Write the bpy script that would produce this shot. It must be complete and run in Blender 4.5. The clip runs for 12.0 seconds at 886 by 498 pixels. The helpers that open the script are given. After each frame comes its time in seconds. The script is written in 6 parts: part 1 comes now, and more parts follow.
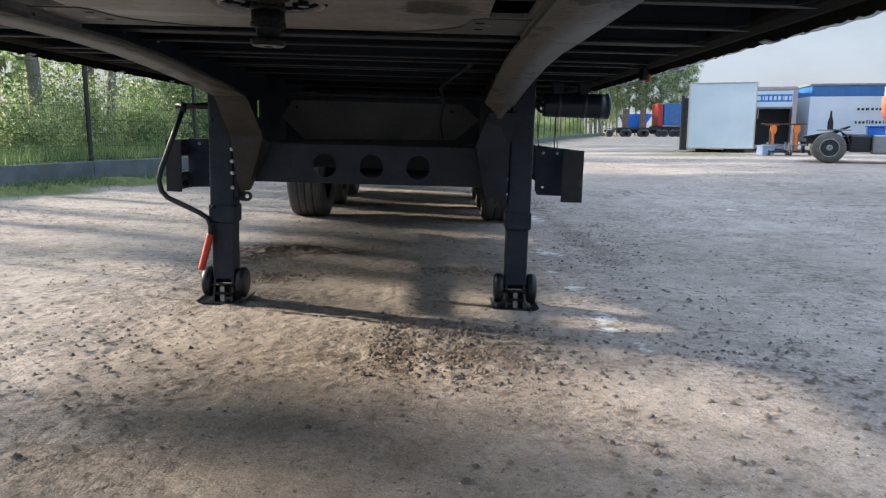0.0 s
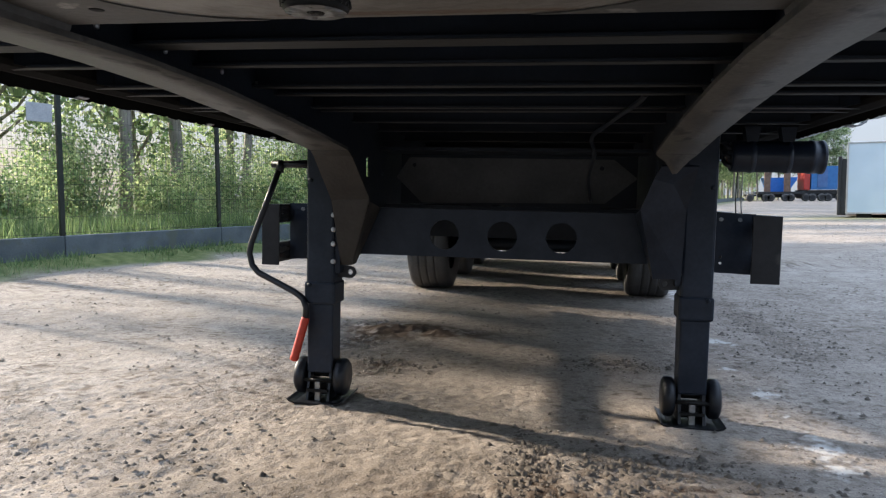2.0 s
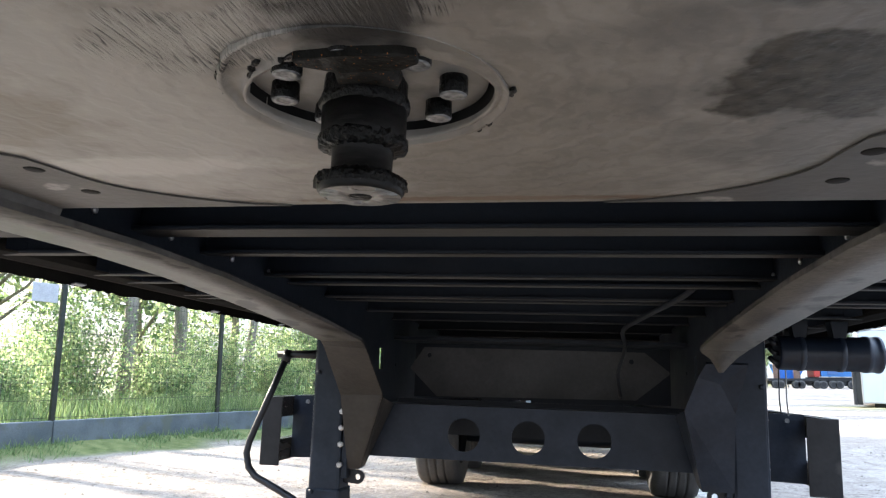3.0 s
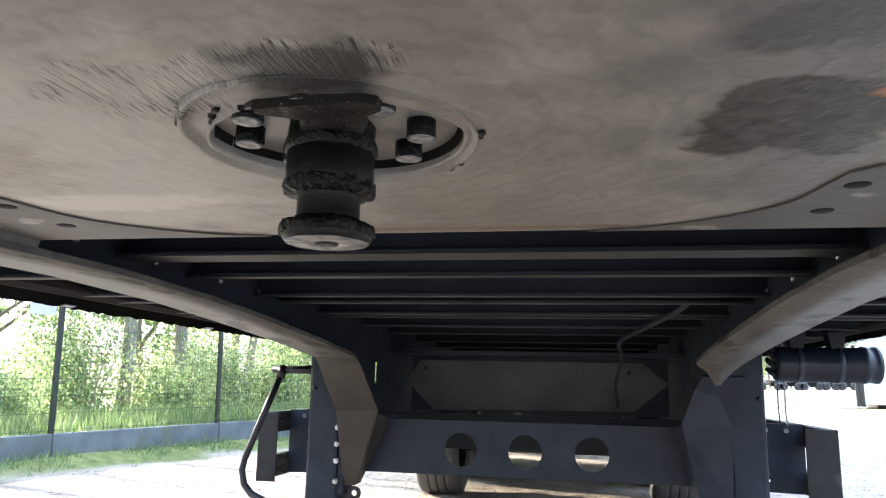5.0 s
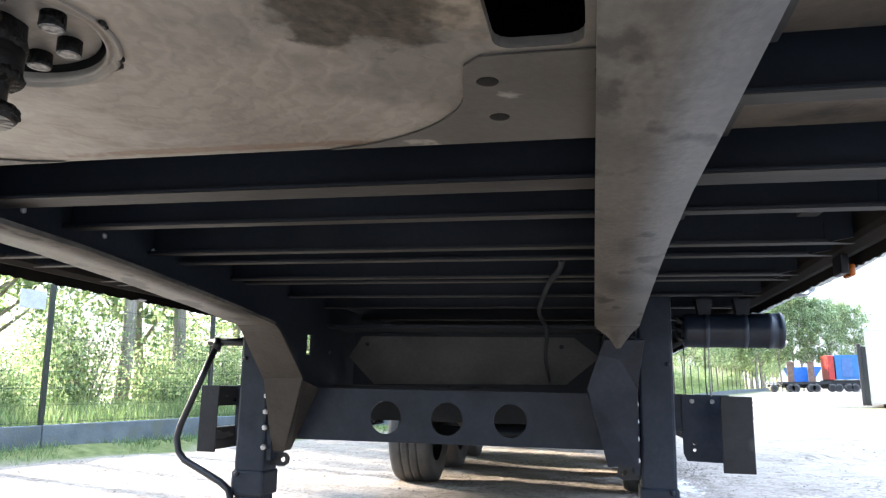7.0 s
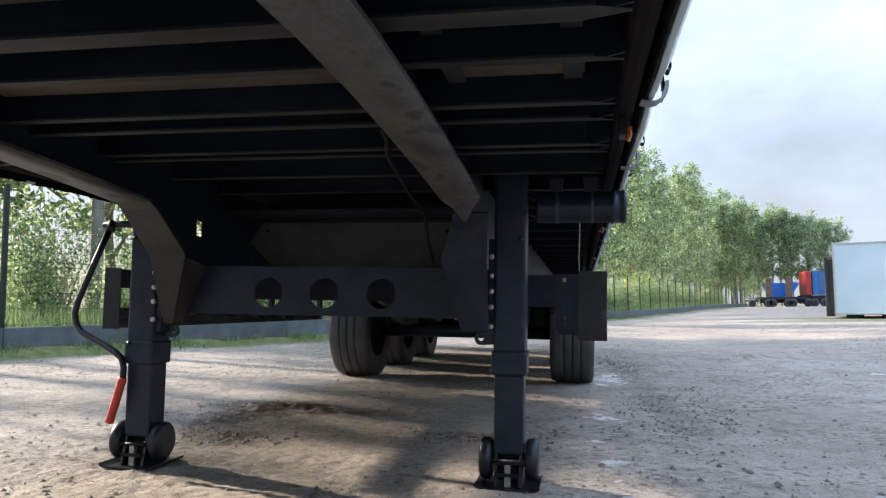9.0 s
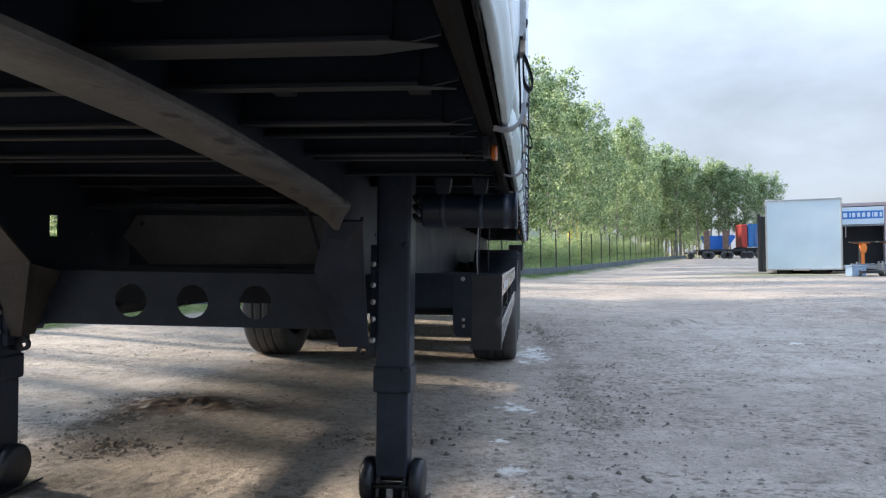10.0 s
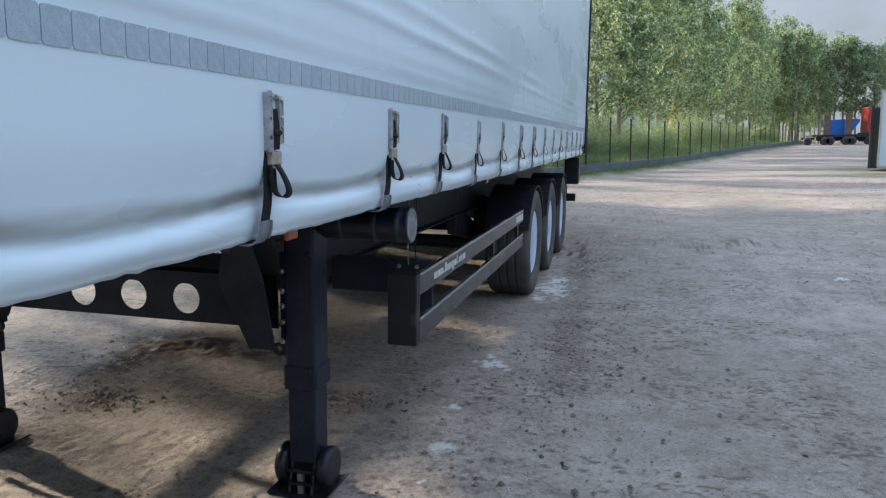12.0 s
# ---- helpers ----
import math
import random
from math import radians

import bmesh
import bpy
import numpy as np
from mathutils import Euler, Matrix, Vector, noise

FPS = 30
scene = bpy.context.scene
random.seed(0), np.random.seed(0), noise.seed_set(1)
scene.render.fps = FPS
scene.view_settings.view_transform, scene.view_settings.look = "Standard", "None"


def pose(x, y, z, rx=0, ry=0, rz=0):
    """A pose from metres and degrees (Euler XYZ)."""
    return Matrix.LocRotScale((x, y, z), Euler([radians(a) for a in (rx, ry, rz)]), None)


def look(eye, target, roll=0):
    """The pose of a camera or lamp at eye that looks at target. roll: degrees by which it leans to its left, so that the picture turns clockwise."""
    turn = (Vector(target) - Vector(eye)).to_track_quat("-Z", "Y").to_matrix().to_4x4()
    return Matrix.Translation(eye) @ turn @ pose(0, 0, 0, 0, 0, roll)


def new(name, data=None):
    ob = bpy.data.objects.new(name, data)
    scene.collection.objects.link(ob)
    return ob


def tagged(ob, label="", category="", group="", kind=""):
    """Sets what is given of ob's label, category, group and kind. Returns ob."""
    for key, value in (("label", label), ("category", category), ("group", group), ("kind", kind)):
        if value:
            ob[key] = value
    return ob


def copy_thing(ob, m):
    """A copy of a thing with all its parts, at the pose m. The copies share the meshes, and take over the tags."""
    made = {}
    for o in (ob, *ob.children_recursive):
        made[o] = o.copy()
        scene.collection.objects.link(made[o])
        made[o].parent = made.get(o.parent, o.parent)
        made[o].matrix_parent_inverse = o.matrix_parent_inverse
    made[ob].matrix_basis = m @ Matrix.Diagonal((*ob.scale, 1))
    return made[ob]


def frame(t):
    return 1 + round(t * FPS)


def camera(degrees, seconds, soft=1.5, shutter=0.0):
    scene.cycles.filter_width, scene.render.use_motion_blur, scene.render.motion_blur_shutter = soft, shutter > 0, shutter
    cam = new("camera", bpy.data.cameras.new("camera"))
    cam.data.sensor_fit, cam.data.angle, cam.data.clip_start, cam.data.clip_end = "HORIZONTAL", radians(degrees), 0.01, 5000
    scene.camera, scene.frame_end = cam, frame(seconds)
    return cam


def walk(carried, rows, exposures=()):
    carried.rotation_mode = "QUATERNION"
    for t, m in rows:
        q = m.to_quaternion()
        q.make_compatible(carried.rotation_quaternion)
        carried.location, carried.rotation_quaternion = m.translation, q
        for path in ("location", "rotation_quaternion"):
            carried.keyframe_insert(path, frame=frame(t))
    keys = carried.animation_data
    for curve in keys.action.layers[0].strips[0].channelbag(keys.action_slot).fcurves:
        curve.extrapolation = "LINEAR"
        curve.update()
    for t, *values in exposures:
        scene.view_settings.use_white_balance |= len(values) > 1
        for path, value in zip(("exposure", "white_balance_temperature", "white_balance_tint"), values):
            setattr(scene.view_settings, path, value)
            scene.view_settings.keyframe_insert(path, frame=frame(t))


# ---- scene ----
cam = camera(62.8, 12.0, soft=1.25)
# the trailer and the ground under it lean by one and a half degrees; the path is given in the trailer's own frame
LEVEL = pose(0, 0, 0, 0, 1.5, 0)
PATH = [
    (0, (0.394, -1.646, 0.995), (0.398, 0.328, 0.671), 1.6),
    (0.5, (0.36, -1.414, 0.956), (0.391, 0.563, 0.654), 1.6),
    (1, (0.275, -1.171, 0.936), (0.32, 0.806, 0.643), 1.5),
    (1.5, (0.277, -0.952, 0.94), (-0.001, 1.006, 0.641), 0.8),
    (2, (0.288, -0.782, 0.969), (-0.057, 1.182, 0.815), 1.2),
    (2.5, (0.229, -0.65, 0.977), (-0.142, 1.297, 1.248), 1.9),
    (3, (0.18, -0.566, 1.02), (-0.184, 1.371, 1.362), 1.9),
    (3.5, (0.165, -0.519, 1.049), (-0.19, 1.418, 1.401), 1.7),
    (5.5, (0.255, -0.558, 1.059), (-0.116, 1.374, 1.415), 1.1),
    (6, (0.343, -0.551, 1.024), (-0.037, 1.381, 1.375), 1.0),
    (6.5, (0.452, -0.542, 0.984), (0.057, 1.386, 1.339), 1.0),
    (8.5, (1.001, -0.626, 0.749), (0.6, 1.293, 1.141), 1.3),
    (9, (1.11, -0.605, 0.747), (0.737, 1.354, 0.893), 0.9),
    (9.5, (1.202, -0.46, 0.833), (0.908, 1.516, 0.928), 0.9),
    (10, (1.329, -0.318, 0.979), (1.097, 1.669, 0.994), 0.6),
    (10.5, (1.513, -0.27, 1.175), (1.054, 1.676, 1.14), 0.5),
    (11, (1.717, -0.302, 1.315), (1.197, 1.628, 1.238), 0.6),
    (11.5, (1.913, -0.269, 1.41), (1.394, 1.652, 1.201), 0.6),
    (12, (2.097, -0.207, 1.492), (1.598, 1.705, 1.179), 0.6),
]
walk(cam, [(t, LEVEL @ look(eye, target, roll)) for t, eye, target, roll in PATH],
     [(0.0, 1.02), (2.0, 1.05), (2.5, 1.35), (3.0, 2.25), (3.4, 2.8), (6.7, 2.68), (8.3, 1.98), (9.0, 1.25), (9.8, 1.15), (10.6, 1.12), (11.3, 0.82), (12.0, 0.7)])

# ---- world, sun, exposure ----
SUN_AZ, SUN_EL = math.atan2(0.32, -0.947), radians(22)
sun_dir = Vector((math.cos(SUN_AZ) * math.cos(SUN_EL), math.sin(SUN_AZ) * math.cos(SUN_EL), math.sin(SUN_EL)))
world = bpy.data.worlds.new("sky")
scene.world = world
world.use_nodes = True
wn, wl = world.node_tree.nodes, world.node_tree.links
wn.clear()
w_out, w_bg, w_sky = wn.new("ShaderNodeOutputWorld"), wn.new("ShaderNodeBackground"), wn.new("ShaderNodeTexSky")
w_sky.sky_type, w_sky.sun_disc = "NISHITA", False
w_sky.sun_elevation, w_sky.sun_rotation = SUN_EL, math.pi / 2 - SUN_AZ
w_sky.dust_density, w_sky.air_density = 1.5, 1.0
w_co, w_map, w_noise, w_ramp, w_mix = (wn.new("ShaderNodeTexCoord"), wn.new("ShaderNodeMapping"), wn.new("ShaderNodeTexNoise"),
                                       wn.new("ShaderNodeValToRGB"), wn.new("ShaderNodeMix"))
w_map.inputs["Scale"].default_value = (1.0, 1.0, 2.0)
w_noise.inputs["Scale"].default_value, w_noise.inputs["Detail"].default_value = 1.7, 7.0
w_ramp.color_ramp.elements[0].position, w_ramp.color_ramp.elements[1].position = 0.30, 0.66
w_ramp.color_ramp.elements[0].color, w_ramp.color_ramp.elements[1].color = (0.55, 0.55, 0.55, 1), (0.97, 0.97, 0.97, 1)
w_mix.data_type = "RGBA"
w_mix.inputs["B"].default_value = (5.1, 6.45, 8.75, 1)
wl.new(w_co.outputs["Generated"], w_map.inputs["Vector"])
wl.new(w_map.outputs["Vector"], w_noise.inputs["Vector"])
wl.new(w_noise.outputs["Fac"], w_ramp.inputs["Fac"])
wl.new(w_ramp.outputs["Color"], w_mix.inputs["Factor"])
wl.new(w_sky.outputs["Color"], w_mix.inputs["A"])
w_sep, w_el, w_gain = wn.new("ShaderNodeSeparateXYZ"), wn.new("ShaderNodeValToRGB"), wn.new("ShaderNodeMix")
w_el.color_ramp.elements[0].color, w_el.color_ramp.elements[1].color = (0.385, 0.345, 0.300, 1), (1.78, 1.80, 1.84, 1)
w_sq = wn.new("ShaderNodeMath")
w_sq.operation, w_sq.use_clamp = "MULTIPLY", True
w_gain.data_type, w_gain.blend_type = "RGBA", "MULTIPLY"
w_gain.inputs["Factor"].default_value = 1.0
wl.new(w_co.outputs["Generated"], w_sep.inputs["Vector"])
wl.new(w_sep.outputs["Z"], w_sq.inputs[0])
wl.new(w_sep.outputs["Z"], w_sq.inputs[1])
wl.new(w_sq.outputs["Value"], w_el.inputs["Fac"])
wl.new(w_mix.outputs["Result"], w_gain.inputs["A"])
w_cl, w_n2, w_m2 = wn.new("ShaderNodeMapRange"), wn.new("ShaderNodeTexNoise"), wn.new("ShaderNodeMix")
w_n2.inputs["Scale"].default_value, w_n2.inputs["Detail"].default_value, w_n2.inputs["Roughness"].default_value = 3.4, 6.0, 0.55
w_cl.inputs["From Min"].default_value, w_cl.inputs["From Max"].default_value = 0.36, 0.66
w_cl.inputs["To Min"].default_value, w_cl.inputs["To Max"].default_value = 0.93, 1.18
w_m2.data_type, w_m2.blend_type = "RGBA", "MULTIPLY"
w_m2.inputs["Factor"].default_value = 1.0
wl.new(w_map.outputs["Vector"], w_n2.inputs["Vector"])
wl.new(w_n2.outputs["Fac"], w_cl.inputs["Value"])
wl.new(w_cl.outputs["Result"], w_m2.inputs["A"])
wl.new(w_el.outputs["Color"], w_m2.inputs["B"])
wl.new(w_m2.outputs["Result"], w_gain.inputs["B"])
wl.new(w_gain.outputs["Result"], w_bg.inputs["Color"])
wl.new(w_bg.outputs["Background"], w_out.inputs["Surface"])
w_bg.inputs["Strength"].default_value = 0.14
sun = new("sun", bpy.data.lights.new("sun", "SUN"))
sun.data.energy, sun.data.angle, sun.data.color = 7.0, radians(1.8), (1.0, 0.88, 0.74)
sun.matrix_world = look((0, 0, 0), -sun_dir)


# ---- materials ----
def surf(name, low, high, scale=6.0, rough=0.6, metal=0.0, bump=0.15, fine=60.0, stain=None, stain_at=0.58, stain_scale=2.0,
         spread=0.12, stretch=(1, 1, 1), vary=0.0, spec=0.5, grain=0.35):
    """A weathered surface: two colours mixed by noise, a stain of its own shape, grain in the relief and the gloss."""
    m = bpy.data.materials.new(name)
    m.use_nodes = True
    n, l = m.node_tree.nodes, m.node_tree.links
    b = n["Principled BSDF"]
    co, mp = n.new("ShaderNodeTexCoord"), n.new("ShaderNodeMapping")
    mp.inputs["Scale"].default_value = stretch
    l.new(co.outputs["Object"], mp.inputs["Vector"])

    def tex(s, detail=6.0):
        t = n.new("ShaderNodeTexNoise")
        t.inputs["Scale"].default_value, t.inputs["Detail"].default_value = s, detail
        l.new(mp.outputs["Vector"], t.inputs["Vector"])
        return t.outputs["Fac"]

    def ramp(src, a, z, ca=(0, 0, 0, 1), cz=(1, 1, 1, 1)):
        r = n.new("ShaderNodeValToRGB")
        r.color_ramp.elements[0].position, r.color_ramp.elements[1].position = a, z
        r.color_ramp.elements[0].color, r.color_ramp.elements[1].color = ca, cz
        l.new(src, r.inputs["Fac"])
        return r.outputs["Color"]

    def mix(fac, a, z, mode="MIX"):
        x = n.new("ShaderNodeMix")
        x.data_type, x.blend_type = "RGBA", mode
        for key, v in (("Factor", fac), ("A", a), ("B", z)):
            if isinstance(v, (int, float)):
                x.inputs[key].default_value = v
            elif isinstance(v, tuple):
                x.inputs[key].default_value = (*v, 1)
            else:
                l.new(v, x.inputs[key])
        return x.outputs["Result"]

    big, small = tex(scale), tex(fine, 3.0)
    colour = ramp(big, 0.32, 0.70, (*low, 1), (*high, 1))
    colour = mix(grain, colour, ramp(small, 0.3, 0.75, (0.45, 0.45, 0.45, 1), (1.0, 1.0, 1.0, 1)), "MULTIPLY")
    if stain:
        colour = mix(ramp(tex(stain_scale, 8.0), stain_at, stain_at + spread), colour, stain)
    if vary:
        info = n.new("ShaderNodeObjectInfo")
        hsv = n.new("ShaderNodeHueSaturation")
        k = n.new("ShaderNodeMapRange")
        k.inputs["To Min"].default_value, k.inputs["To Max"].default_value = 1 - vary, 1 + vary
        l.new(info.outputs["Random"], k.inputs["Value"])
        l.new(k.outputs["Result"], hsv.inputs["Value"])
        l.new(colour, hsv.inputs["Color"])
        colour = hsv.outputs["Color"]
    l.new(colour, b.inputs["Base Color"])
    rr = n.new("ShaderNodeMapRange")
    rr.inputs["To Min"].default_value, rr.inputs["To Max"].default_value = max(0.03, rough - 0.14), min(1.0, rough + 0.14)
    l.new(big, rr.inputs["Value"])
    l.new(rr.outputs["Result"], b.inputs["Roughness"])
    b.inputs["Metallic"].default_value = metal
    b.inputs["Specular IOR Level"].default_value = spec
    if bump:
        bp = n.new("ShaderNodeBump")
        bp.inputs["Strength"].default_value, bp.inputs["Distance"].default_value = bump, 0.01
        l.new(small, bp.inputs["Height"])
        l.new(bp.outputs["Normal"], b.inputs["Normal"])
    return m


CHASSIS = surf("chassis paint", (0.0095, 0.013, 0.019), (0.018, 0.0235, 0.033), 5, 0.5, bump=0.08, stain=(0.032, 0.032, 0.033), stain_at=0.62, stain_scale=3.2, spread=0.3, spec=0.25)
LEGPAINT = surf("landing leg paint", (0.014, 0.020, 0.032), (0.029, 0.038, 0.056), 7, 0.36, bump=0.08, stain=(0.032, 0.030, 0.029), stain_at=0.64, stain_scale=4, spread=0.25, spec=0.2)
FLANGE = surf("dusty beam flange", (0.050, 0.048, 0.046), (0.172, 0.163, 0.151), 9, 0.48, bump=0.12, fine=90, stain=(0.030, 0.029, 0.029), stain_at=0.55, stain_scale=9, spread=0.06, stretch=(1, 0.6, 1), spec=0.4, grain=0.6)
XFACE = surf("crossmember edge", (0.020, 0.0205, 0.021), (0.060, 0.059, 0.058), 7, 0.6, bump=0.1, spec=0.2, stretch=(0.4, 1, 1))
# near-black deck colour; also stands for shade in bolt holes and inside the hem
DECKSHADE = surf("deck underside", (0.009, 0.009, 0.009), (0.018, 0.017, 0.016), 4, 0.7, bump=0.1, spec=0.1)
FLOORPLY = surf("dusty plywood", (0.058, 0.049, 0.041), (0.135, 0.113, 0.092), 6, 0.7, bump=0.2, stain=(0.025, 0.023, 0.022), stain_at=0.56, stain_scale=7)
RUBBER = surf("tyre rubber", (0.045, 0.044, 0.044), (0.090, 0.086, 0.082), 6, 0.75, bump=0.2)
TUBEPL = surf("blue-black plastic", (0.010, 0.016, 0.030), (0.020, 0.030, 0.050), 8, 0.36, bump=0.05, spec=0.45)
BLACKPL = surf("black plastic", (0.007, 0.0085, 0.012), (0.016, 0.019, 0.026), 8, 0.40, bump=0.05, spec=0.4)
GREASE = surf("black grease", (0.004, 0.004, 0.004), (0.012, 0.012, 0.011), 60, 0.38, bump=0.5, fine=240, spec=0.2)
BUCKLE = surf("dull buckle steel", (0.30, 0.32, 0.34), (0.52, 0.54, 0.57), 30, 0.36, metal=0.5, bump=0.08, stain=(0.09, 0.09, 0.095), stain_at=0.66, stain_scale=40)
PINSTEEL = surf("oiled pin steel", (0.008, 0.008, 0.008), (0.026, 0.0255, 0.025), 40, 0.38, metal=0.1, bump=0.06, fine=150, spec=0.15, stretch=(1, 1, 6), stain=(0.006, 0.006, 0.006), stain_at=0.54, stain_scale=30)
STEEL = surf("worn steel", (0.22, 0.22, 0.22), (0.42, 0.42, 0.41), 30, 0.42, metal=0.7, bump=0.1)
ZINC = surf("galvanised steel", (0.42, 0.43, 0.45), (0.62, 0.63, 0.65), 20, 0.38, metal=0.85, bump=0.05)
WEB = surf("black webbing", (0.006, 0.007, 0.010), (0.013, 0.014, 0.019), 30, 0.7, bump=0.3, fine=400, spec=0.2)
REDPL = surf("red handle grip", (0.42, 0.035, 0.02), (0.55, 0.06, 0.035), 15, 0.5)
AMBER = surf("amber lens", (0.36, 0.085, 0.01), (0.48, 0.13, 0.015), 20, 0.25, bump=0.0)
CURTAIN = surf("white tarpaulin", (0.57, 0.70, 0.775), (0.65, 0.775, 0.84), 0.8, 0.28, bump=0.02, fine=300, stain=(0.42, 0.41, 0.38), stain_at=0.66, stain_scale=1.6, spread=0.25, stretch=(1, 0.5, 2.0), grain=0.04)
def grime_and_shade(m, y0, y1, z0, z1, colour, amount):
    """Road dirt along a stretch of the cloth, ragged and streaked, or dirt and crease shadow in one."""
    n, l = m.node_tree.nodes, m.node_tree.links
    b = n["Principled BSDF"]
    old = b.inputs["Base Color"].links[0].from_socket
    co, mp, ln, nz, mp2, sub, rp, mx = [n.new("ShaderNode" + k) for k in ("TexCoord", "Mapping", "VectorMath", "TexNoise", "Mapping", "Math", "ValToRGB", "Mix")]
    mp.vector_type, ln.operation, sub.operation = "TEXTURE", "LENGTH", "MULTIPLY_ADD"
    mp.inputs["Location"].default_value, mp.inputs["Scale"].default_value = (0, (y0 + y1) / 2, (z0 + z1) / 2), (60, (y1 - y0) / 2, (z1 - z0) / 2)
    mp2.inputs["Scale"].default_value = (1, 2, 12)
    nz.inputs["Scale"].default_value, nz.inputs["Detail"].default_value = 2.2, 8.0
    l.new(co.outputs["Object"], mp.inputs["Vector"])
    l.new(co.outputs["Object"], mp2.inputs["Vector"])
    l.new(mp2.outputs["Vector"], nz.inputs["Vector"])
    l.new(mp.outputs["Vector"], ln.inputs[0])
    l.new(nz.outputs["Fac"], sub.inputs[0])
    sub.inputs[1].default_value = 1.1
    l.new(ln.outputs["Value"], sub.inputs[2])
    e = rp.color_ramp.elements
    e[0].position, e[1].position = 0.55, 1.0
    e[0].color, e[1].color = (amount, amount, amount, 1), (0, 0, 0, 1)
    half = n.new("ShaderNodeMath")
    half.operation = "MULTIPLY"
    half.inputs[1].default_value = 0.62
    l.new(sub.outputs["Value"], half.inputs[0])
    l.new(half.outputs["Value"], rp.inputs["Fac"])
    mx.data_type = "RGBA"
    mx.inputs["B"].default_value = (*colour, 1)
    l.new(rp.outputs["Color"], mx.inputs["Factor"])
    l.new(old, mx.inputs["A"])
    l.new(mx.outputs["Result"], b.inputs["Base Color"])


# the two long bands hold dirt and the painted shadow under the crease
grime_and_shade(CURTAIN, -1.9, 1.75, 1.330, 1.382, (0.23, 0.203, 0.165), 0.48)
grime_and_shade(CURTAIN, 0.2, 4.6, 1.322, 1.372, (0.24, 0.225, 0.195), 0.5)
grime_and_shade(CURTAIN, 0.38, 0.56, 1.33, 1.395, (0.16, 0.142, 0.12), 0.45)
grime_and_shade(CURTAIN, 0.95, 1.33, 1.325, 1.372, (0.14, 0.122, 0.10), 0.55)
TAPE = surf("silver reflective tape", (0.37, 0.47, 0.55), (0.46, 0.56, 0.64), 60, 0.34, metal=0.1, bump=0.15, fine=300, vary=0.07)
ALU = surf("bare aluminium", (0.50, 0.51, 0.52), (0.62, 0.63, 0.64), 10, 0.35, metal=0.8, bump=0.05)
RIM = surf("painted wheel rim", (0.50, 0.64, 0.82), (0.62, 0.75, 0.90), 14, 0.45, metal=0.2)
# leg paint with dirt, lightened on the left knee for light off the ground
KNEELIT = surf("knee paint", (0.020, 0.020, 0.020), (0.046, 0.043, 0.040), 7, 0.42, bump=0.15, stain=(0.075, 0.068, 0.060), stain_at=0.58, stain_scale=6, spread=0.25, spec=0.3)
GUARD = surf("side guard paint", (0.014, 0.014, 0.016), (0.026, 0.026, 0.028), 9, 0.36, bump=0.05, stain=(0.08, 0.075, 0.07), stain_at=0.66, stain_scale=5, spec=0.22)
RAILSATIN = surf("satin guard rail", (0.055, 0.056, 0.058), (0.095, 0.096, 0.098), 12, 0.24, metal=0.35, bump=0.04, stain=(0.16, 0.15, 0.14), stain_at=0.60, stain_scale=7, spread=0.2, spec=0.6, stretch=(1, 0.2, 1))
WHITEINK = surf("white lettering", (0.5, 0.5, 0.5), (0.62, 0.62, 0.62), 20, 0.5)
CONCRETE = surf("grey concrete", (0.075, 0.095, 0.11), (0.14, 0.165, 0.185), 3, 0.85, bump=0.35, stain=(0.09, 0.105, 0.09), stain_at=0.54, stain_scale=5, vary=0.1)
FENCE = surf("dark green coated steel", (0.008, 0.014, 0.012), (0.016, 0.022, 0.020), 10, 0.45)
BARK = surf("grey poplar bark", (0.16, 0.145, 0.12), (0.34, 0.32, 0.28), 5, 0.9, bump=0.6, fine=25, stretch=(1, 1, 0.3))
WHITEBOX = surf("white box panel", (0.58, 0.70, 0.775), (0.66, 0.775, 0.845), 1.2, 0.4, bump=0.03, stain=(0.44, 0.50, 0.53), stain_at=0.68, spread=0.25)


def leafmat(name, low, mid, high):
    m = bpy.data.materials.new(name)
    m.use_nodes = True
    n, l = m.node_tree.nodes, m.node_tree.links
    b, geo, ramp, tr, add = n["Principled BSDF"], n.new("ShaderNodeNewGeometry"), n.new("ShaderNodeValToRGB"), n.new("ShaderNodeBsdfTranslucent"), n.new("ShaderNodeMixShader")
    e = ramp.color_ramp.elements
    e[0].color, e[1].color = (*low, 1), (*high, 1)
    e.new(0.55).color = (*mid, 1)
    l.new(geo.outputs["Random Per Island"], ramp.inputs["Fac"])
    l.new(ramp.outputs["Color"], b.inputs["Base Color"])
    l.new(ramp.outputs["Color"], tr.inputs["Color"])
    b.inputs["Roughness"].default_value = 0.55
    add.inputs["Fac"].default_value = 0.5
    l.new(b.outputs["BSDF"], add.inputs[1])
    l.new(tr.outputs["BSDF"], add.inputs[2])
    l.new(add.outputs["Shader"], n["Material Output"].inputs["Surface"])
    return m


LEAF = leafmat("poplar leaves", (0.065, 0.125, 0.06), (0.24, 0.335, 0.165), (0.52, 0.59, 0.34))
SHRUB = leafmat("shrub leaves", (0.09, 0.165, 0.075), (0.28, 0.395, 0.175), (0.54, 0.58, 0.31))
GRASSM = leafmat("grass blades", (0.09, 0.155, 0.06), (0.16, 0.24, 0.095), (0.27, 0.34, 0.16))


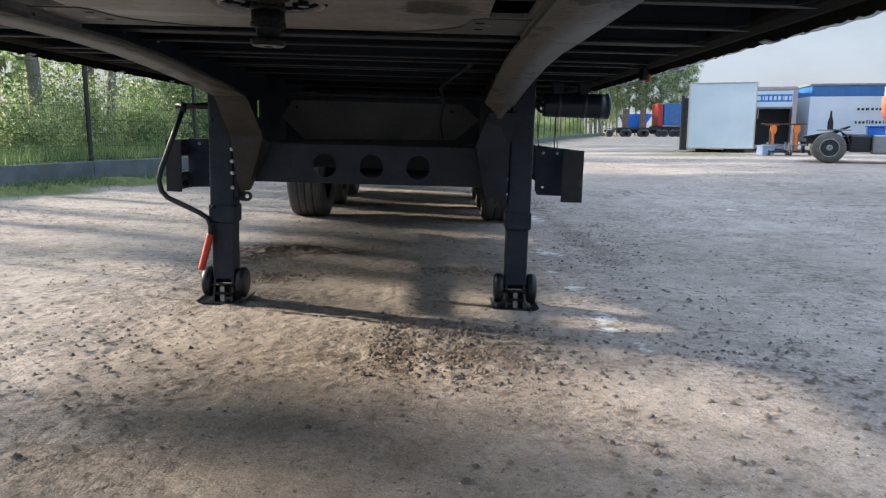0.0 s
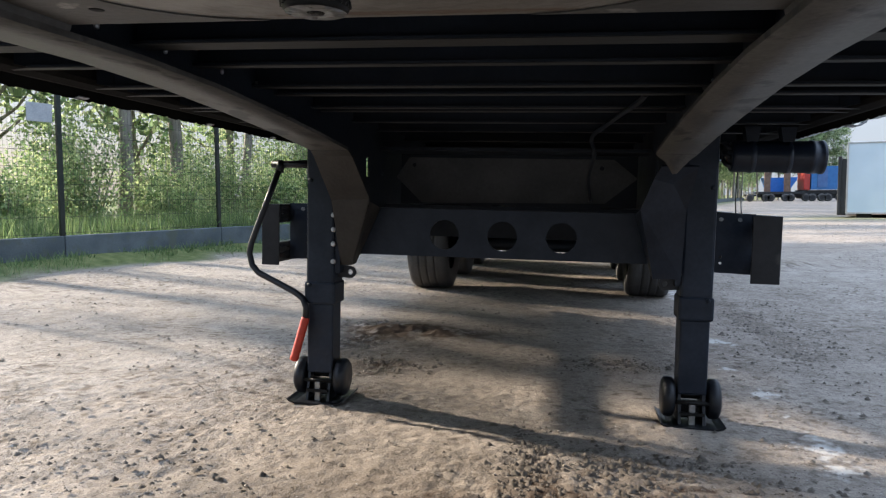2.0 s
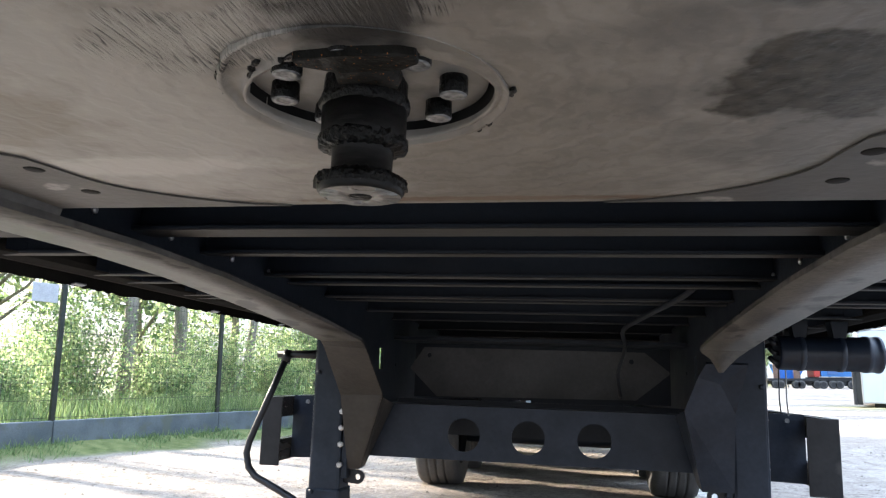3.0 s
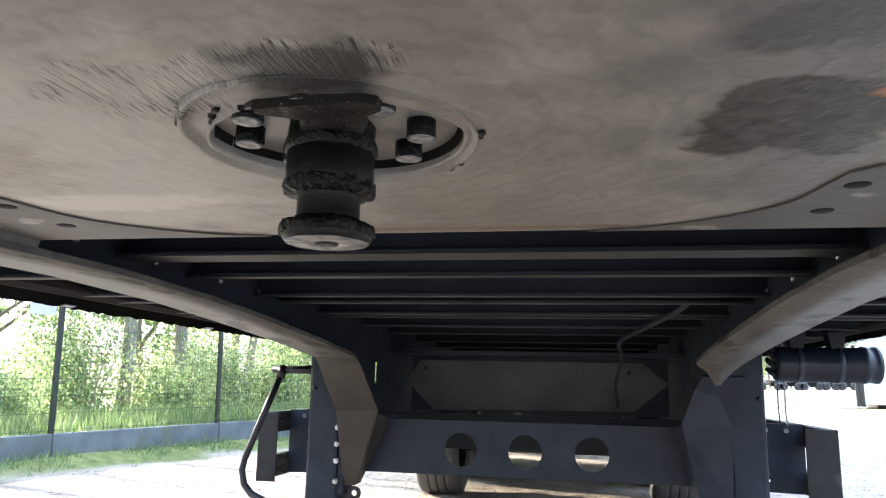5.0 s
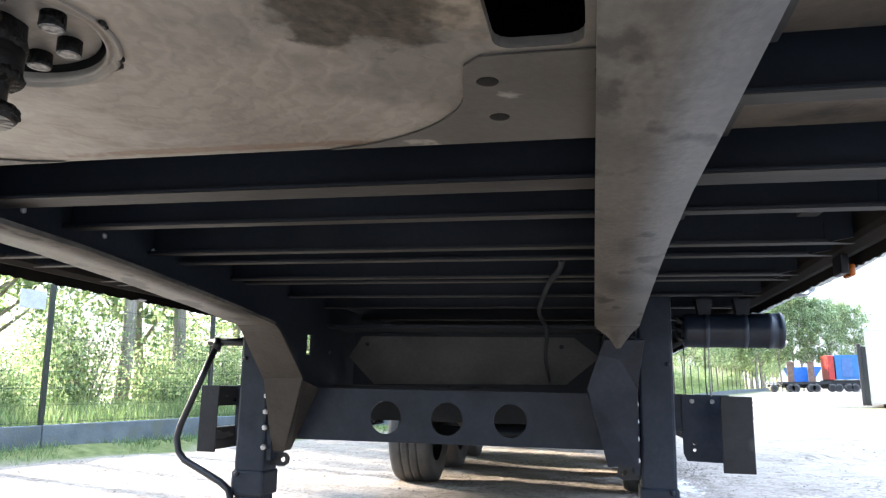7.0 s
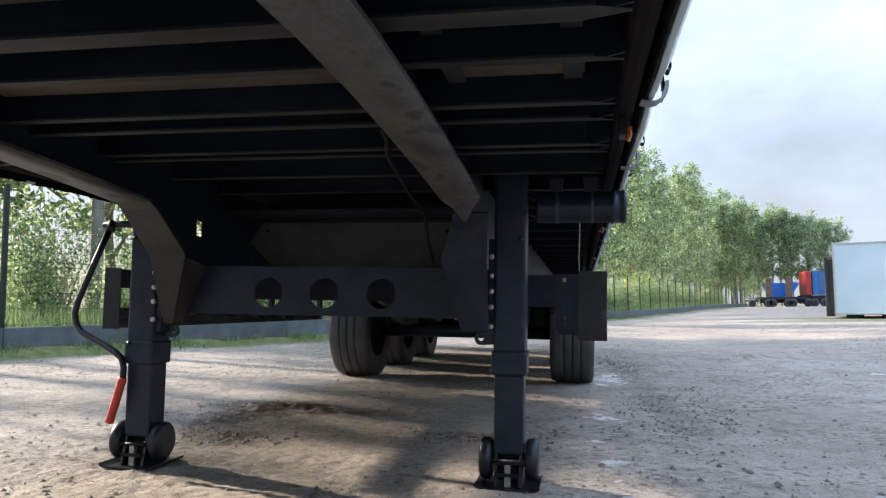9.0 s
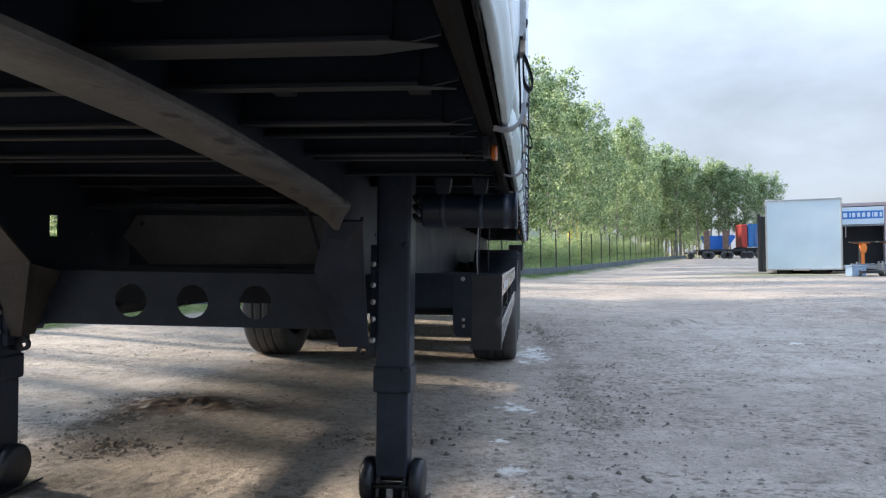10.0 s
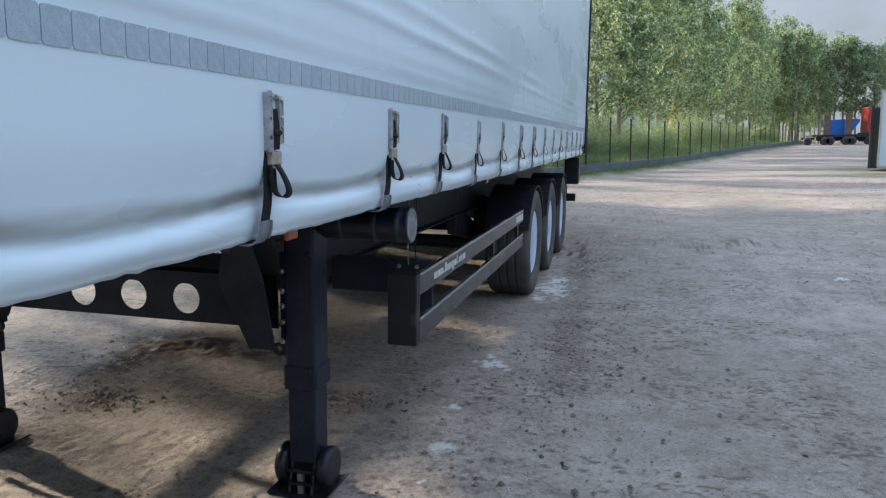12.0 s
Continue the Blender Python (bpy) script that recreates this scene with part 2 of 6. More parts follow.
# ---- mesh helpers ----
def box(bm, x0, x1, y0, y1, z0, z1, bevel=0.0):
    vs = [bm.verts.new((x, y, z)) for x in (x0, x1) for y in (y0, y1) for z in (z0, z1)]
    fs = [bm.faces.new([vs[i] for i in q]) for q in ((0, 1, 3, 2), (4, 6, 7, 5), (0, 4, 5, 1), (2, 3, 7, 6), (0, 2, 6, 4), (1, 5, 7, 3))]
    if bevel:
        bmesh.ops.bevel(bm, geom=list({e for f in fs for e in f.edges}), offset=bevel, segments=2, affect="EDGES", profile=0.5)
    return bm


def prism(bm, pts, axis, lo, hi):
    """A polygon of two coordinates, pushed along an axis from lo to hi."""
    def at(p, h):
        return (h, p[0], p[1]) if axis == "x" else (p[0], h, p[1]) if axis == "y" else (p[0], p[1], h)
    a, b = [bm.verts.new(at(p, lo)) for p in pts], [bm.verts.new(at(p, hi)) for p in pts]
    bm.faces.new(a), bm.faces.new(b[::-1])
    for i in range(len(pts)):
        j = (i + 1) % len(pts)
        bm.faces.new((a[j], a[i], b[i], b[j]))
    return bm


def ring(c, u, v, r, n):
    return [c + u * (r * math.cos(2 * math.pi * k / n)) + v * (r * math.sin(2 * math.pi * k / n)) for k in range(n)]


def rod(bm, path, r, n=10, caps=True):
    """A round bar along a path; r is one radius or one for each point."""
    path = [Vector(p) for p in path]
    rs = r if isinstance(r, (list, tuple)) else [r] * len(path)
    rows, u = [], None
    for i, p in enumerate(path):
        d = (path[min(i + 1, len(path) - 1)] - path[max(i - 1, 0)]).normalized()
        if u is None:
            u = d.orthogonal().normalized()
        u = (u - d * u.dot(d)).normalized()
        rows.append([bm.verts.new(q) for q in ring(p, u, d.cross(u), rs[i], n)])
    for a, b in zip(rows, rows[1:]):
        for k in range(n):
            f = bm.faces.new((a[k], a[(k + 1) % n], b[(k + 1) % n], b[k]))
            f.smooth = True
    if caps:
        bm.faces.new(rows[0][::-1]), bm.faces.new(rows[-1])
    return bm


def lathe(bm, profile, centre, axis, n=24, rough=0.0, smooth=True, freq=90, caps=True):
    """Turns rows of (radius, height) round an axis through centre."""
    c, d = Vector(centre), Vector(axis).normalized()
    u = d.orthogonal().normalized()
    v = d.cross(u)
    rows = []
    for r, h in profile:
        row = []
        for q in ring(c + d * h, u, v, max(r, 1e-4), n):
            if rough:
                q = q + (q - c - d * h) * (rough * noise.noise(q * freq)) + d * (0.02 * rough * noise.noise(q * freq * 1.5))
            row.append(bm.verts.new(q))
        rows.append(row)
    for a, b in zip(rows, rows[1:]):
        for k in range(n):
            f = bm.faces.new((a[k], a[(k + 1) % n], b[(k + 1) % n], b[k]))
            f.smooth = smooth
    if caps and profile[0][0] > 1e-3:
        bm.faces.new(rows[0][::-1])
    if caps and profile[-1][0] > 1e-3:
        bm.faces.new(rows[-1])
    return bm


def holed(bm, outer, holes, axis, lo, hi):
    """A plate of that outline with holes through it."""
    def at(p, h):
        return (h, p[0], p[1]) if axis == "x" else (p[0], h, p[1]) if axis == "y" else (p[0], p[1], h)
    edges, loops = [], []
    for loop in (outer, *holes):
        vs = [bm.verts.new(at(p, lo)) for p in loop]
        loops.append(vs)
        edges += [bm.edges.new((vs[i], vs[(i + 1) % len(vs)])) for i in range(len(vs))]
    made = bmesh.ops.triangle_fill(bm, use_beauty=True, use_dissolve=False, edges=edges)
    faces = [g for g in made["geom"] if isinstance(g, bmesh.types.BMFace)]
    ext = bmesh.ops.extrude_face_region(bm, geom=faces)
    move = Vector(at((0, 0), hi - lo))
    bmesh.ops.translate(bm, vec=move, verts=[g for g in ext["geom"] if isinstance(g, bmesh.types.BMVert)])
    return bm


def circle(x, y, r, n=20):
    return [(x + r * math.cos(2 * math.pi * k / n), y + r * math.sin(2 * math.pi * k / n)) for k in range(n)]


def part(name, bm, material, parent=None, label="", m=None):
    """Links a bmesh as one mesh object, under a thing or a part."""
    bmesh.ops.recalc_face_normals(bm, faces=bm.faces[:])
    me = bpy.data.meshes.new(name)
    bm.to_mesh(me)
    bm.free()
    for x in material if isinstance(material, (list, tuple)) else (material,):
        me.materials.append(x)
    ob = new(name, me)
    if parent:
        ob.parent = parent
    if m:
        ob.matrix_basis = m
    return tagged(ob, label) if label else ob


def thing(name, label, category, m=None, group="", kind=""):
    ob = new(name)
    ob.empty_display_size = 0.2
    if m:
        ob.matrix_world = m
    return tagged(ob, label, category, group, kind)


def B():
    return bmesh.new()


def sheet(name, verts, faces, material, smooth=True):
    me = bpy.data.meshes.new(name)
    me.from_pydata(verts, [], faces)
    me.materials.append(material)
    if smooth:
        me.polygons.foreach_set("use_smooth", [True] * len(me.polygons))
    return me


# ---- ground ----
def hash2(ix, iy, seed):
    h = np.sin(ix * 127.1 + iy * 311.7 + seed * 74.7) * 43758.5453
    return h - np.floor(h)


def vnoise(x, y, seed=0):
    ix, iy = np.floor(x), np.floor(y)
    fx, fy = x - ix, y - iy
    fx, fy = fx * fx * (3 - 2 * fx), fy * fy * (3 - 2 * fy)
    a, b, c, d = hash2(ix, iy, seed), hash2(ix + 1, iy, seed), hash2(ix, iy + 1, seed), hash2(ix + 1, iy + 1, seed)
    return (a * (1 - fx) + b * fx) * (1 - fy) + (c * (1 - fx) + d * fx) * fy - 0.5


def step(a, b, x):
    t = np.clip((x - a) / (b - a), 0, 1)
    return t * t * (3 - 2 * t)


def base(x, y):
    """The lie of the yard, without its small relief."""
    x, y = np.asarray(x, float), np.asarray(y, float)
    lean = -0.0262 * np.clip(x, -5.0, 2.6) + 0.09 * step(3.0, 11.0, x)
    return lean + 0.06 * step(12.0, 26.0, y) + 0.15 * step(40.0, 80.0, y)


def bank(x, y):
    """Soil and grass heaped against the foot of the kerb."""
    s = (x - F0.x) * FN.x + (y - F0.y) * FN.y
    return 0.10 * step(-0.65, -0.08, s) * (0.8 + 0.8 * vnoise(x * 1.3, y * 1.3, 51))


def gz(x, y):
    return float(base(x, y))


# the fence line, from a post beside the trailer
F0, FD = Vector((-5.05, 9.65)), Vector((0.296, 0.955)).normalized()
FN = Vector((-FD.y, FD.x))


def fence_at(s, off=0.0):
    p = F0 + FD * s + FN * off
    return p.x, p.y


def axis_cells(lo, a, b, hi, d):
    mid = np.arange(a, b + d / 2, d)
    def grow(n0, far):
        out, w, p = [], d, n0
        while p < far:
            w *= 1.11
            p += w
            out.append(p)
        return out
    left = [a - v for v in grow(0, a - lo)][::-1]
    right = [b + v for v in grow(0, hi - b)]
    return np.array(left + list(mid) + right)


def ground_mesh():
    xs, ys = axis_cells(-700, -4.2, 5.2, 700, 0.0165), axis_cells(-500, -0.3, 7.6, 900, 0.0175)
    X, Y = np.meshgrid(xs, ys)
    Z = base(X, Y)
    d = np.hypot(X - 0.3, Y - 3)
    near = 1 - step(7, 16, d)
    rough = 0.22 + 0.78 * step(-0.15, 0.2, vnoise(X * 0.9, Y * 0.9, 5) + vnoise(X * 2.3, Y * 2.3, 6) * 0.5)
    Z = Z + 0.030 * (vnoise(X * 0.55, Y * 0.55, 1) + 0.5 * vnoise(X * 1.3, Y * 1.3, 2)) * (1 - np.exp(-((X + 0.0) ** 2 + (Y - 2.4) ** 2) / 1.5))
    Z = Z + near * rough * (0.016 * vnoise(X * 5.5, Y * 6.5, 3) + 0.008 * np.abs(vnoise(X * 13, Y * 15, 4)) + 0.006 * vnoise(X * 24, Y * 27, 7) + 0.008 * vnoise(X * 46, Y * 46, 13))
    pit = np.maximum(0, vnoise(X * 19 + 3, Y * 21, 17) - 0.31) * step(-0.1, 0.2, vnoise(X * 1.7, Y * 1.7, 18))
    Z = Z - near * 0.018 * pit
    Z = Z + bank(X, Y)
    # clods thrown up in the loose sand
    clod = np.maximum(0, vnoise(X * 13, Y * 13, 8) - 0.30) * near
    loose = np.exp(-((X + 0.78) / 0.40) ** 2 - ((Y - 4.05) / 0.30) ** 2) + 0.7 * np.exp(-((X - 0.45) / 0.8) ** 2 - ((Y - 1.45) / 0.25) ** 2) + 0.15 * np.exp(-((X + 1.7) / 0.6) ** 2 - ((Y - 1.75) / 0.3) ** 2)
    mound = np.clip(np.exp(-((X + 0.72) / 0.46) ** 2 - ((Y - 4.10 + 0.10 * (X + 0.7)) / 0.20) ** 2) + 0.75 * np.exp(-((X + 1.05) / 0.16) ** 2 - ((Y - 3.72) / 0.42) ** 2) + 0.8 * np.exp(-((X + 0.72) / 0.16) ** 2 - ((Y - 3.10) / 0.13) ** 2) + 0.55 * np.exp(-((X - 0.55) / 0.22) ** 2 - ((Y - 3.45) / 0.13) ** 2), 0, 1)
    Z = Z + clod * (0.010 + 0.08 * loose) + mound * (0.035 * np.maximum(0, vnoise(X * 21, Y * 23, 81) + 0.05) + 0.018 * vnoise(X * 33, Y * 33, 82))
    Z = Z + 0.022 * np.exp(-((X + 0.78) / 0.32) ** 2 - ((Y - 4.05) / 0.22) ** 2) * (1 + 1.5 * vnoise(X * 9, Y * 9, 12))
    # crumbled sand and scored lines where a tyre has turned
    crumb = np.maximum(0, vnoise(X * 31, Y * 37, 71) - 0.02) * np.clip(loose + 0.9 * np.exp(-((X - 0.62) / 0.30) ** 2 - ((Y - 1.42) / 0.22) ** 2) + 0.5 * step(0.12, 0.35, vnoise(X * 1.4, Y * 1.9, 72)), 0, 1) * near
    Z = Z + 0.022 * crumb
    for gx, y0, y1 in ((-0.03, 1.15, 1.85), (0.07, 1.3, 1.9), (0.32, 1.1, 1.8), (-0.36, 1.35, 1.75), (0.42, 1.0, 1.7), (-1.1, 1.2, 2.0)):
        Z = Z + 0.009 * np.exp(-((X - gx - 0.05 * (1.6 - Y)) / 0.013) ** 2) * step(y0, y0 + 0.1, Y) * (1 - step(y1 - 0.1, y1, Y)) * (0.6 + 1.2 * vnoise(X * 3, Y * 9, 73))
    # tyre track with lugs
    lane = np.exp(-((X - 0.20 - 0.085 * (1.92 - Y)) / 0.05) ** 4) * step(0.8, 1.1, Y) * (1 - step(1.9, 2.0, Y)) * (0.4 + 0.6 * step(-0.1, 0.1, vnoise(X * 6, Y * 6, 15)))
    lane = lane + np.exp(-((X - 1.72 + 0.060 * (Y - 4.7)) / 0.13) ** 4) * (0.45 + 0.55 * step(-0.1, 0.2, vnoise(X * 4, Y * 2, 16))) * step(3.6, 4.2, Y) * (1 - step(9.5, 11, Y))
    Z = Z - lane * (0.006 + 0.012 * np.sign(np.sin(Y * 110 + 40 * X)))
    wet = np.clip(0.7 * crumb + 0.2 * pit * near + lane * (0.45 + 0.35 * np.sign(np.sin(Y * 110 + 40 * X))) + 1.3 * mound * step(-0.36, 0.02, vnoise(X * 15, Y * 21, 83) + 0.5 * vnoise(X * 37, Y * 45, 84)) + 0.7 * step(0.05, 0.3, vnoise(X * 1.6, Y * 2.4, 61)) * step(0.22, 0.36, 0.8 * vnoise(X * 17, Y * 30, 62) + 0.7 * vnoise(X * 37, Y * 60, 63)) * near + loose * step(0.02, 0.2, vnoise(X * 11, Y * 11, 9) + 0.2) * 1.0, 0, 1)
    chalk = 0 * X
    for cx, cy, r in ((1.26, 3.0, 0.06), (1.27, 2.62, 0.03), (1.285, 2.2, 0.09), (1.29, 1.98, 0.06), (1.36, 1.66, 0.05),
                      (1.26, 4.28, 0.10), (1.20, 3.52, 0.05), (1.38, 6.75, 0.20), (1.37, 7.2, 0.12), (1.30, 6.35, 0.08), (2.28, 2.60, 0.03), (4.25, 8.0, 0.08)):
        chalk = np.maximum(chalk, np.exp(-((X - cx) / r) ** 2 - ((Y - cy) / (r * 1.6)) ** 2))
    chalk = 0.55 * np.clip(step(0.42, 0.72, chalk * 0.8 + 0.9 * vnoise(X * 47, Y * 40, 10) + 0.6 * vnoise(X * 13, Y * 15, 11)), 0, 1) * (chalk > 0.05)
    ny, nx = X.shape
    idx = np.arange(nx * ny).reshape(ny, nx)
    q = np.stack([idx[:-1, :-1], idx[:-1, 1:], idx[1:, 1:], idx[1:, :-1]], -1).reshape(-1, 4)
    me = bpy.data.meshes.new("ground")
    me.vertices.add(nx * ny)
    me.vertices.foreach_set("co", np.stack([X, Y, Z], -1).astype(np.float32).ravel())
    me.loops.add(q.size)
    me.polygons.add(len(q))
    me.loops.foreach_set("vertex_index", q.ravel())
    me.polygons.foreach_set("loop_start", np.arange(0, q.size, 4))
    me.polygons.foreach_set("use_smooth", np.ones(len(q), bool))
    me.update()
    at = me.color_attributes.new("marks", "FLOAT_COLOR", "POINT")
    # where grass has taken the yard's edges
    S = (X - F0.x) * FN.x + (Y - F0.y) * FN.y
    grass = step(-1.0, -0.45, S + 0.8 * vnoise(X * 1.1, Y * 1.1, 14))
    grass = np.maximum(grass, 0.8 * np.exp(-((X - 10.6) / 2.2) ** 2 - ((Y - 28.0) / 2.4) ** 2))
    at.data.foreach_set("color", np.stack([wet, chalk, grass, np.ones_like(X)], -1).astype(np.float32).ravel())
    return me


def ground_material():
    m = bpy.data.materials.new("sandy gravel")
    m.use_nodes = True
    n, l = m.node_tree.nodes, m.node_tree.links
    b = n["Principled BSDF"]
    co, at = n.new("ShaderNodeTexCoord"), n.new("ShaderNodeAttribute")
    at.attribute_name = "marks"
    sep = n.new("ShaderNodeSeparateColor")
    l.new(at.outputs["Color"], sep.inputs["Color"])

    def tex(s, d=6.0):
        t = n.new("ShaderNodeTexNoise")
        t.inputs["Scale"].default_value, t.inputs["Detail"].default_value = s, d
        l.new(co.outputs["Object"], t.inputs["Vector"])
        return t.outputs["Fac"]

    def ramp(src, *stops):
        r = n.new("ShaderNodeValToRGB")
        e = r.color_ramp.elements
        e[0].position, e[0].color = stops[0][0], (*stops[0][1], 1)
        e[1].position, e[1].color = stops[-1][0], (*stops[-1][1], 1)
        for p, c in stops[1:-1]:
            e.new(p).color = (*c, 1)
        l.new(src, r.inputs["Fac"])
        return r.outputs["Color"]

    def mix(fac, a, z, mode="MIX"):
        x = n.new("ShaderNodeMix")
        x.data_type, x.blend_type = "RGBA", mode
        for key, v in (("Factor", fac), ("A", a), ("B", z)):
            if isinstance(v, float):
                x.inputs[key].default_value = v
            elif isinstance(v, tuple):
                x.inputs[key].default_value = (*v, 1)
            else:
                l.new(v, x.inputs[key])
        return x.outputs["Result"]

    c = ramp(tex(0.35, 8), (0.30, (0.255, 0.221, 0.190)), (0.52, (0.306, 0.268, 0.232)), (0.72, (0.356, 0.315, 0.275)))
    patch = ramp(tex(1.1, 5), (0.42, (0.25, 0.25, 0.25)), (0.62, (1, 1, 1)))
    c = mix(0.45, c, ramp(tex(3.2, 8), (0.32, (0.52, 0.50, 0.48)), (0.66, (1.0, 1.0, 1.0))), "MULTIPLY")
    c = mix(patch, c, mix(0.55, c, ramp(tex(20, 8), (0.38, (0.30, 0.27, 0.25)), (0.45, (0.95, 0.95, 0.95)), (0.72, (1.08, 1.08, 1.07))), "MULTIPLY"))
    c = mix(0.62, c, ramp(tex(48, 6), (0.30, (0.22, 0.20, 0.19)), (0.37, (0.97, 0.97, 0.97)), (0.70, (1.10, 1.10, 1.09))), "MULTIPLY")
    c = mix(0.6, c, ramp(tex(190, 8), (0.34, (0.62, 0.61, 0.60)), (0.50, (1, 1, 1)), (0.66, (1.25, 1.24, 1.23))), "MULTIPLY")
    def cells(scale, lo, hi):
        """Grit: every grain with a shade of its own."""
        g = n.new("ShaderNodeTexVoronoi")
        g.inputs["Scale"].default_value = scale
        warp = n.new("ShaderNodeVectorMath")
        warp.operation = "ADD"
        nz = n.new("ShaderNodeTexNoise")
        nz.inputs["Scale"].default_value = scale * 1.5
        sc = n.new("ShaderNodeVectorMath")
        sc.operation = "SCALE"
        sc.inputs["Scale"].default_value = 0.9 / scale
        l.new(co.outputs["Object"], nz.inputs["Vector"])
        l.new(nz.outputs["Color"], sc.inputs[0])
        l.new(co.outputs["Object"], warp.inputs[0])
        l.new(sc.outputs["Vector"], warp.inputs[1])
        l.new(warp.outputs["Vector"], g.inputs["Vector"])
        one = n.new("ShaderNodeSeparateColor")
        l.new(g.outputs["Color"], one.inputs["Color"])
        return ramp(one.outputs["Red"], (0.0, lo), (0.30, (0.97, 0.97, 0.97)), (0.80, (1.03, 1.03, 1.03)), (1.0, hi))

    c = mix(0.55, c, cells(95, (0.66, 0.65, 0.64), (1.28, 1.27, 1.25)), "MULTIPLY")
    c = mix(patch, c, mix(0.65, c, cells(38, (0.62, 0.60, 0.58), (1.25, 1.24, 1.22)), "MULTIPLY"))
    c = mix(0.5, c, ramp(tex(8, 9), (0.36, (0.74, 0.72, 0.70)), (0.50, (1, 1, 1)), (0.66, (1.12, 1.12, 1.11))), "MULTIPLY")
    v = n.new("ShaderNodeTexVoronoi")
    v.inputs["Scale"].default_value = 34
    l.new(co.outputs["Object"], v.inputs["Vector"])
    peb = ramp(v.outputs["Distance"], (0.10, (1, 1, 1)), (0.17, (0, 0, 0)))
    pick = mix(1.0, peb, ramp(tex(19, 2), (0.60, (0, 0, 0)), (0.64, (1, 1, 1))), "MULTIPLY")
    c = mix(pick, c, (0.46, 0.44, 0.41))
    c = mix(sep.outputs["Red"], c, (0.066, 0.045, 0.032))
    c = mix(sep.outputs["Green"], c, (0.66, 0.65, 0.62))
    c = mix(sep.outputs["Blue"], c, ramp(tex(7, 6), (0.3, (0.07, 0.095, 0.03)), (0.7, (0.16, 0.17, 0.07))))
    l.new(c, b.inputs["Base Color"])
    b.inputs["Roughness"].default_value = 0.95
    b.inputs["Specular IOR Level"].default_value = 0.2
    bp = n.new("ShaderNodeBump")
    bp.inputs["Strength"].default_value, bp.inputs["Distance"].default_value = 1.0, 0.017
    l.new(mix(0.16, mix(patch, tex(11, 4), tex(30, 9)), tex(120, 5)), bp.inputs["Height"])
    l.new(bp.outputs["Normal"], b.inputs["Normal"])
    return m


gm = ground_mesh()
gm.materials.append(ground_material())
tagged(new("ground", gm), "trodden sandy gravel yard with tyre tracks and loose clods", "ground", kind="structure")

# ---- the semi-trailer ----
trailer = thing("semi_trailer", "parked white curtain-side semi-trailer on lowered landing legs", "trailer", LEVEL @ pose(0, 1.3, 0, -0.3) @ pose(0, -1.3, 0))
CX = -0.005
PLATE_Z, FRONT, REAR = 1.252, -1.58, 11.75


def mirrored(pts, s):
    return [(CX + s * x, y, z) for x, y, z in pts]


def quadplate(bm, pts, thick):
    """A strip of plate through pairs of points, given a thickness along its normals."""
    vs = [[bm.verts.new(p) for p in pair] for pair in pts]
    fs = [bm.faces.new((a[0], a[1], b[1], b[0])) for a, b in zip(vs, vs[1:])]
    bmesh.ops.recalc_face_normals(bm, faces=fs)
    bmesh.ops.solidify(bm, geom=fs, thickness=thick)
    return bm


def glide(pts, k=5):
    """More points on a smooth line through the given ones."""
    p = [Vector(q) for q in pts]
    out = []
    for n in range(len(p) - 1):
        a, b, c, d = p[max(n - 1, 0)], p[n], p[n + 1], p[min(n + 2, len(p) - 1)]
        for t in [m / k for m in range(k)]:
            out.append(0.5 * (2 * b + (c - a) * t + (2 * a - 5 * b + 4 * c - d) * t ** 2 + (3 * b - a - 3 * c + d) * t ** 3))
    return out + [p[-1]]


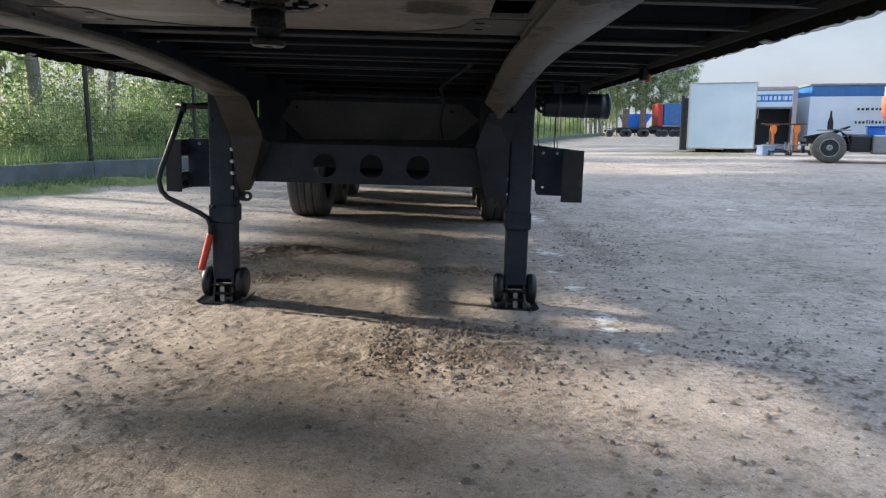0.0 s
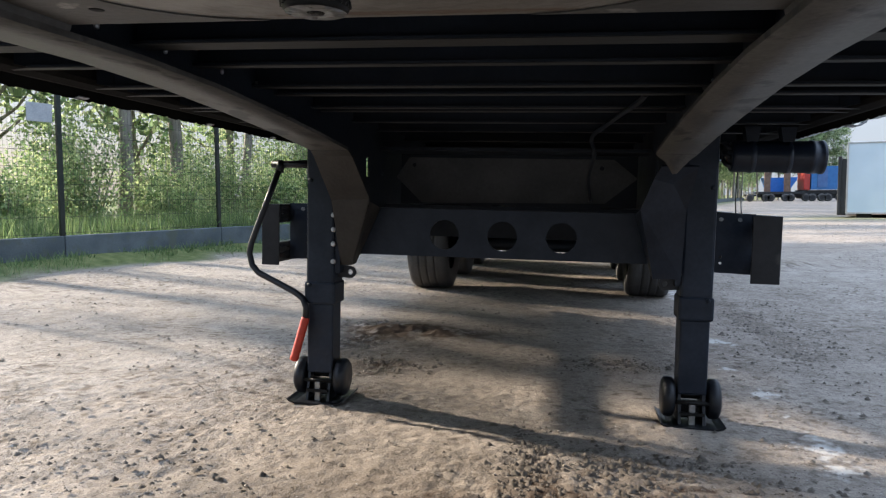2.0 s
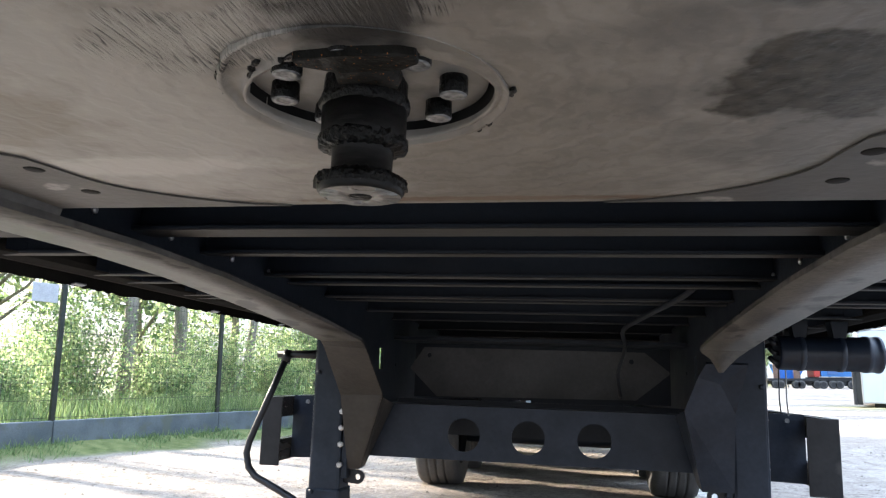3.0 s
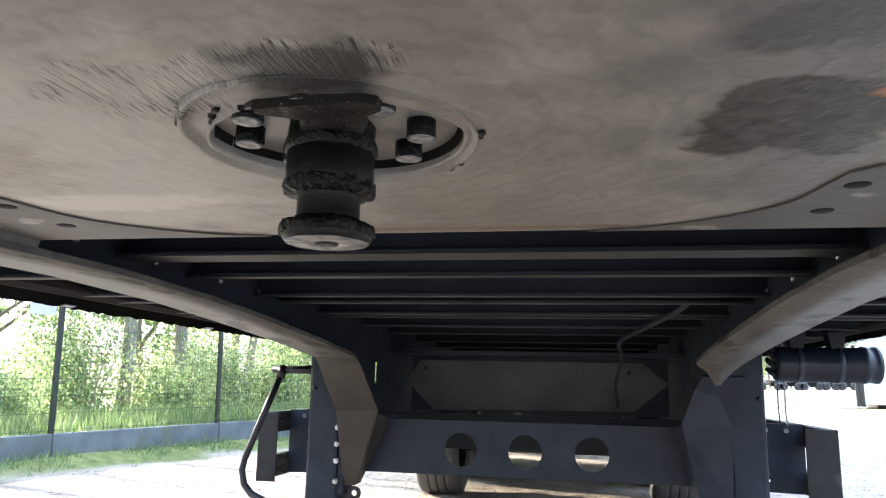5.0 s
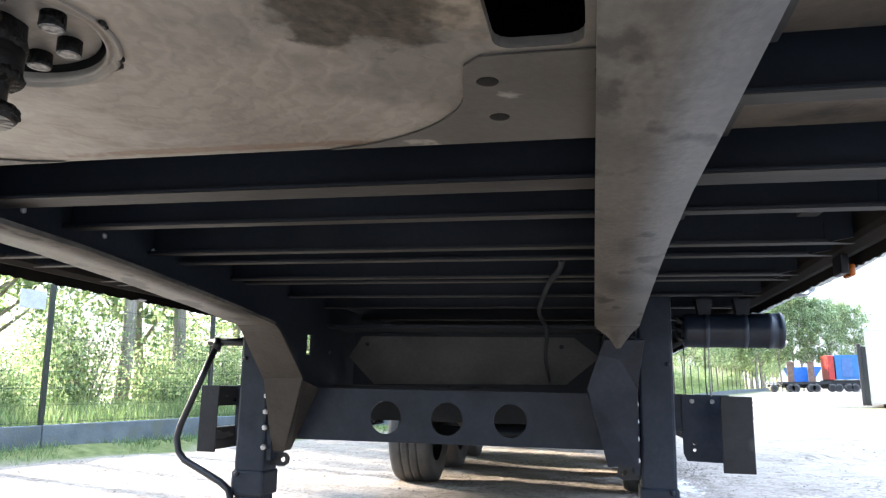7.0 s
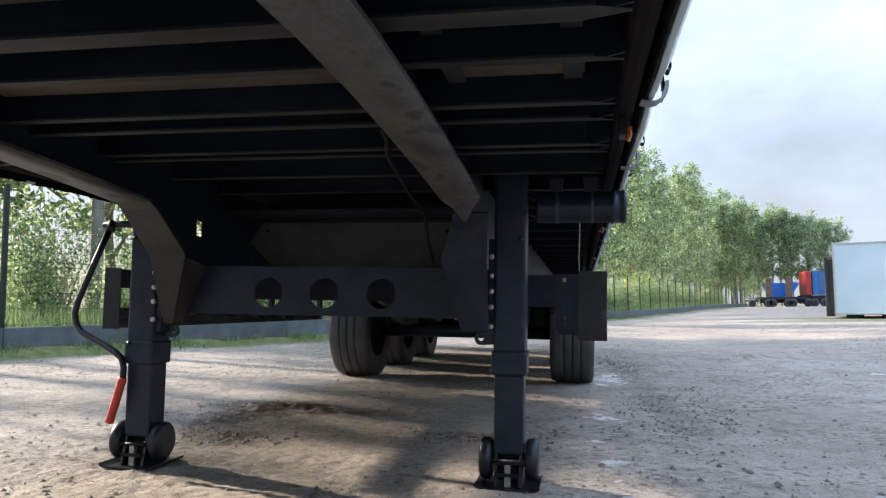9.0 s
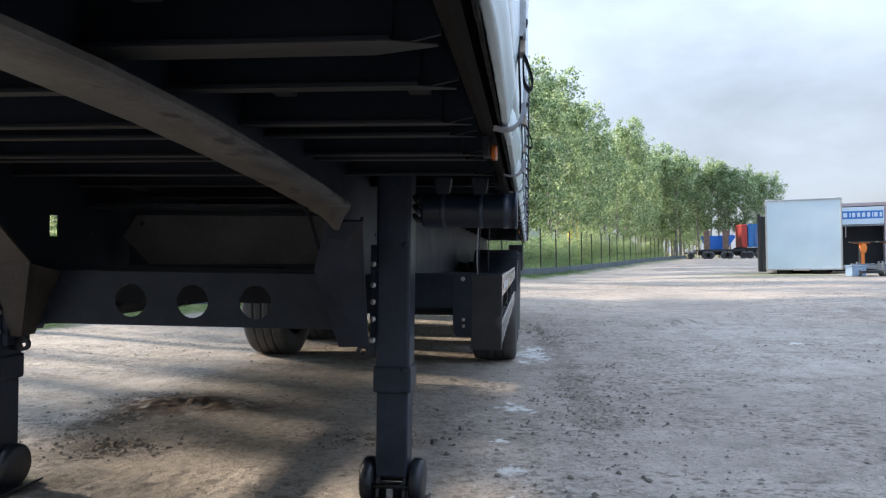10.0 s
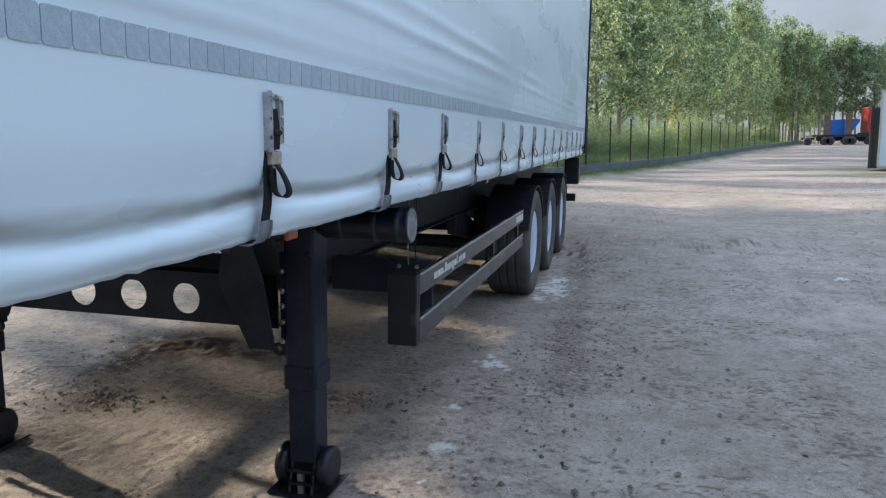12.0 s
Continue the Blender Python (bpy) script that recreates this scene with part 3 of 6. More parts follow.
# coupling plate with the slots beside the beams
def plate_material():
    m = FLANGE.copy()
    m.name = "scuffed coupling plate"
    n, l = m.node_tree.nodes, m.node_tree.links
    b = n["Principled BSDF"]
    co = n.new("ShaderNodeTexCoord")

    def tex(kind, scale, detail=6.0, src=None):
        t = n.new(kind)
        t.inputs["Scale"].default_value = scale
        t.inputs["Detail"].default_value = detail
        l.new(src or co.outputs["Object"], t.inputs["Vector"])
        return t

    def ramp(src, *stops):
        r = n.new("ShaderNodeValToRGB")
        e = r.color_ramp.elements
        e[0].position, e[0].color = stops[0][0], (*stops[0][1], 1)
        e[1].position, e[1].color = stops[-1][0], (*stops[-1][1], 1)
        for p, c in stops[1:-1]:
            e.new(p).color = (*c, 1)
        l.new(src, r.inputs["Fac"])
        return r.outputs["Color"]

    def mix(fac, a, z, mode="MIX"):
        x = n.new("ShaderNodeMix")
        x.data_type, x.blend_type = "RGBA", mode
        for key, v in (("Factor", fac), ("A", a), ("B", z)):
            if isinstance(v, float):
                x.inputs[key].default_value = v
            elif isinstance(v, tuple):
                x.inputs[key].default_value = (*v, 1)
            else:
                l.new(v, x.inputs[key])
        return x.outputs["Result"]

    def spot(x, y, rx, ry, edge):
        """A stain or a patch of painted light, of its own shape, with a ragged rim."""
        mp = n.new("ShaderNodeMapping")
        mp.vector_type = "TEXTURE"
        mp.inputs["Location"].default_value, mp.inputs["Scale"].default_value = (x, y, PLATE_Z), (2 * rx, 2 * ry, 1)
        l.new(co.outputs["Object"], mp.inputs["Vector"])
        ln = n.new("ShaderNodeVectorMath")
        ln.operation = "LENGTH"
        l.new(mp.outputs["Vector"], ln.inputs[0])
        add = n.new("ShaderNodeMath")
        add.operation = "MULTIPLY_ADD"
        l.new(tex("ShaderNodeTexNoise", 14 + 0.5 / min(rx, ry), 10).outputs["Fac"], add.inputs[0])
        add.inputs[1].default_value = 0.8
        l.new(ln.outputs["Value"], add.inputs[2])
        return ramp(add.outputs["Value"], (0.76, (1, 1, 1)), (0.76 + 0.45 * edge, (0, 0, 0)))

    c = ramp(tex("ShaderNodeTexNoise", 2.2, 8).outputs["Fac"], (0.30, (0.145, 0.131, 0.115)), (0.50, (0.230, 0.210, 0.186)), (0.75, (0.33, 0.308, 0.277)))
    c = mix(0.5, c, ramp(tex("ShaderNodeTexNoise", 11, 9).outputs["Fac"], (0.32, (0.62, 0.61, 0.60)), (0.55, (1, 1, 1)), (0.72, (1.22, 1.20, 1.18))), "MULTIPLY")
    # turning marks round the pin
    mp = n.new("ShaderNodeMapping")
    mp.vector_type = "TEXTURE"
    mp.inputs["Location"].default_value, mp.inputs["Scale"].default_value = (0.01, 0.0, PLATE_Z), (1, 1, 1)
    l.new(co.outputs["Object"], mp.inputs["Vector"])
    wv = n.new("ShaderNodeTexWave")
    wv.wave_type, wv.rings_direction = "RINGS", "SPHERICAL"
    for key, v in (("Scale", 9.0), ("Distortion", 9.0), ("Detail", 10.0), ("Detail Scale", 3.5)):
        wv.inputs[key].default_value = v
    l.new(mp.outputs["Vector"], wv.inputs["Vector"])
    c = mix(0.42, c, ramp(wv.outputs["Fac"], (0.0, (0.72, 0.71, 0.70)), (0.5, (1, 1, 1)), (1.0, (1.12, 1.11, 1.10))), "MULTIPLY")
    sm = n.new("ShaderNodeMapping")
    sm.inputs["Rotation"].default_value, sm.inputs["Scale"].default_value = (0, 0, 0.45), (230, 26, 1)
    l.new(co.outputs["Object"], sm.inputs["Vector"])
    scr = tex("ShaderNodeTexNoise", 1.0, 6, sm.outputs["Vector"])
    scr.inputs["Distortion"].default_value = 1.2
    blot = tex("ShaderNodeTexNoise", 55, 6)
    scrape = mix(1.0, spot(-0.115, -0.105, 0.085, 0.055, 0.3), spot(0.015, -0.138, 0.085, 0.035, 0.3), "ADD")
    c = mix(scrape, c, ramp(scr.outputs["Fac"], (0.415, (0.010, 0.009, 0.009)), (0.44, (0.20, 0.184, 0.163)), (0.72, (0.30, 0.28, 0.25))))
    c = mix(spot(0.025, -0.125, 0.060, 0.045, 0.6), c, (0.042, 0.039, 0.036))
    c = mix(spot(0.40, -0.17, 0.08, 0.05, 0.6), c, (0.09, 0.086, 0.082))
    # left side painted paler, for the sunlight that comes from there
    c = mix(spot(-0.36, 0.06, 0.36, 0.30, 0.9), c, mix(0.65, c, (0.36, 0.34, 0.31)))
    c = mix(spot(0.52, -0.08, 0.30, 0.42, 0.9), c, mix(0.55, c, (0.075, 0.073, 0.070)))
    c = mix(spot(0.382, 0.018, 0.116, 0.105, 0.20), c, mix(ramp(blot.outputs["Fac"], (0.36, (0, 0, 0)), (0.70, (1, 1, 1))), (0.020, 0.018, 0.014), (0.068, 0.060, 0.048)))
    c = mix(spot(0.330, -0.145, 0.055, 0.035, 0.8), c, (0.075, 0.074, 0.072))
    c = mix(spot(0.470, -0.03, 0.035, 0.12, 0.5), c, mix(ramp(blot.outputs["Fac"], (0.36, (0, 0, 0)), (0.64, (1, 1, 1))), (0.105, 0.092, 0.074), (0.25, 0.22, 0.175)))
    c = mix(spot(0.418, -0.041, 0.015, 0.010, 0.7), c, mix(ramp(blot.outputs["Fac"], (0.44, (0, 0, 0)), (0.56, (1, 1, 1))), (0.34, 0.12, 0.035), (0.17, 0.10, 0.055)))
    c = mix(spot(-0.36, 0.20, 0.20, 0.035, 0.5), c, (0.40, 0.38, 0.35))
    c = mix(spot(0.06, 0.375, 0.30, 0.012, 0.5), c, (0.15, 0.10, 0.07))
    c = mix(spot(-0.45, 0.0, 0.16, 0.13, 0.8), c, mix(0.6, c, (0.12, 0.09, 0.06)))
    l.new(c, b.inputs["Base Color"])
    b.inputs["Metallic"].default_value = 0.30
    bp = n.new("ShaderNodeBump")
    bp.inputs["Strength"].default_value, bp.inputs["Distance"].default_value = 0.6, 0.004
    l.new(mix(scrape, mix(0.16, (0.5, 0.5, 0.5), wv.outputs["Fac"]), scr.outputs["Fac"]), bp.inputs["Height"])
    l.new(bp.outputs["Normal"], b.inputs["Normal"])
    return m


PLATE = plate_material()
DOUBLER = surf("flaking grey plate", (0.050, 0.046, 0.041), (0.080, 0.074, 0.066), 8, 0.55, metal=0.1, bump=0.1, stain=(0.22, 0.205, 0.185), stain_at=0.66, stain_scale=9, spread=0.04)


def slot(s):
    x0, x1, y0, y1, r = 0.495, 0.586, -0.22, 0.122, 0.02
    pts = []
    for cx, cy, a in ((x1 - r, y1 - r, 0), (x0 + r, y1 - r, 90), (x0 + r, y0 + r, 180), (x1 - r, y0 + r, 270)):
        pts += [(CX + s * (cx + r * math.cos(radians(a + k * 22.5))), cy + r * math.sin(radians(a + k * 22.5))) for k in range(5)]
    return pts if s > 0 else pts[::-1]


bm = B()
holed(bm, [(CX - 0.599, FRONT), (CX + 0.599, FRONT), (CX + 0.599, 0.398), (CX - 0.599, 0.398)],
      [circle(0.003, -0.004, 0.110, 48), slot(1), slot(-1)] + [circle(s * 0.478 + CX, y, 0.013, 12) for s in (-1, 1) for y in (0.192, 0.300)], "z", PLATE_Z, PLATE_Z + 0.012)
coupling = part("coupling_plate", bm, PLATE, trailer, "scuffed grey steel coupling plate with rust and grease stains")
for s in (-1, 1):
    bm = B()
    prism(bm, [(CX + s * 0.596, 1.2516), (CX + s * 0.6015, 1.2335), (CX + s * 0.606, 1.2340), (CX + s * 0.606, 1.2516)], "y", FRONT, 0.397)
    part("weld_fillet", bm, FLANGE, coupling)
    # the doubler at the plate's rear corner, behind a curved rim
    rim = [(0.22, 0.394)] + [(0.22 + 0.225 * math.sin(a), 0.394 - 0.18 * (1 - math.cos(a)) ** 0.8) for a in np.linspace(0.25, 1.42, 20)] + [(0.450, 0.19), (0.458, 0.15), (0.478, 0.13), (0.597, 0.13), (0.597, 0.394)]
    bm = B()
    holed(bm, [(CX + s * x, y) for x, y in rim], [circle(s * 0.478 + CX, y, 0.013, 12) for y in (0.192, 0.300)], "z", PLATE_Z - 0.003, PLATE_Z - 0.0005)
    part("corner_plate", bm, DOUBLER, coupling)
    # a black disc over each hole stands for the dark inside it
    for y in (0.192, 0.300):
        bm = B()
        lathe(bm, [(0.001, -0.0038), (0.0115, -0.0038), (0.0126, -0.0030)], (s * 0.478 + CX, y, PLATE_Z), (0, 0, 1), 16)
        part("bolt_hole", bm, DECKSHADE, coupling)


def lip(bm, profile, n=150, seed=0):
    """A worn lip round the flange, standing proudest on the far side from the scraped sector."""
    rows = []
    for r, h in profile:
        row = []
        for k in range(n):
            a = 2 * math.pi * k / n
            w = 0.04 + 0.96 * (0.5 + 0.5 * math.cos(a - radians(128)))
            q = Vector((math.cos(a), math.sin(a), seed))
            bite = (0.035 + 0.004 * noise.noise(q * 9)) * max(0.0, -math.sin(a)) ** 1.1 if r < 0.1145 else 0.0
            rr = r - bite + (0.0022 * noise.noise(q * 6) + 0.0012 * noise.noise(q * 19)) * (1 if r > 0.118 else 0.15)
            if r > 0.1141:
                rr = 0.1141 + (rr - 0.1141) * min(1.0, w / 0.4)
            row.append(bm.verts.new((0.003 + rr * math.cos(a), -0.004 + rr * math.sin(a), PLATE_Z + (h * w if h < 0 else h) + (0.0007 * noise.noise(q * 11) if h > -0.001 or w > 0.3 else -0.0002))))
        rows.append(row)
    for p, q in zip(rows, rows[1:]):
        for k in range(n):
            bm.faces.new((p[k], p[(k + 1) % n], q[(k + 1) % n], q[k])).smooth = True
    return bm


bm = B()
lip(bm, [(0.1086, 0.009), (0.1086, -0.004), (0.1094, -0.0080), (0.1112, -0.0086), (0.1126, -0.0076), (0.1140, -0.0016), (0.1170, -0.0022), (0.1195, -0.0100), (0.1225, -0.0120), (0.1238, -0.0095), (0.1244, 0.0015)])
part("wear_ring", bm, PLATE, coupling, "worn raised lip round the pin's flange")
for a0, a1, r in ((104, 160, 0.1242), (160, 206, 0.1240), (38, 56, 0.1238), (2, 8, 0.1236), (206, 226, 0.0985), (230, 250, 0.0855), (252, 264, 0.0775), (296, 312, 0.0860)):
    bm = B()
    arc = [(0.003 + (r + 0.002 * noise.noise(Vector((a * 0.13, r * 100, 0)))) * math.cos(radians(a)), -0.004 + (r + 0.002 * noise.noise(Vector((a * 0.13, r * 100, 0)))) * math.sin(radians(a)), PLATE_Z - 0.0050 * (0.5 + 0.5 * math.cos(radians(a - 112)))) for a in np.arange(a0, a1 + 1, 2)]
    rod(bm, arc, [max(0.0008, 0.0040 * (0.55 + noise.noise(Vector((k * 0.7, a0, 3))))) for k in range(len(arc))], 6)
    part("grease_crust", bm, GREASE, coupling, "broken crust of black grease")
bm = B()
lathe(bm, [(0.1050, 0.010), (0.1050, 0.026), (0.1084, 0.026), (0.1084, 0.002)], (0.003, -0.004, PLATE_Z), (0, 0, 1), 150, caps=False)
part("groove", bm, DECKSHADE, coupling)

bm = B()
lathe(bm, [(0.001, 0.0085), (0.1020, 0.0085), (0.1036, 0.0095), (0.1040, 0.016)], (0.003, -0.004, PLATE_Z), (0, 0, 1), 120)
DISC = surf("worn flange", (0.17, 0.16, 0.15), (0.27, 0.255, 0.235), 14, 0.45, bump=0.1, metal=0.25, stain=(0.05, 0.045, 0.04), stain_at=0.60, stain_scale=16, spread=0.2)
king = part("kingpin", bm, DISC, trailer, "greasy steel kingpin on a bolted round flange")
for name, prof, mat, rg in (
        ("pin_collar", [(0.036, 0.0085), (0.0365, -0.006), (0.0385, -0.0095), (0.0392, -0.0125), (0.0385, -0.0155), (0.0365, -0.018)], GREASE, 0.05),
        ("pin_shank", [(0.0365, -0.017), (0.0365, -0.047), (0.0345, -0.050)], PINSTEEL, 0.0),
        ("pin_neck", [(0.030, -0.049), (0.0265, -0.054), (0.0260, -0.058), (0.0260, -0.074), (0.0290, -0.0782)], PINSTEEL, 0.0),
        ("pin_head", [(0.0290, -0.0780), (0.0365, -0.0800), (0.0375, -0.083), (0.0370, -0.0895), (0.0345, -0.0925)], PINSTEEL, 0.02),
        ("grease_lip", [(0.0360, -0.0415), (0.0376, -0.0445), (0.0382, -0.0485), (0.0365, -0.0520), (0.0290, -0.0535), (0.0255, -0.0545)], GREASE, 0.09),
        ("grease_lip", [(0.0270, -0.0735), (0.0295, -0.0755), (0.0375, -0.0780), (0.0388, -0.082), (0.0382, -0.0868), (0.0360, -0.0872)], GREASE, 0.09)):
    bm = B()
    lathe(bm, prof, (0, 0, PLATE_Z), (0, 0, 1), 130 if rg > 0.05 else 60, rg, True, 200 if rg > 0.05 else 90)
    part(name, bm, mat, king, "smear of black grease" if mat is GREASE else "")
bm = B()
lathe(bm, [(0.010, -0.085), (0.0115, -0.0932), (0.0345, -0.0928)], (0, 0, PLATE_Z), (0, 0, 1), 40, 0.02)
part("pin_face", bm, surf("scuffed pin face", (0.13, 0.125, 0.12), (0.40, 0.39, 0.37), 45, 0.42, metal=0.5, bump=0.3), king, "bare scuffed steel face")
bm = B()
lathe(bm, [(0.001, -0.0944), (0.009, -0.0943), (0.0102, -0.0925)], (0, 0, PLATE_Z), (0, 0, 1), 24, 0.04)
part("grease_plug", bm, GREASE, king, "black grease filling the centre hole")
BOLTFACE = surf("bolt face", (0.12, 0.12, 0.12), (0.42, 0.41, 0.40), 160, 0.5, metal=0.4)
for k in range(8):
    a = radians(1 + 45 * k)
    at = (0.003 + 0.0745 * math.cos(a), -0.004 + 0.0745 * math.sin(a), PLATE_Z)
    bm = B()
    low = 0.004 if k > 5 else 0.0
    lathe(bm, [(0.0122, 0.0085), (0.0125, low - 0.0055), (0.0118, low - 0.007)], at, (0, 0, 1), 16)
    b1 = part("bolt", bm, GREASE, king)
    bm = B()
    lathe(bm, [(0.0045, low - 0.005), (0.005, low - 0.0073), (0.0117, low - 0.0072)], at, (0, 0, 1), 16)
    part("bolt_face", bm, BOLTFACE, b1)
LOCK = surf("greasy rusted steel", (0.006, 0.006, 0.005), (0.018, 0.016, 0.013), 30, 0.6, spec=0.2, bump=0.5, stain=(0.45, 0.16, 0.03), stain_at=0.655, stain_scale=420, spread=0.05)
bm = B()
prism(bm, [(-0.034, -0.085), (0.010, -0.089), (0.050, -0.086), (0.062, -0.080), (0.062, -0.068), (0.046, -0.058), (-0.006, -0.058), (-0.016, -0.068), (-0.034, -0.074)], "z", PLATE_Z - 0.0085, PLATE_Z + 0.0084)
bmesh.ops.bevel(bm, geom=bm.edges[:], offset=0.0015, segments=1, affect="EDGES")
lock = part("lock_block", bm, LOCK, king, "rusty lock block against the pin")
bm = B()
lathe(bm, [(0.025, 0.0085), (0.028, 0.002), (0.025, -0.007), (0.010, -0.008)], (0.012, -0.034, PLATE_Z), (0, 0, 1), 28, 0.05)
part("lock_hub", bm, LOCK, lock)


# deck, side rails, cross members
BATTEN = surf("grey batten", (0.016, 0.018, 0.021), (0.032, 0.035, 0.040), 9, 0.6, bump=0.1)
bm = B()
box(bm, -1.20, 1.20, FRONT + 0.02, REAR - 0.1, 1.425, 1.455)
part("deck_floor", bm, DECKSHADE, trailer, "dark underside of the loading floor")
for y0, y1 in ((-0.36, -0.04), (0.03, 0.32), (0.42, 0.655), (0.74, 0.915), (0.975, 1.26)):
    for x0, x1 in ((0.80, 1.12), (-1.12, -0.80)):
        bm = B()
        box(bm, x0, x1, y0, y1, 1.345, 1.353)
        part("floor_patch", bm, FLOORPLY, trailer)
    bm = B()
    box(bm, -0.60, 0.60, y0, y1, 1.345, 1.353)
    if y0 > 0.4:
        part("floor_patch", bm, FLOORPLY, trailer)
    else:
        bm.free()
CROSS = [-1.25, -0.80, -0.40, 0.0, 0.36, 0.695, 0.958, 1.305, 1.468, 1.80, 1.90, 2.30, 2.72, 3.3, 3.9, 4.5, 5.1, 5.7, 6.3, 6.9, 7.5, 8.1, 8.7, 9.3, 9.9, 10.5, 11.1, 11.7]
for y in CROSS:
    bm = B()
    web = [(y - 0.004, 1.425), (y - 0.004, 1.281), (y - 0.032, 1.281), (y - 0.032, 1.274), (y + 0.004, 1.274), (y + 0.004, 1.425)]
    prism(bm, web, "x", -1.135, 1.135)
    bmesh.ops.bevel(bm, geom=bm.edges[:], offset=0.0015, segments=1, affect="EDGES")
    cm = part("crossmember", bm, [CHASSIS], trailer)
    bm = B()
    prism(bm, [(-1.10, y + (0.0395 if y == 0.695 else 0.0035)), (-1.20, y + 0.0035), (-1.20, y - 0.006), (-1.13, y - 0.0315), (1.13, y - 0.0315), (1.20, y - 0.006), (1.20, y + 0.0035), (1.10, y + (0.0395 if y == 0.695 else 0.0035))], "z", 1.2715, 1.2735)
    part("flange_face", bm, XFACE, cm)
for s in (-1, 1):
    bm = B()
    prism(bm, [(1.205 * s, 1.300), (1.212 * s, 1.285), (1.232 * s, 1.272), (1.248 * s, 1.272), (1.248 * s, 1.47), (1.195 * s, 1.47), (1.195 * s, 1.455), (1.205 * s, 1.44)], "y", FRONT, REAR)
    part("side_rail", bm, DECKSHADE, trailer)
    for y in CROSS[:13]:
        bm = B()
        prism(bm, [(s * 1.203, 1.42), (s * 1.203, 1.29), (s * 1.13, 1.275), (s * 1.10, 1.275), (s * 1.10, 1.42)], "y", y + 0.005, y + 0.012)
        part("gusset", bm, CHASSIS, trailer)
    for y0, y1 in ((-0.36, -0.04), (0.03, 0.32), (0.395, 0.658), (0.740, 0.920), (0.965, 1.268)):
        for x in (0.785, 1.09):
            bm = B()
            box(bm, s * x - 0.024, s * x + 0.024, y0, y1, 1.332, 1.3445, 0.003)
            part("floor_batten", bm, BATTEN, trailer)
bm = B()
box(bm, -1.27, 1.27, FRONT - 0.03, FRONT, 1.27, 3.95, 0.01)
part("front_wall", bm, WHITEBOX, trailer)
bm = B()
box(bm, -1.27, 1.27, FRONT, REAR, 3.90, 3.96, 0.01)
part("roof", bm, CURTAIN, trailer)
bm = B()
box(bm, -1.27, 1.27, REAR, REAR + 0.04, 1.27, 3.95, 0.01)
part("rear_doors", bm, WHITEBOX, trailer)

# main beams: web, bottom flange, knee down to the legs
PROFILE = [(FRONT, 1.234), (0.30, 1.237), (0.62, 1.240), (0.95, 1.231), (1.28, 1.211), (1.70, 1.180), (2.04, 1.148)]
for s in (-1, 1):
    bm = B()
    outline = [(y, z + 0.006) for y, z in PROFILE] + [(2.13, 1.128), (2.20, 1.085), (2.25, 1.02), (2.285, 0.955), (2.52, 0.90), (2.9, 0.90), (2.9, 1.424), (FRONT, 1.424)]
    holed(bm, outline, [[(2.508, 1.045), (2.572, 1.045), (2.572, 1.135), (2.508, 1.135)], circle(2.80, 1.068, 0.010, 8)], "x", CX + s * 0.664 - 0.006, CX + s * 0.664 + 0.006)
    beam = part("main_beam", bm, CHASSIS, trailer, "dark painted main beam of the chassis")
    bm = B()
    strip = [mirrored([(0.600 - (0.004 if s > 0 else 0.0), y, z), (0.748 + (0.006 * max(0, y) if s < 0 else 0.0), y, z)], s) for y, z in PROFILE]
    if s > 0:
        strip += [mirrored(p, s) for p in ([(0.606, 2.062, 1.136), (0.742, 2.052, 1.140)], [(0.636, 2.085, 1.117), (0.722, 2.078, 1.122)], [(0.654, 2.112, 1.094), (0.702, 2.108, 1.097)], [(0.670, 2.135, 1.072), (0.686, 2.134, 1.073)])]
    quadplate(bm, strip, 0.012)
    for f in bm.faces:
        f.smooth = abs(f.normal.x) < 0.5
    part("bottom_flange", bm, FLANGE, beam, "dust-covered bottom flange")
    if s < 0:
        bm = B()
        quadplate(bm, [mirrored(p, s) for p in ([(0.600, 2.041, 1.148), (0.760, 2.041, 1.148)], [(0.596, 2.085, 1.124), (0.760, 2.085, 1.126)], [(0.574, 2.285, 0.947), (0.752, 2.300, 0.940)], [(0.684, 2.395, 0.642), (0.736, 2.395, 0.642)])], 0.012)
        part("knee_face", bm, KNEELIT, beam)
    for y in (0.16, 1.40):
        bm = B()
        z = np.interp(y, [p[0] for p in PROFILE], [p[1] for p in PROFILE])
        rod(bm, mirrored([(0.595, y, z - 0.0005), (0.75, y + 0.005, z - 0.0005)], s), 0.004, 6)
        part("weld_seam", bm, XFACE, beam)
    # knee: folded plates from the flange down in front of the leg panel
    bm = B()
    a, b, c, d = mirrored([(0.630, 2.14, 1.10), (0.770, 2.13, 1.10), (0.575, 2.24 if s > 0 else 2.287, 0.930), (0.748, 2.26, 0.925)], s)
    e, f, g, h = mirrored([(0.645, 2.34, 0.640), (0.748, 2.34, 0.640), (0.610, 2.20, 1.05), (0.690, 2.215, 1.03)] if s > 0 else [(0.684, 2.397, 0.640), (0.748, 2.397, 0.640), (0.610, 2.15, 1.06), (0.690, 2.10, 1.075)], s)
    i, j = mirrored([(0.575, 2.47, 0.90), (0.65 if s > 0 else 0.690, 2.47, 0.64)], s)
    va, vb, vc, vd, ve, vf, vg, vh, vi, vj = [bm.verts.new(p) for p in (a, b, c, d, e, f, g, h, i, j)]
    lower = ((vc, vd, vf, ve), (vc, ve, vj, vi))
    for q in lower[1:] if s < 0 else ((va, vh, vg), (va, vb, vh), (vh, vb, vd), (vg, vh, vc), (vh, vd, vc), *lower):
        bm.faces.new(q)
    bmesh.ops.delete(bm, geom=[v for v in bm.verts if not v.link_faces], context="VERTS")
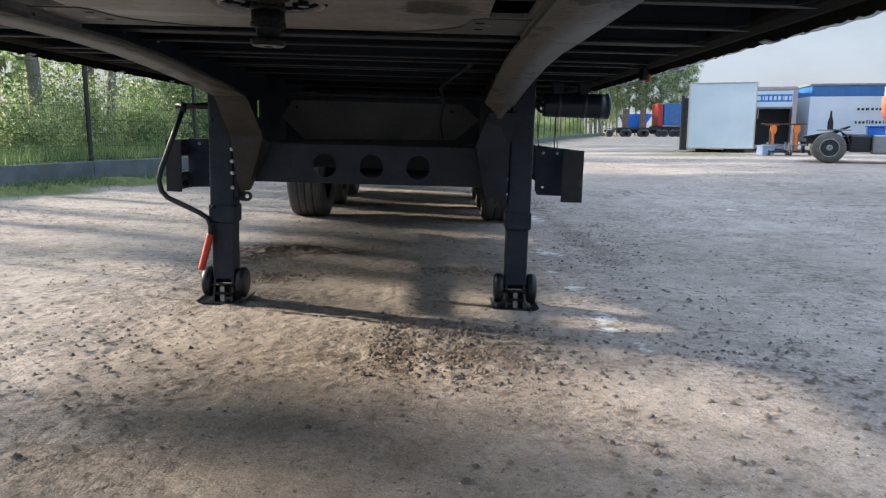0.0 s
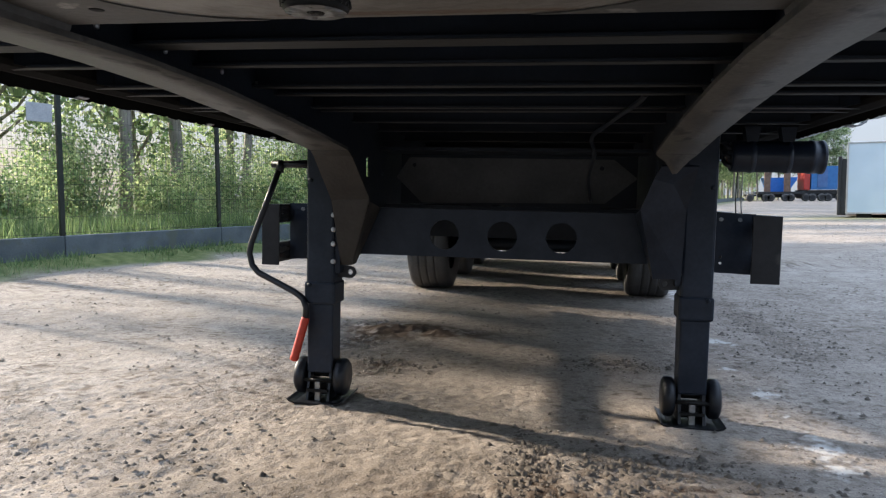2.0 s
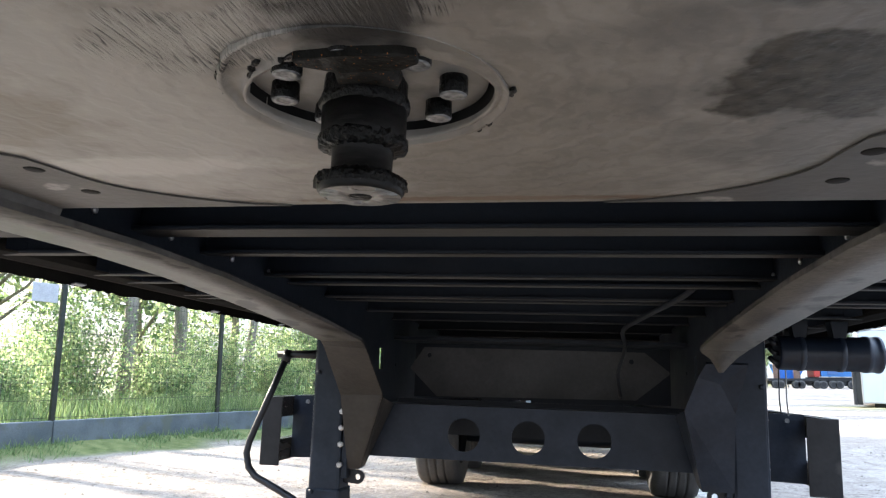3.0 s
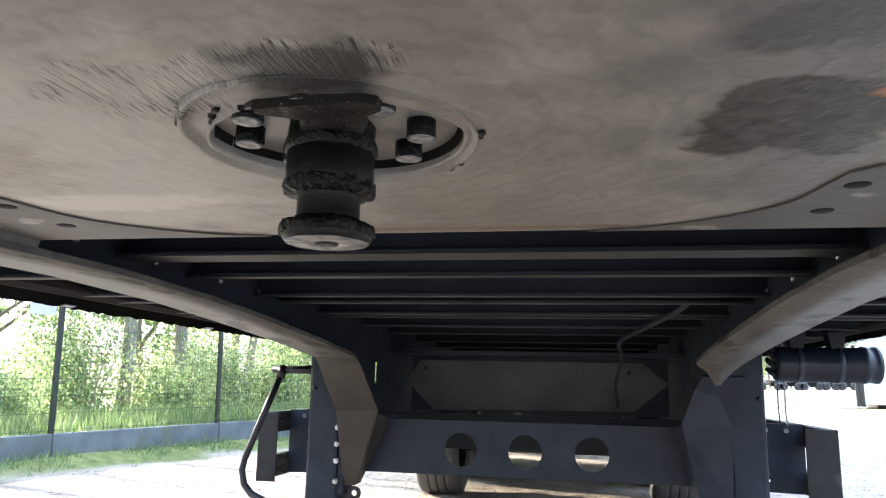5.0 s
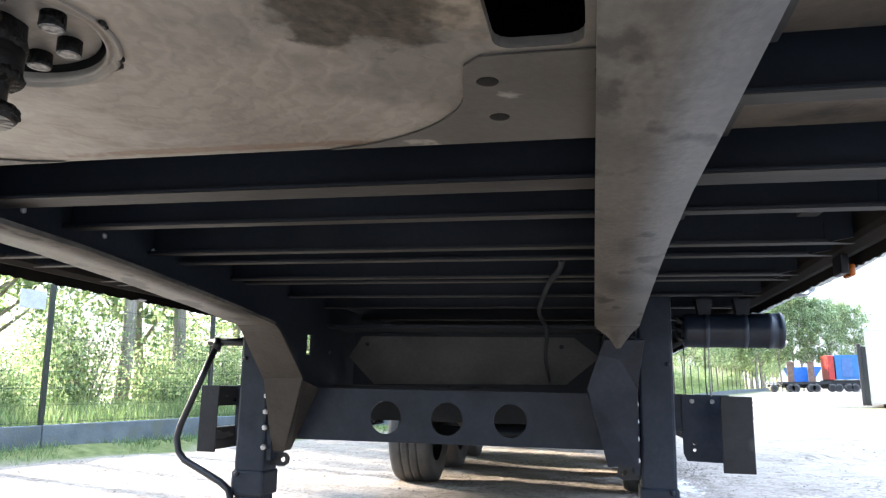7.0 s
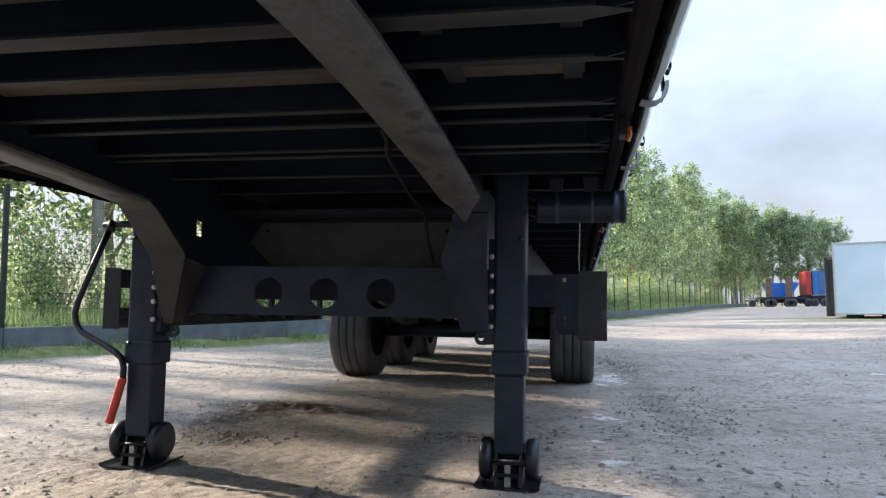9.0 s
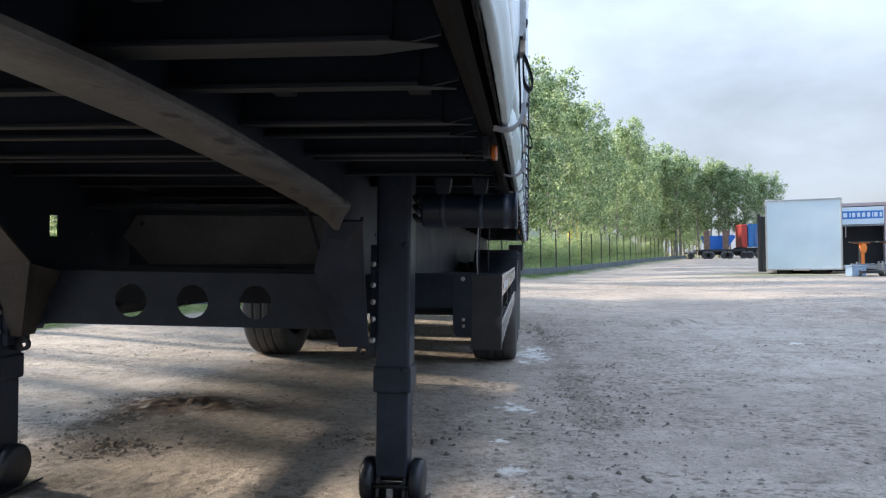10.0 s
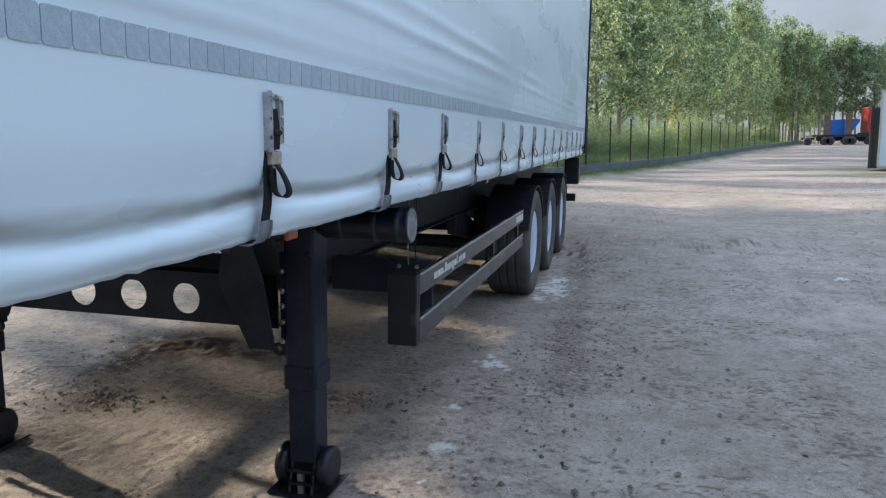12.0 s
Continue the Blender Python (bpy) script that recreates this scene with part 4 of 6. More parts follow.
    bmesh.ops.solidify(bm, geom=bm.faces[:], thickness=0.010)
    part("knee", bm, KNEELIT if s < 0 else LEGPAINT, beam, "folded knee plate above the landing leg")
    # chassis rails behind the legs
    bm = B()
    prism(bm, [(2.9, 1.30), (2.9, 0.90), (3.3, 0.86), (6.0, 0.86), (11.8, 0.86), (11.8, 1.30)], "x", CX + s * 0.664 - 0.005, CX + s * 0.664 + 0.005)
    rail = part("chassis_rail", bm, CHASSIS, trailer)
    bm = B()
    box(bm, CX + s * 0.664 - 0.06, CX + s * 0.664 + 0.06, 3.3, 11.8, 0.85, 0.86)
    part("rail_flange", bm, CHASSIS, rail)

# panel between the legs, with three round holes, and the plates behind it
bm = B()
holed(bm, [(CX - 0.69, 0.684), (CX + 0.69, 0.684), (CX + 0.69, 0.902), (CX - 0.69, 0.902)], [circle(x, 0.785, 0.0675, 28) for x in (-0.280, -0.016, 0.248)], "y", 2.475, 2.483)
panel = part("leg_panel", bm, LEGPAINT, trailer, "dark steel cross panel with three round holes")
for y1, z in ((2.57, 0.894), (2.55, 0.684)):
    bm = B()
    box(bm, CX - 0.68, CX + 0.68, 2.484, y1, z, z + 0.008)
    part("panel_lip", bm, LEGPAINT, panel)
bm = B()
box(bm, CX - 0.70, CX + 0.70, 2.880, 2.890, 0.755, 0.915)
STIFF = surf("dusty stiffener paint", (0.060, 0.061, 0.063), (0.105, 0.105, 0.106), 5, 0.5, bump=0.1, spec=0.25)
part("rear_cross_plate", bm, CHASSIS, trailer)
bm = B()
pts = [(-0.62, 0.92), (-0.62, 1.20), (0.62, 1.20), (0.62, 0.92)]
prism(bm, [(CX + x, z) for x, z in pts], "y", 3.06, 3.07)
part("rear_panel", bm, CHASSIS, trailer)
bm = B()
pts = [(-0.50, 0.925), (-0.64, 1.06), (-0.57, 1.165), (0.50, 1.165), (0.62, 1.07), (0.46, 0.94)]
holed(bm, [(CX + x, z) for x, z in pts], [circle(CX - 0.545, 1.125, 0.012, 10), circle(CX + 0.44, 1.12, 0.012, 10)], "y", 3.035, 3.045)
part("stiffener_plate", bm, STIFF, trailer, "chamfered stiffener plate behind the leg panel")
bm = B()
box(bm, CX - 0.66, CX + 0.66, 2.75, 3.06, 1.185, 1.200)
part("stiffener_flange", bm, CHASSIS, trailer)
bm = B()
rod(bm, glide([(0.50, 1.52, 1.285), (0.49, 1.64, 1.275), (0.45, 1.80, 1.258), (0.41, 2.1, 1.248), (0.365, 2.5, 1.230), (0.385, 2.7, 1.17), (0.365, 2.9, 1.06), (0.38, 2.98, 0.95)]), 0.009, 8)
part("air_hose", bm, CHASSIS, trailer, "loose black air hose under the floor")


for s in (-1, 1):
    for y in (0.55, 0.80, 1.08, 1.30):
        bm = B()
        lathe(bm, [(0.008, 0.0), (0.008, 0.004), (0.003, 0.006)], (CX + s * 0.658, y, 1.285), (-s, 0, 0), 8)
        part("stud", bm, ZINC, trailer)


# landing legs
def leg(s):
    x, y = CX + s * 0.826, 2.425 + 0.02 * (s + 1)
    bm = B()
    box(bm, x - 0.066, x + 0.066, y - 0.07, y + 0.07, 0.47, 1.30, 0.012)
    lg = part("landing_leg", bm, LEGPAINT, trailer, "square telescopic landing leg, dark blue-grey paint")
    bm = B()
    box(bm, x - 0.073, x + 0.073, y - 0.077, y + 0.077, 0.455, 0.560, 0.012)
    part("collar", bm, LEGPAINT, lg)
    bm = B()
    box(bm, x - 0.061, x + 0.061, y - 0.062, y + 0.062, 0.135, 0.46, 0.009)
    part("inner_tube", bm, LEGPAINT, lg)
    bm = B()
    prism(bm, [(-0.122, 0.012), (-0.10, 0.006), (0.10, 0.006), (0.122, 0.012), (0.133, 0.022), (0.130, 0.027), (0.118, 0.019), (0.098, 0.013), (-0.098, 0.013), (-0.118, 0.019), (-0.130, 0.027), (-0.133, 0.022)], "y", y - 0.13, y + 0.12)
    bmesh.ops.translate(bm, vec=(x, 0, 0), verts=bm.verts[:])
    foot = part("foot_plate", bm, BLACKPL, lg, "black ground plate with turned-up edges")
    for k in (-1, 1):
        bm = B()
        lathe(bm, [(0.02, -0.026), (0.072, -0.026), (0.085, -0.016), (0.087, 0.0), (0.085, 0.016), (0.072, 0.026), (0.02, 0.026)], (x + k * 0.094, y - 0.01, 0.112), (1, 0, 0), 22)
        part("rocker_wheel", bm, BLACKPL, lg)
        bm = B()
        prism(bm, [(y - 0.09, 0.014), (y + 0.10, 0.014), (y + 0.05, 0.15), (y - 0.05, 0.15)], "x", x + k * 0.05 - 0.006, x + k * 0.05 + 0.006)
        part("foot_bracket", bm, BLACKPL, lg)
    bm = B()
    rod(bm, [(x - 0.10, y - 0.075, 0.105), (x + 0.10, y - 0.075, 0.105)], 0.009, 8)
    part("tie_bar", bm, GREASE, lg)
    bm = B()
    rod(bm, [(x - 0.10, y, 0.12), (x + 0.10, y, 0.12)], 0.016, 8)
    part("axle_pin", bm, GREASE, lg)
    bm = B()
    box(bm, x - 0.05, x + 0.05, y - 0.10, y - 0.085, 0.055, 0.068)
    part("cross_tie", bm, GREASE, lg)
    bm = B()
    box(bm, x - 0.012, x + 0.012, y - 0.09, y - 0.07, 0.014, 0.10)
    part("centre_lug", bm, STEEL, lg)
    bm = B()
    box(bm, x - 0.043, x + 0.043, y - 0.045, y + 0.05, 0.030, 0.088, 0.006)
    part("foot_block", bm, GREASE, lg)
    # mounting strip, bolts and towing eye
    bm = B()
    box(bm, x - s * 0.078 - 0.012, x - s * 0.078 + 0.012, y - 0.055, y + 0.08, 0.60, 1.02, 0.002)
    part("mounting_strip", bm, LEGPAINT, lg)
    for z in (0.655, 0.735, 0.800, 0.865, 0.945):
        bm = B()
        lathe(bm, [(0.012, 0.0), (0.012, -0.012), (0.007, -0.014), (0.007, -0.02)], (x - s * (0.078 if s > 0 else 0.066), y - (0.055 if s > 0 else 0.071), z), (0, 1, 0), 6, smooth=False)
        part("bolt", bm, ZINC, lg)
    bm = B()
    cx = x - s * 0.125
    holed(bm, [(x - s * 0.06, 0.626), (x - s * 0.06, 0.580)] + ([(cx - s * 0.028 * math.sin(a), 0.603 - 0.028 * math.cos(a)) for a in np.linspace(0, math.pi, 9)]), [circle(cx, 0.603, 0.012, 12)], "y", y - 0.01, y + 0.002)
    part("towing_eye", bm, BLACKPL, lg)
    bm = B()
    lathe(bm, [(0.010, 0.0), (0.010, -0.008), (0.004, -0.010)], (x + s * 0.045, y - 0.077, 0.545), (0, 1, 0), 8)
    part("bolt", bm, LEGPAINT, lg)
    bm = B()
    lathe(bm, [(0.010, 0.0), (0.010, -0.008), (0.004, -0.010)], (x + s * 0.045, y - 0.070, 1.02), (0, 1, 0), 8)
    part("bolt", bm, LEGPAINT, lg)
    return lg


legs = [leg(-1), leg(1)]
bm = B()
rod(bm, [(-0.91, 2.44, 1.085), (-1.02, 2.44, 1.082), (-1.13, 2.44, 1.080)], [0.022, 0.017, 0.017], 10)
crank = part("crank", bm, BLACKPL, trailer, "folded crank with a red grip on the leg")
bm = B()
box(bm, -0.93, -0.915, 2.36, 2.52, 1.00, 1.20, 0.004)
part("gear_cover", bm, BLACKPL, crank)
bm = B()
rod(bm, [(-1.085, 2.44, 1.095), (-1.090, 2.425, 1.045)], 0.021, 8)
part("joint", bm, BLACKPL, crank)
bm = B()
ctrl = [(-1.09, 2.42, 1.05), (-1.15, 2.40, 0.88), (-1.208, 2.385, 0.715), (-1.216, 2.38, 0.665), (-1.200, 2.375, 0.610), (-1.165, 2.37, 0.575), (-1.07, 2.36, 0.535), (-0.98, 2.345, 0.497), (-0.935, 2.335, 0.470), (-0.918, 2.33, 0.43), (-0.920, 2.33, 0.38)]
rod(bm, ctrl, 0.0145, 10)
part("crank_bar", bm, BLACKPL, crank)
bm = B()
lathe(bm, [(0.014, 0), (0.019, 0.004)] + [(0.0185 + 0.0012 * (k % 2), 0.01 + 0.0137 * k) for k in range(14)] + [(0.019, 0.205), (0.012, 0.21)], (-0.919, 2.33, 0.385), (-0.27, -0.02, -1), 12)
part("grip", bm, REDPL, crank, "red plastic grip")
bm = B()
box(bm, -0.948, -0.936, 2.42, 2.47, 1.09, 1.17, 0.003)
part("reflector", bm, REDPL, crank)
crank.location = (0.032, 0, 0.012)

# lateral tube with end caps
bm = B()
lathe(bm, [(0.060, 0.0), (0.065, 0.01), (0.065, 0.300), (0.0685, 0.303), (0.0685, 0.318), (0.0665, 0.320), (0.0665, 0.344), (0.0690, 0.346), (0.0690, 0.358), (0.0665, 0.360), (0.0640, 0.356)], (0.930, 2.415, 1.152), (1, 0, 0), 28)
tube = part("storage_tube", bm, TUBEPL, trailer, "black plastic storage tube with screw cap")
bm = B()
lathe(bm, [(0.001, 0.0), (0.020, 0.0), (0.022, -0.002), (0.056, -0.002), (0.062, 0.0005), (0.0645, -0.003)], (1.2895, 2.415, 1.152), (1, 0, 0), 24)
part("cap", bm, surf("grey cap", (0.10, 0.11, 0.12), (0.28, 0.29, 0.30), 24, 0.4, bump=0.2, stain=(0.05, 0.05, 0.055), stain_at=0.58, stain_scale=30), tube, "grey end cap")
for x in (1.0, 1.14):
    bm = B()
    lathe(bm, [(0.0645, 0.0), (0.0675, 0.002), (0.0675, 0.020), (0.0645, 0.022)], (x, 2.415, 1.152), (1, 0, 0), 24)
    part("clamp", bm, TUBEPL, tube)
    bm = B()
    prism(bm, [(x - 0.022, 1.272), (x - 0.012, 1.205), (x + 0.030, 1.205), (x + 0.040, 1.272)], "y", 2.385, 2.445)
    part("hanger", bm, CHASSIS, tube)
for z in (1.115, 1.150, 1.185):
    bm = B()
    rod(bm, glide([(0.900, 2.40, z + 0.02), (0.915, 2.39, z), (0.935, 2.40, z)], 3), 0.010, 8)
    part("hose_end", bm, BLACKPL, tube)


# side guards with their end carriers
def guard(s):
    x1, inner, yb = 1.222, 1.098 if s > 0 else 1.130, 3.05 if s > 0 else 2.99
    bm = B()
    box(bm, min(s * x1, s * inner), max(s * x1, s * inner), 2.682, 2.690, 0.594, 0.902, 0.002)
    g = part("side_guard", bm, GUARD, trailer, "dark two-rail side guard with a blanked end")
    bm = B()
    box(bm, s * x1 - 0.003, s * x1 + 0.003, 2.691, 2.745, 0.594, 0.902)
    part("end_return", bm, GUARD, g)
    for z0, z1 in ((0.803, 0.899), (0.595, 0.698)):
        bm = B()
        prism(bm, [(s * 1.197, z0), (s * 1.219, z0), (s * 1.2225, z0 + 0.006), (s * 1.2225, z1 - 0.006), (s * 1.219, z1), (s * 1.197, z1)], "y", 2.75, 5.78)
        r = part("rail", bm, RAILSATIN, g, "satin dark rail with a pale sheen")
        # added bright strip in place of the sky's highlight along the top edge
        bm = B()
        box(bm, s * 1.2205 - 0.0018, s * 1.2205 + 0.0024, 2.76, 5.78, z1 - 0.009, z1 + 0.003)
        part("rail_edge", bm, ALU, r, "bright strip standing for skylight on the rail's top edge")
    for y in (4.6, 5.65):
        bm = B()
        box(bm, s * 1.17, s * 1.195, y, y + 0.06, 0.61, 0.89)
        part("bracket", bm, GUARD, g)
    # the carrier: an arm out from the chassis rail and a plate that holds the rails
    bm = B()
    holed(bm, [(s * 0.985, 0.905), (s * 0.985, 0.640), (s * 1.000, 0.606), (s * 1.195, 0.600), (s * 1.195, 0.905)], [circle(s * 1.035, z, 0.008, 8) for z in (0.655, 0.685)], "y", yb, yb + 0.008)
    cr = part("carrier", bm, LEGPAINT, g)
    bm = B()
    prism(bm, [(yb + 0.009, 0.900), (yb + 0.009, 0.745), (yb + 0.016, 0.738), (yb + 0.085, 0.738), (yb + 0.085, 0.746), (yb + 0.020, 0.746), (yb + 0.017, 0.750), (yb + 0.017, 0.892), (yb + 0.085, 0.892), (yb + 0.085, 0.900)], "x", min(s * 0.68, s * 1.17), max(s * 0.68, s * 1.17))
    part("carrier_arm", bm, LEGPAINT, cr)
    for x, z in ((1.03, 0.875), (1.12, 0.875)):
        bm = B()
        lathe(bm, [(0.011, 0.0), (0.011, -0.008)], (s * x, yb, z), (0, 1, 0), 6, smooth=False)
        part("bolt", bm, STEEL, g)
    if s > 0:
        bm = B()
        y = 2.98
        for w, rise, fall in ((0.05, 0, 0), (0.05, 0, 0), (0.05, 0, 0), (0.016, -0.022, 0), (0.04, 0.014, 0), (0.04, 0, 0), (0.04, 0, 0), (0.04, 0, 0.014), (0.04, 0, 0), (0.016, 0.014, 0), (0.016, -0.022, 0), (0.035, 0, 0), (0.04, 0, 0), (0.06, 0, 0)):
            box(bm, 1.2230, 1.2245, y, y + w, 0.834 - fall, 0.864 + rise)
            y += w + 0.008
        part("lettering", bm, WHITEINK, g, "faded white lettering")
        bm = B()
        box(bm, 1.2230, 1.2245, 5.40, 5.74, 0.826, 0.876)
        part("sticker", bm, WHITEINK, g)
    return g


guards = [guard(-1), guard(1)]
guards[0].location = (-0.035, 0, 0)
for y in (2.96, 3.08, 3.9):
    bm = B()
    rod(bm, [(1.10, y, 1.28), (1.105, y + 0.01, 1.12), (1.10, y, 0.97), (1.105, y, 0.90)], 0.003, 6)
    part("cord", bm, surf("grey cord", (0.25, 0.25, 0.25), (0.4, 0.4, 0.4), 30, 0.8) if y == 2.96 else BLACKPL, trailer)


# wheels
def wheel(s, y):
    R, x = 0.500, s * 1.060 - 0.028
    bm = B()
    w, prof = 0.19, []
    for k in range(-6, 7):
        prof.append((R - 0.004 * abs(k / 6) ** 2 - (0.008 if k % 3 == 0 and abs(k) < 6 else 0), 0.155 * k / 6))
        if k % 3 == 0 and abs(k) < 6:
            prof[-1:] = [(R, 0.155 * k / 6 - 0.006), (R - 0.011, 0.155 * k / 6 - 0.0045), (R - 0.011, 0.155 * k / 6 + 0.0045), (R, 0.155 * k / 6 + 0.006)]
    side = [(R - 0.02, 0.178), (R - 0.06, 0.19), (R - 0.12, 0.19), (R - 0.17, 0.175), (R - 0.20, 0.165)]
    prof = [(r, -1.06 * h) for r, h in side[::-1]] + prof + [(r, 1.06 * h) for r, h in side]
    lathe(bm, prof, (x, y, R + 0.022), (1, 0, 0), 56, caps=False)
    wh = part("wheel", bm, RUBBER, trailer, "worn wide trailer tyre on a steel rim")
    bm = B()
    lathe(bm, [(0.30, 0.165), (0.292, 0.172), (0.272, 0.165), (0.262, 0.135), (0.240, 0.118), (0.20, 0.115), (0.14, 0.118), (0.135, 0.150), (0.09, 0.165), (0.0, 0.165)], (x, y, R + 0.022), (s, 0, 0), 40)
    rim = part("rim", bm, RIM, wh, "pale blue-grey steel rim")
    for k in range(10):
        a = 2 * math.pi * k / 10
        bm = B()
        lathe(bm, [(0.018, 0.110), (0.018, 0.150), (0.011, 0.160)], (x, y + 0.172 * math.cos(a), R + 0.022 + 0.172 * math.sin(a)), (s, 0, 0), 6, smooth=False)
        part("wheel_nut", bm, BLACKPL, rim)
    return wh


AXLES = (6.58, 7.89, 9.20)
for y in AXLES:
    for s in (-1, 1):
        wheel(s, y)
        bm = B()
        arc = [(s * x, y + 0.555 * math.cos(a), 0.50 + 0.555 * math.sin(a)) for x in (0.84, 1.235) for a in np.linspace(0.35, math.pi - 0.35, 15)]
        quadplate(bm, [(arc[k], arc[15 + k]) for k in range(15)], 0.008)
        part("mudguard", bm, BLACKPL, trailer)
        bm = B()
        box(bm, s * 0.64, s * 0.80, y - 0.10, y + 0.10, 0.55, 0.80, 0.03)
        part("axle_seat", bm, CHASSIS, trailer)
        bm = B()
        lathe(bm, [(0.05, 0), (0.13, 0.02), (0.14, 0.10), (0.12, 0.20), (0.06, 0.22)], (s * 0.62, y + 0.15, 0.72), (0, 0, 1), 16)
        part("air_spring", bm, RUBBER, trailer)
        bm = B()
        prism(bm, [(y - 0.75, 0.86), (y - 0.62, 0.86), (y + 0.2, 0.62), (y + 0.2, 0.54), (y - 0.1, 0.54), (y - 0.72, 0.66)], "x", s * 0.60 - 0.05, s * 0.60 + 0.05)
        part("trailing_arm", bm, CHASSIS, trailer)
    bm = B()
    rod(bm, [(-0.86, y, 0.49), (0.86, y, 0.49)], 0.065, 14)
    part("axle", bm, CHASSIS, trailer)
bm = B()
rod(bm, [(-0.45, 5.2, 0.86), (-0.45, 5.25, 0.86), (-0.45, 6.0, 0.86), (-0.45, 6.05, 0.86)], [0.10, 0.14, 0.14, 0.10], 18)
part("air_tank", bm, CHASSIS, trailer)
bm = B()
box(bm, -0.2, 0.55, 5.6, 6.1, 0.78, 1.05, 0.02)
part("brake_unit", bm, CHASSIS, trailer)
bm = B()
box(bm, 1.02, 1.25, REAR - 0.25, REAR + 0.02, 0.78, 1.20, 0.02)
part("rear_light_box", bm, BLACKPL, trailer)
bm = B()
box(bm, -1.2, 1.2, REAR - 0.15, REAR - 0.05, 0.50, 0.62, 0.01)
part("rear_bumper", bm, CHASSIS, trailer)


# curtains
STRAPS = [-1.24, -0.42, 0.43, 1.27, 2.10, 2.775, 3.49, 4.21, 4.94, 5.62, 6.35, 7.08, 7.81, 8.54, 9.27, 10.0, 10.73, 11.4]


def curtain(s):
    ys = np.arange(FRONT + 0.01, REAR - 0.06, 0.03)
    zs = np.concatenate([[-0.004, -0.003, -0.002, -0.001], np.arange(0, 0.36, 0.009), np.arange(0.36, 0.76, 0.016), np.arange(0.76, 2.62, 0.06)])
    Y, H = np.meshgrid(ys, zs)
    under = np.clip(-H / 0.004, 0, 1)
    H = np.maximum(H, 0)
    st = np.array(STRAPS)
    k = np.clip(np.searchsorted(st, Y) - 1, 0, len(st) - 2)
    u = np.clip((Y - st[k]) / (st[k + 1] - st[k]), 0, 1)
    tight = np.abs(2 * u - 1) ** 4
    belly = np.sin(np.pi * u)
    hem = 1.253 + 0.007 * belly * vnoise(Y * 1.3, Y * 0 + 3, 21) + 0.004 * vnoise(Y * 30, Y * 0, 22) - 0.004 * belly + 0.004 * (H < 0.001) * vnoise(Y * 60, Y * 0, 23)
    hem = hem + 0.004 * under
    crease = 0.100 + 0.030 * vnoise(Y * 1.6, Y * 0 + 5, 24) - 0.022 * belly
    X = 1.288 - 0.014 * under + 0.016 * step(0, 0.035, H) * (1 - step(0.05, 0.11, H)) * (0.6 + 0.4 * belly)
    X = X + 0.010 * step(crease, crease + 0.04, H) + 0.010 * step(crease, crease + 0.16, H) - 0.013 * np.exp(-((H - crease) / 0.016) ** 2)
    X = X + 0.010 * step(0.02, 0.3, H) * vnoise(Y * 0.9, H * 2.2, 25) + 0.008 * np.exp(-((H - 0.06) / 0.05) ** 2) * vnoise(Y * 5, H * 6, 26)
    X = X - 0.010 * tight * np.exp(-((H - 0.06) / 0.07) ** 2)
    X = X + 0.004 * tight * np.exp(-((H - 0.17) / 0.05) ** 2)
    for z, d, wd in ((0.455, 0.006, 0.014), (0.50, 0.004, 0.03), (0.60, 0.007, 0.016), (0.69, 0.005, 0.02), (0.95, 0.006, 0.06), (1.28, 0.005, 0.06)):
        X = X + d * np.exp(-((H - z - 0.012 * vnoise(Y * 0.7, Y * 0 + z, 28)) / wd) ** 2) * (0.7 + 1.6 * vnoise(Y * 1.1, H * 3, 27))
    X = X + 0.003 * np.exp(-((((Y + 0.21) % 0.62) - 0.31) / 0.03) ** 2) * step(0.42, 0.5, H) * (1 + 2 * vnoise(Y * 1.5, H * 5, 29))
    verts = np.stack([s * X, Y, hem + H], -1).reshape(-1, 3)
    ny, nx = Y.shape
    idx = np.arange(nx * ny).reshape(ny, nx)
    q = np.stack([idx[:-1, :-1], idx[:-1, 1:], idx[1:, 1:], idx[1:, :-1]], -1).reshape(-1, 4)
    me = sheet("curtain", verts.tolist(), q.tolist(), CURTAIN)
    ob = new("curtain", me)
    ob.parent = trailer
    tagged(ob, "white tarpaulin side curtain, creased and dirty at the hem")
    so = ob.modifiers.new("thickness", "SOLIDIFY")
    so.thickness, so.offset = 0.004, -1
    return ob


curt = {s: curtain(s) for s in (-1, 1)}
# ragged hem fringe; its black strip also stands for the curtain's shaded inside
for s in (-1, 1):
    ys = np.arange(FRONT + 0.01, REAR - 0.08, 0.012)
    lo = 1.2500 + 0.004 * vnoise(ys * 2.1, ys * 0, 33) + 0.007 * vnoise(ys * 45, ys * 0, 34)
    lo = lo - (0.010 if s < 0 else 0.0)
    rows = [(s * 1.2660, lo), (s * 1.2715, lo + 0.001), (s * 1.2715, 0 * lo + 1.33), (s * 1.2660, 0 * lo + 1.33)]
    verts = np.stack([np.stack([0 * ys + x, ys, z], -1) for x, z in rows], 1).reshape(-1, 3)
    k = np.arange(len(ys) - 1)[:, None, None] * 4 + np.array([(0, 1, 5, 4), (1, 2, 6, 5), (2, 3, 7, 6), (3, 0, 4, 7)])[None]
    ob = new("hem_fringe", sheet("hem_fringe", verts.tolist(), k.reshape(-1, 4).tolist(), DECKSHADE, False))
    ob.parent = trailer
    tagged(ob, "frayed fringe behind the curtain's hem, black for the shade inside it")


def ribbon(bm, path, width, across, thick=0.0025):
    """A flat strap along a path, as wide as given in the direction across."""
    w = Vector(across).normalized() * width / 2
    quadplate(bm, [(q - w, q + w) for q in glide(path)], thick)
    for f in bm.faces:
        f.smooth = f.calc_area() > 1e-5
    return bm


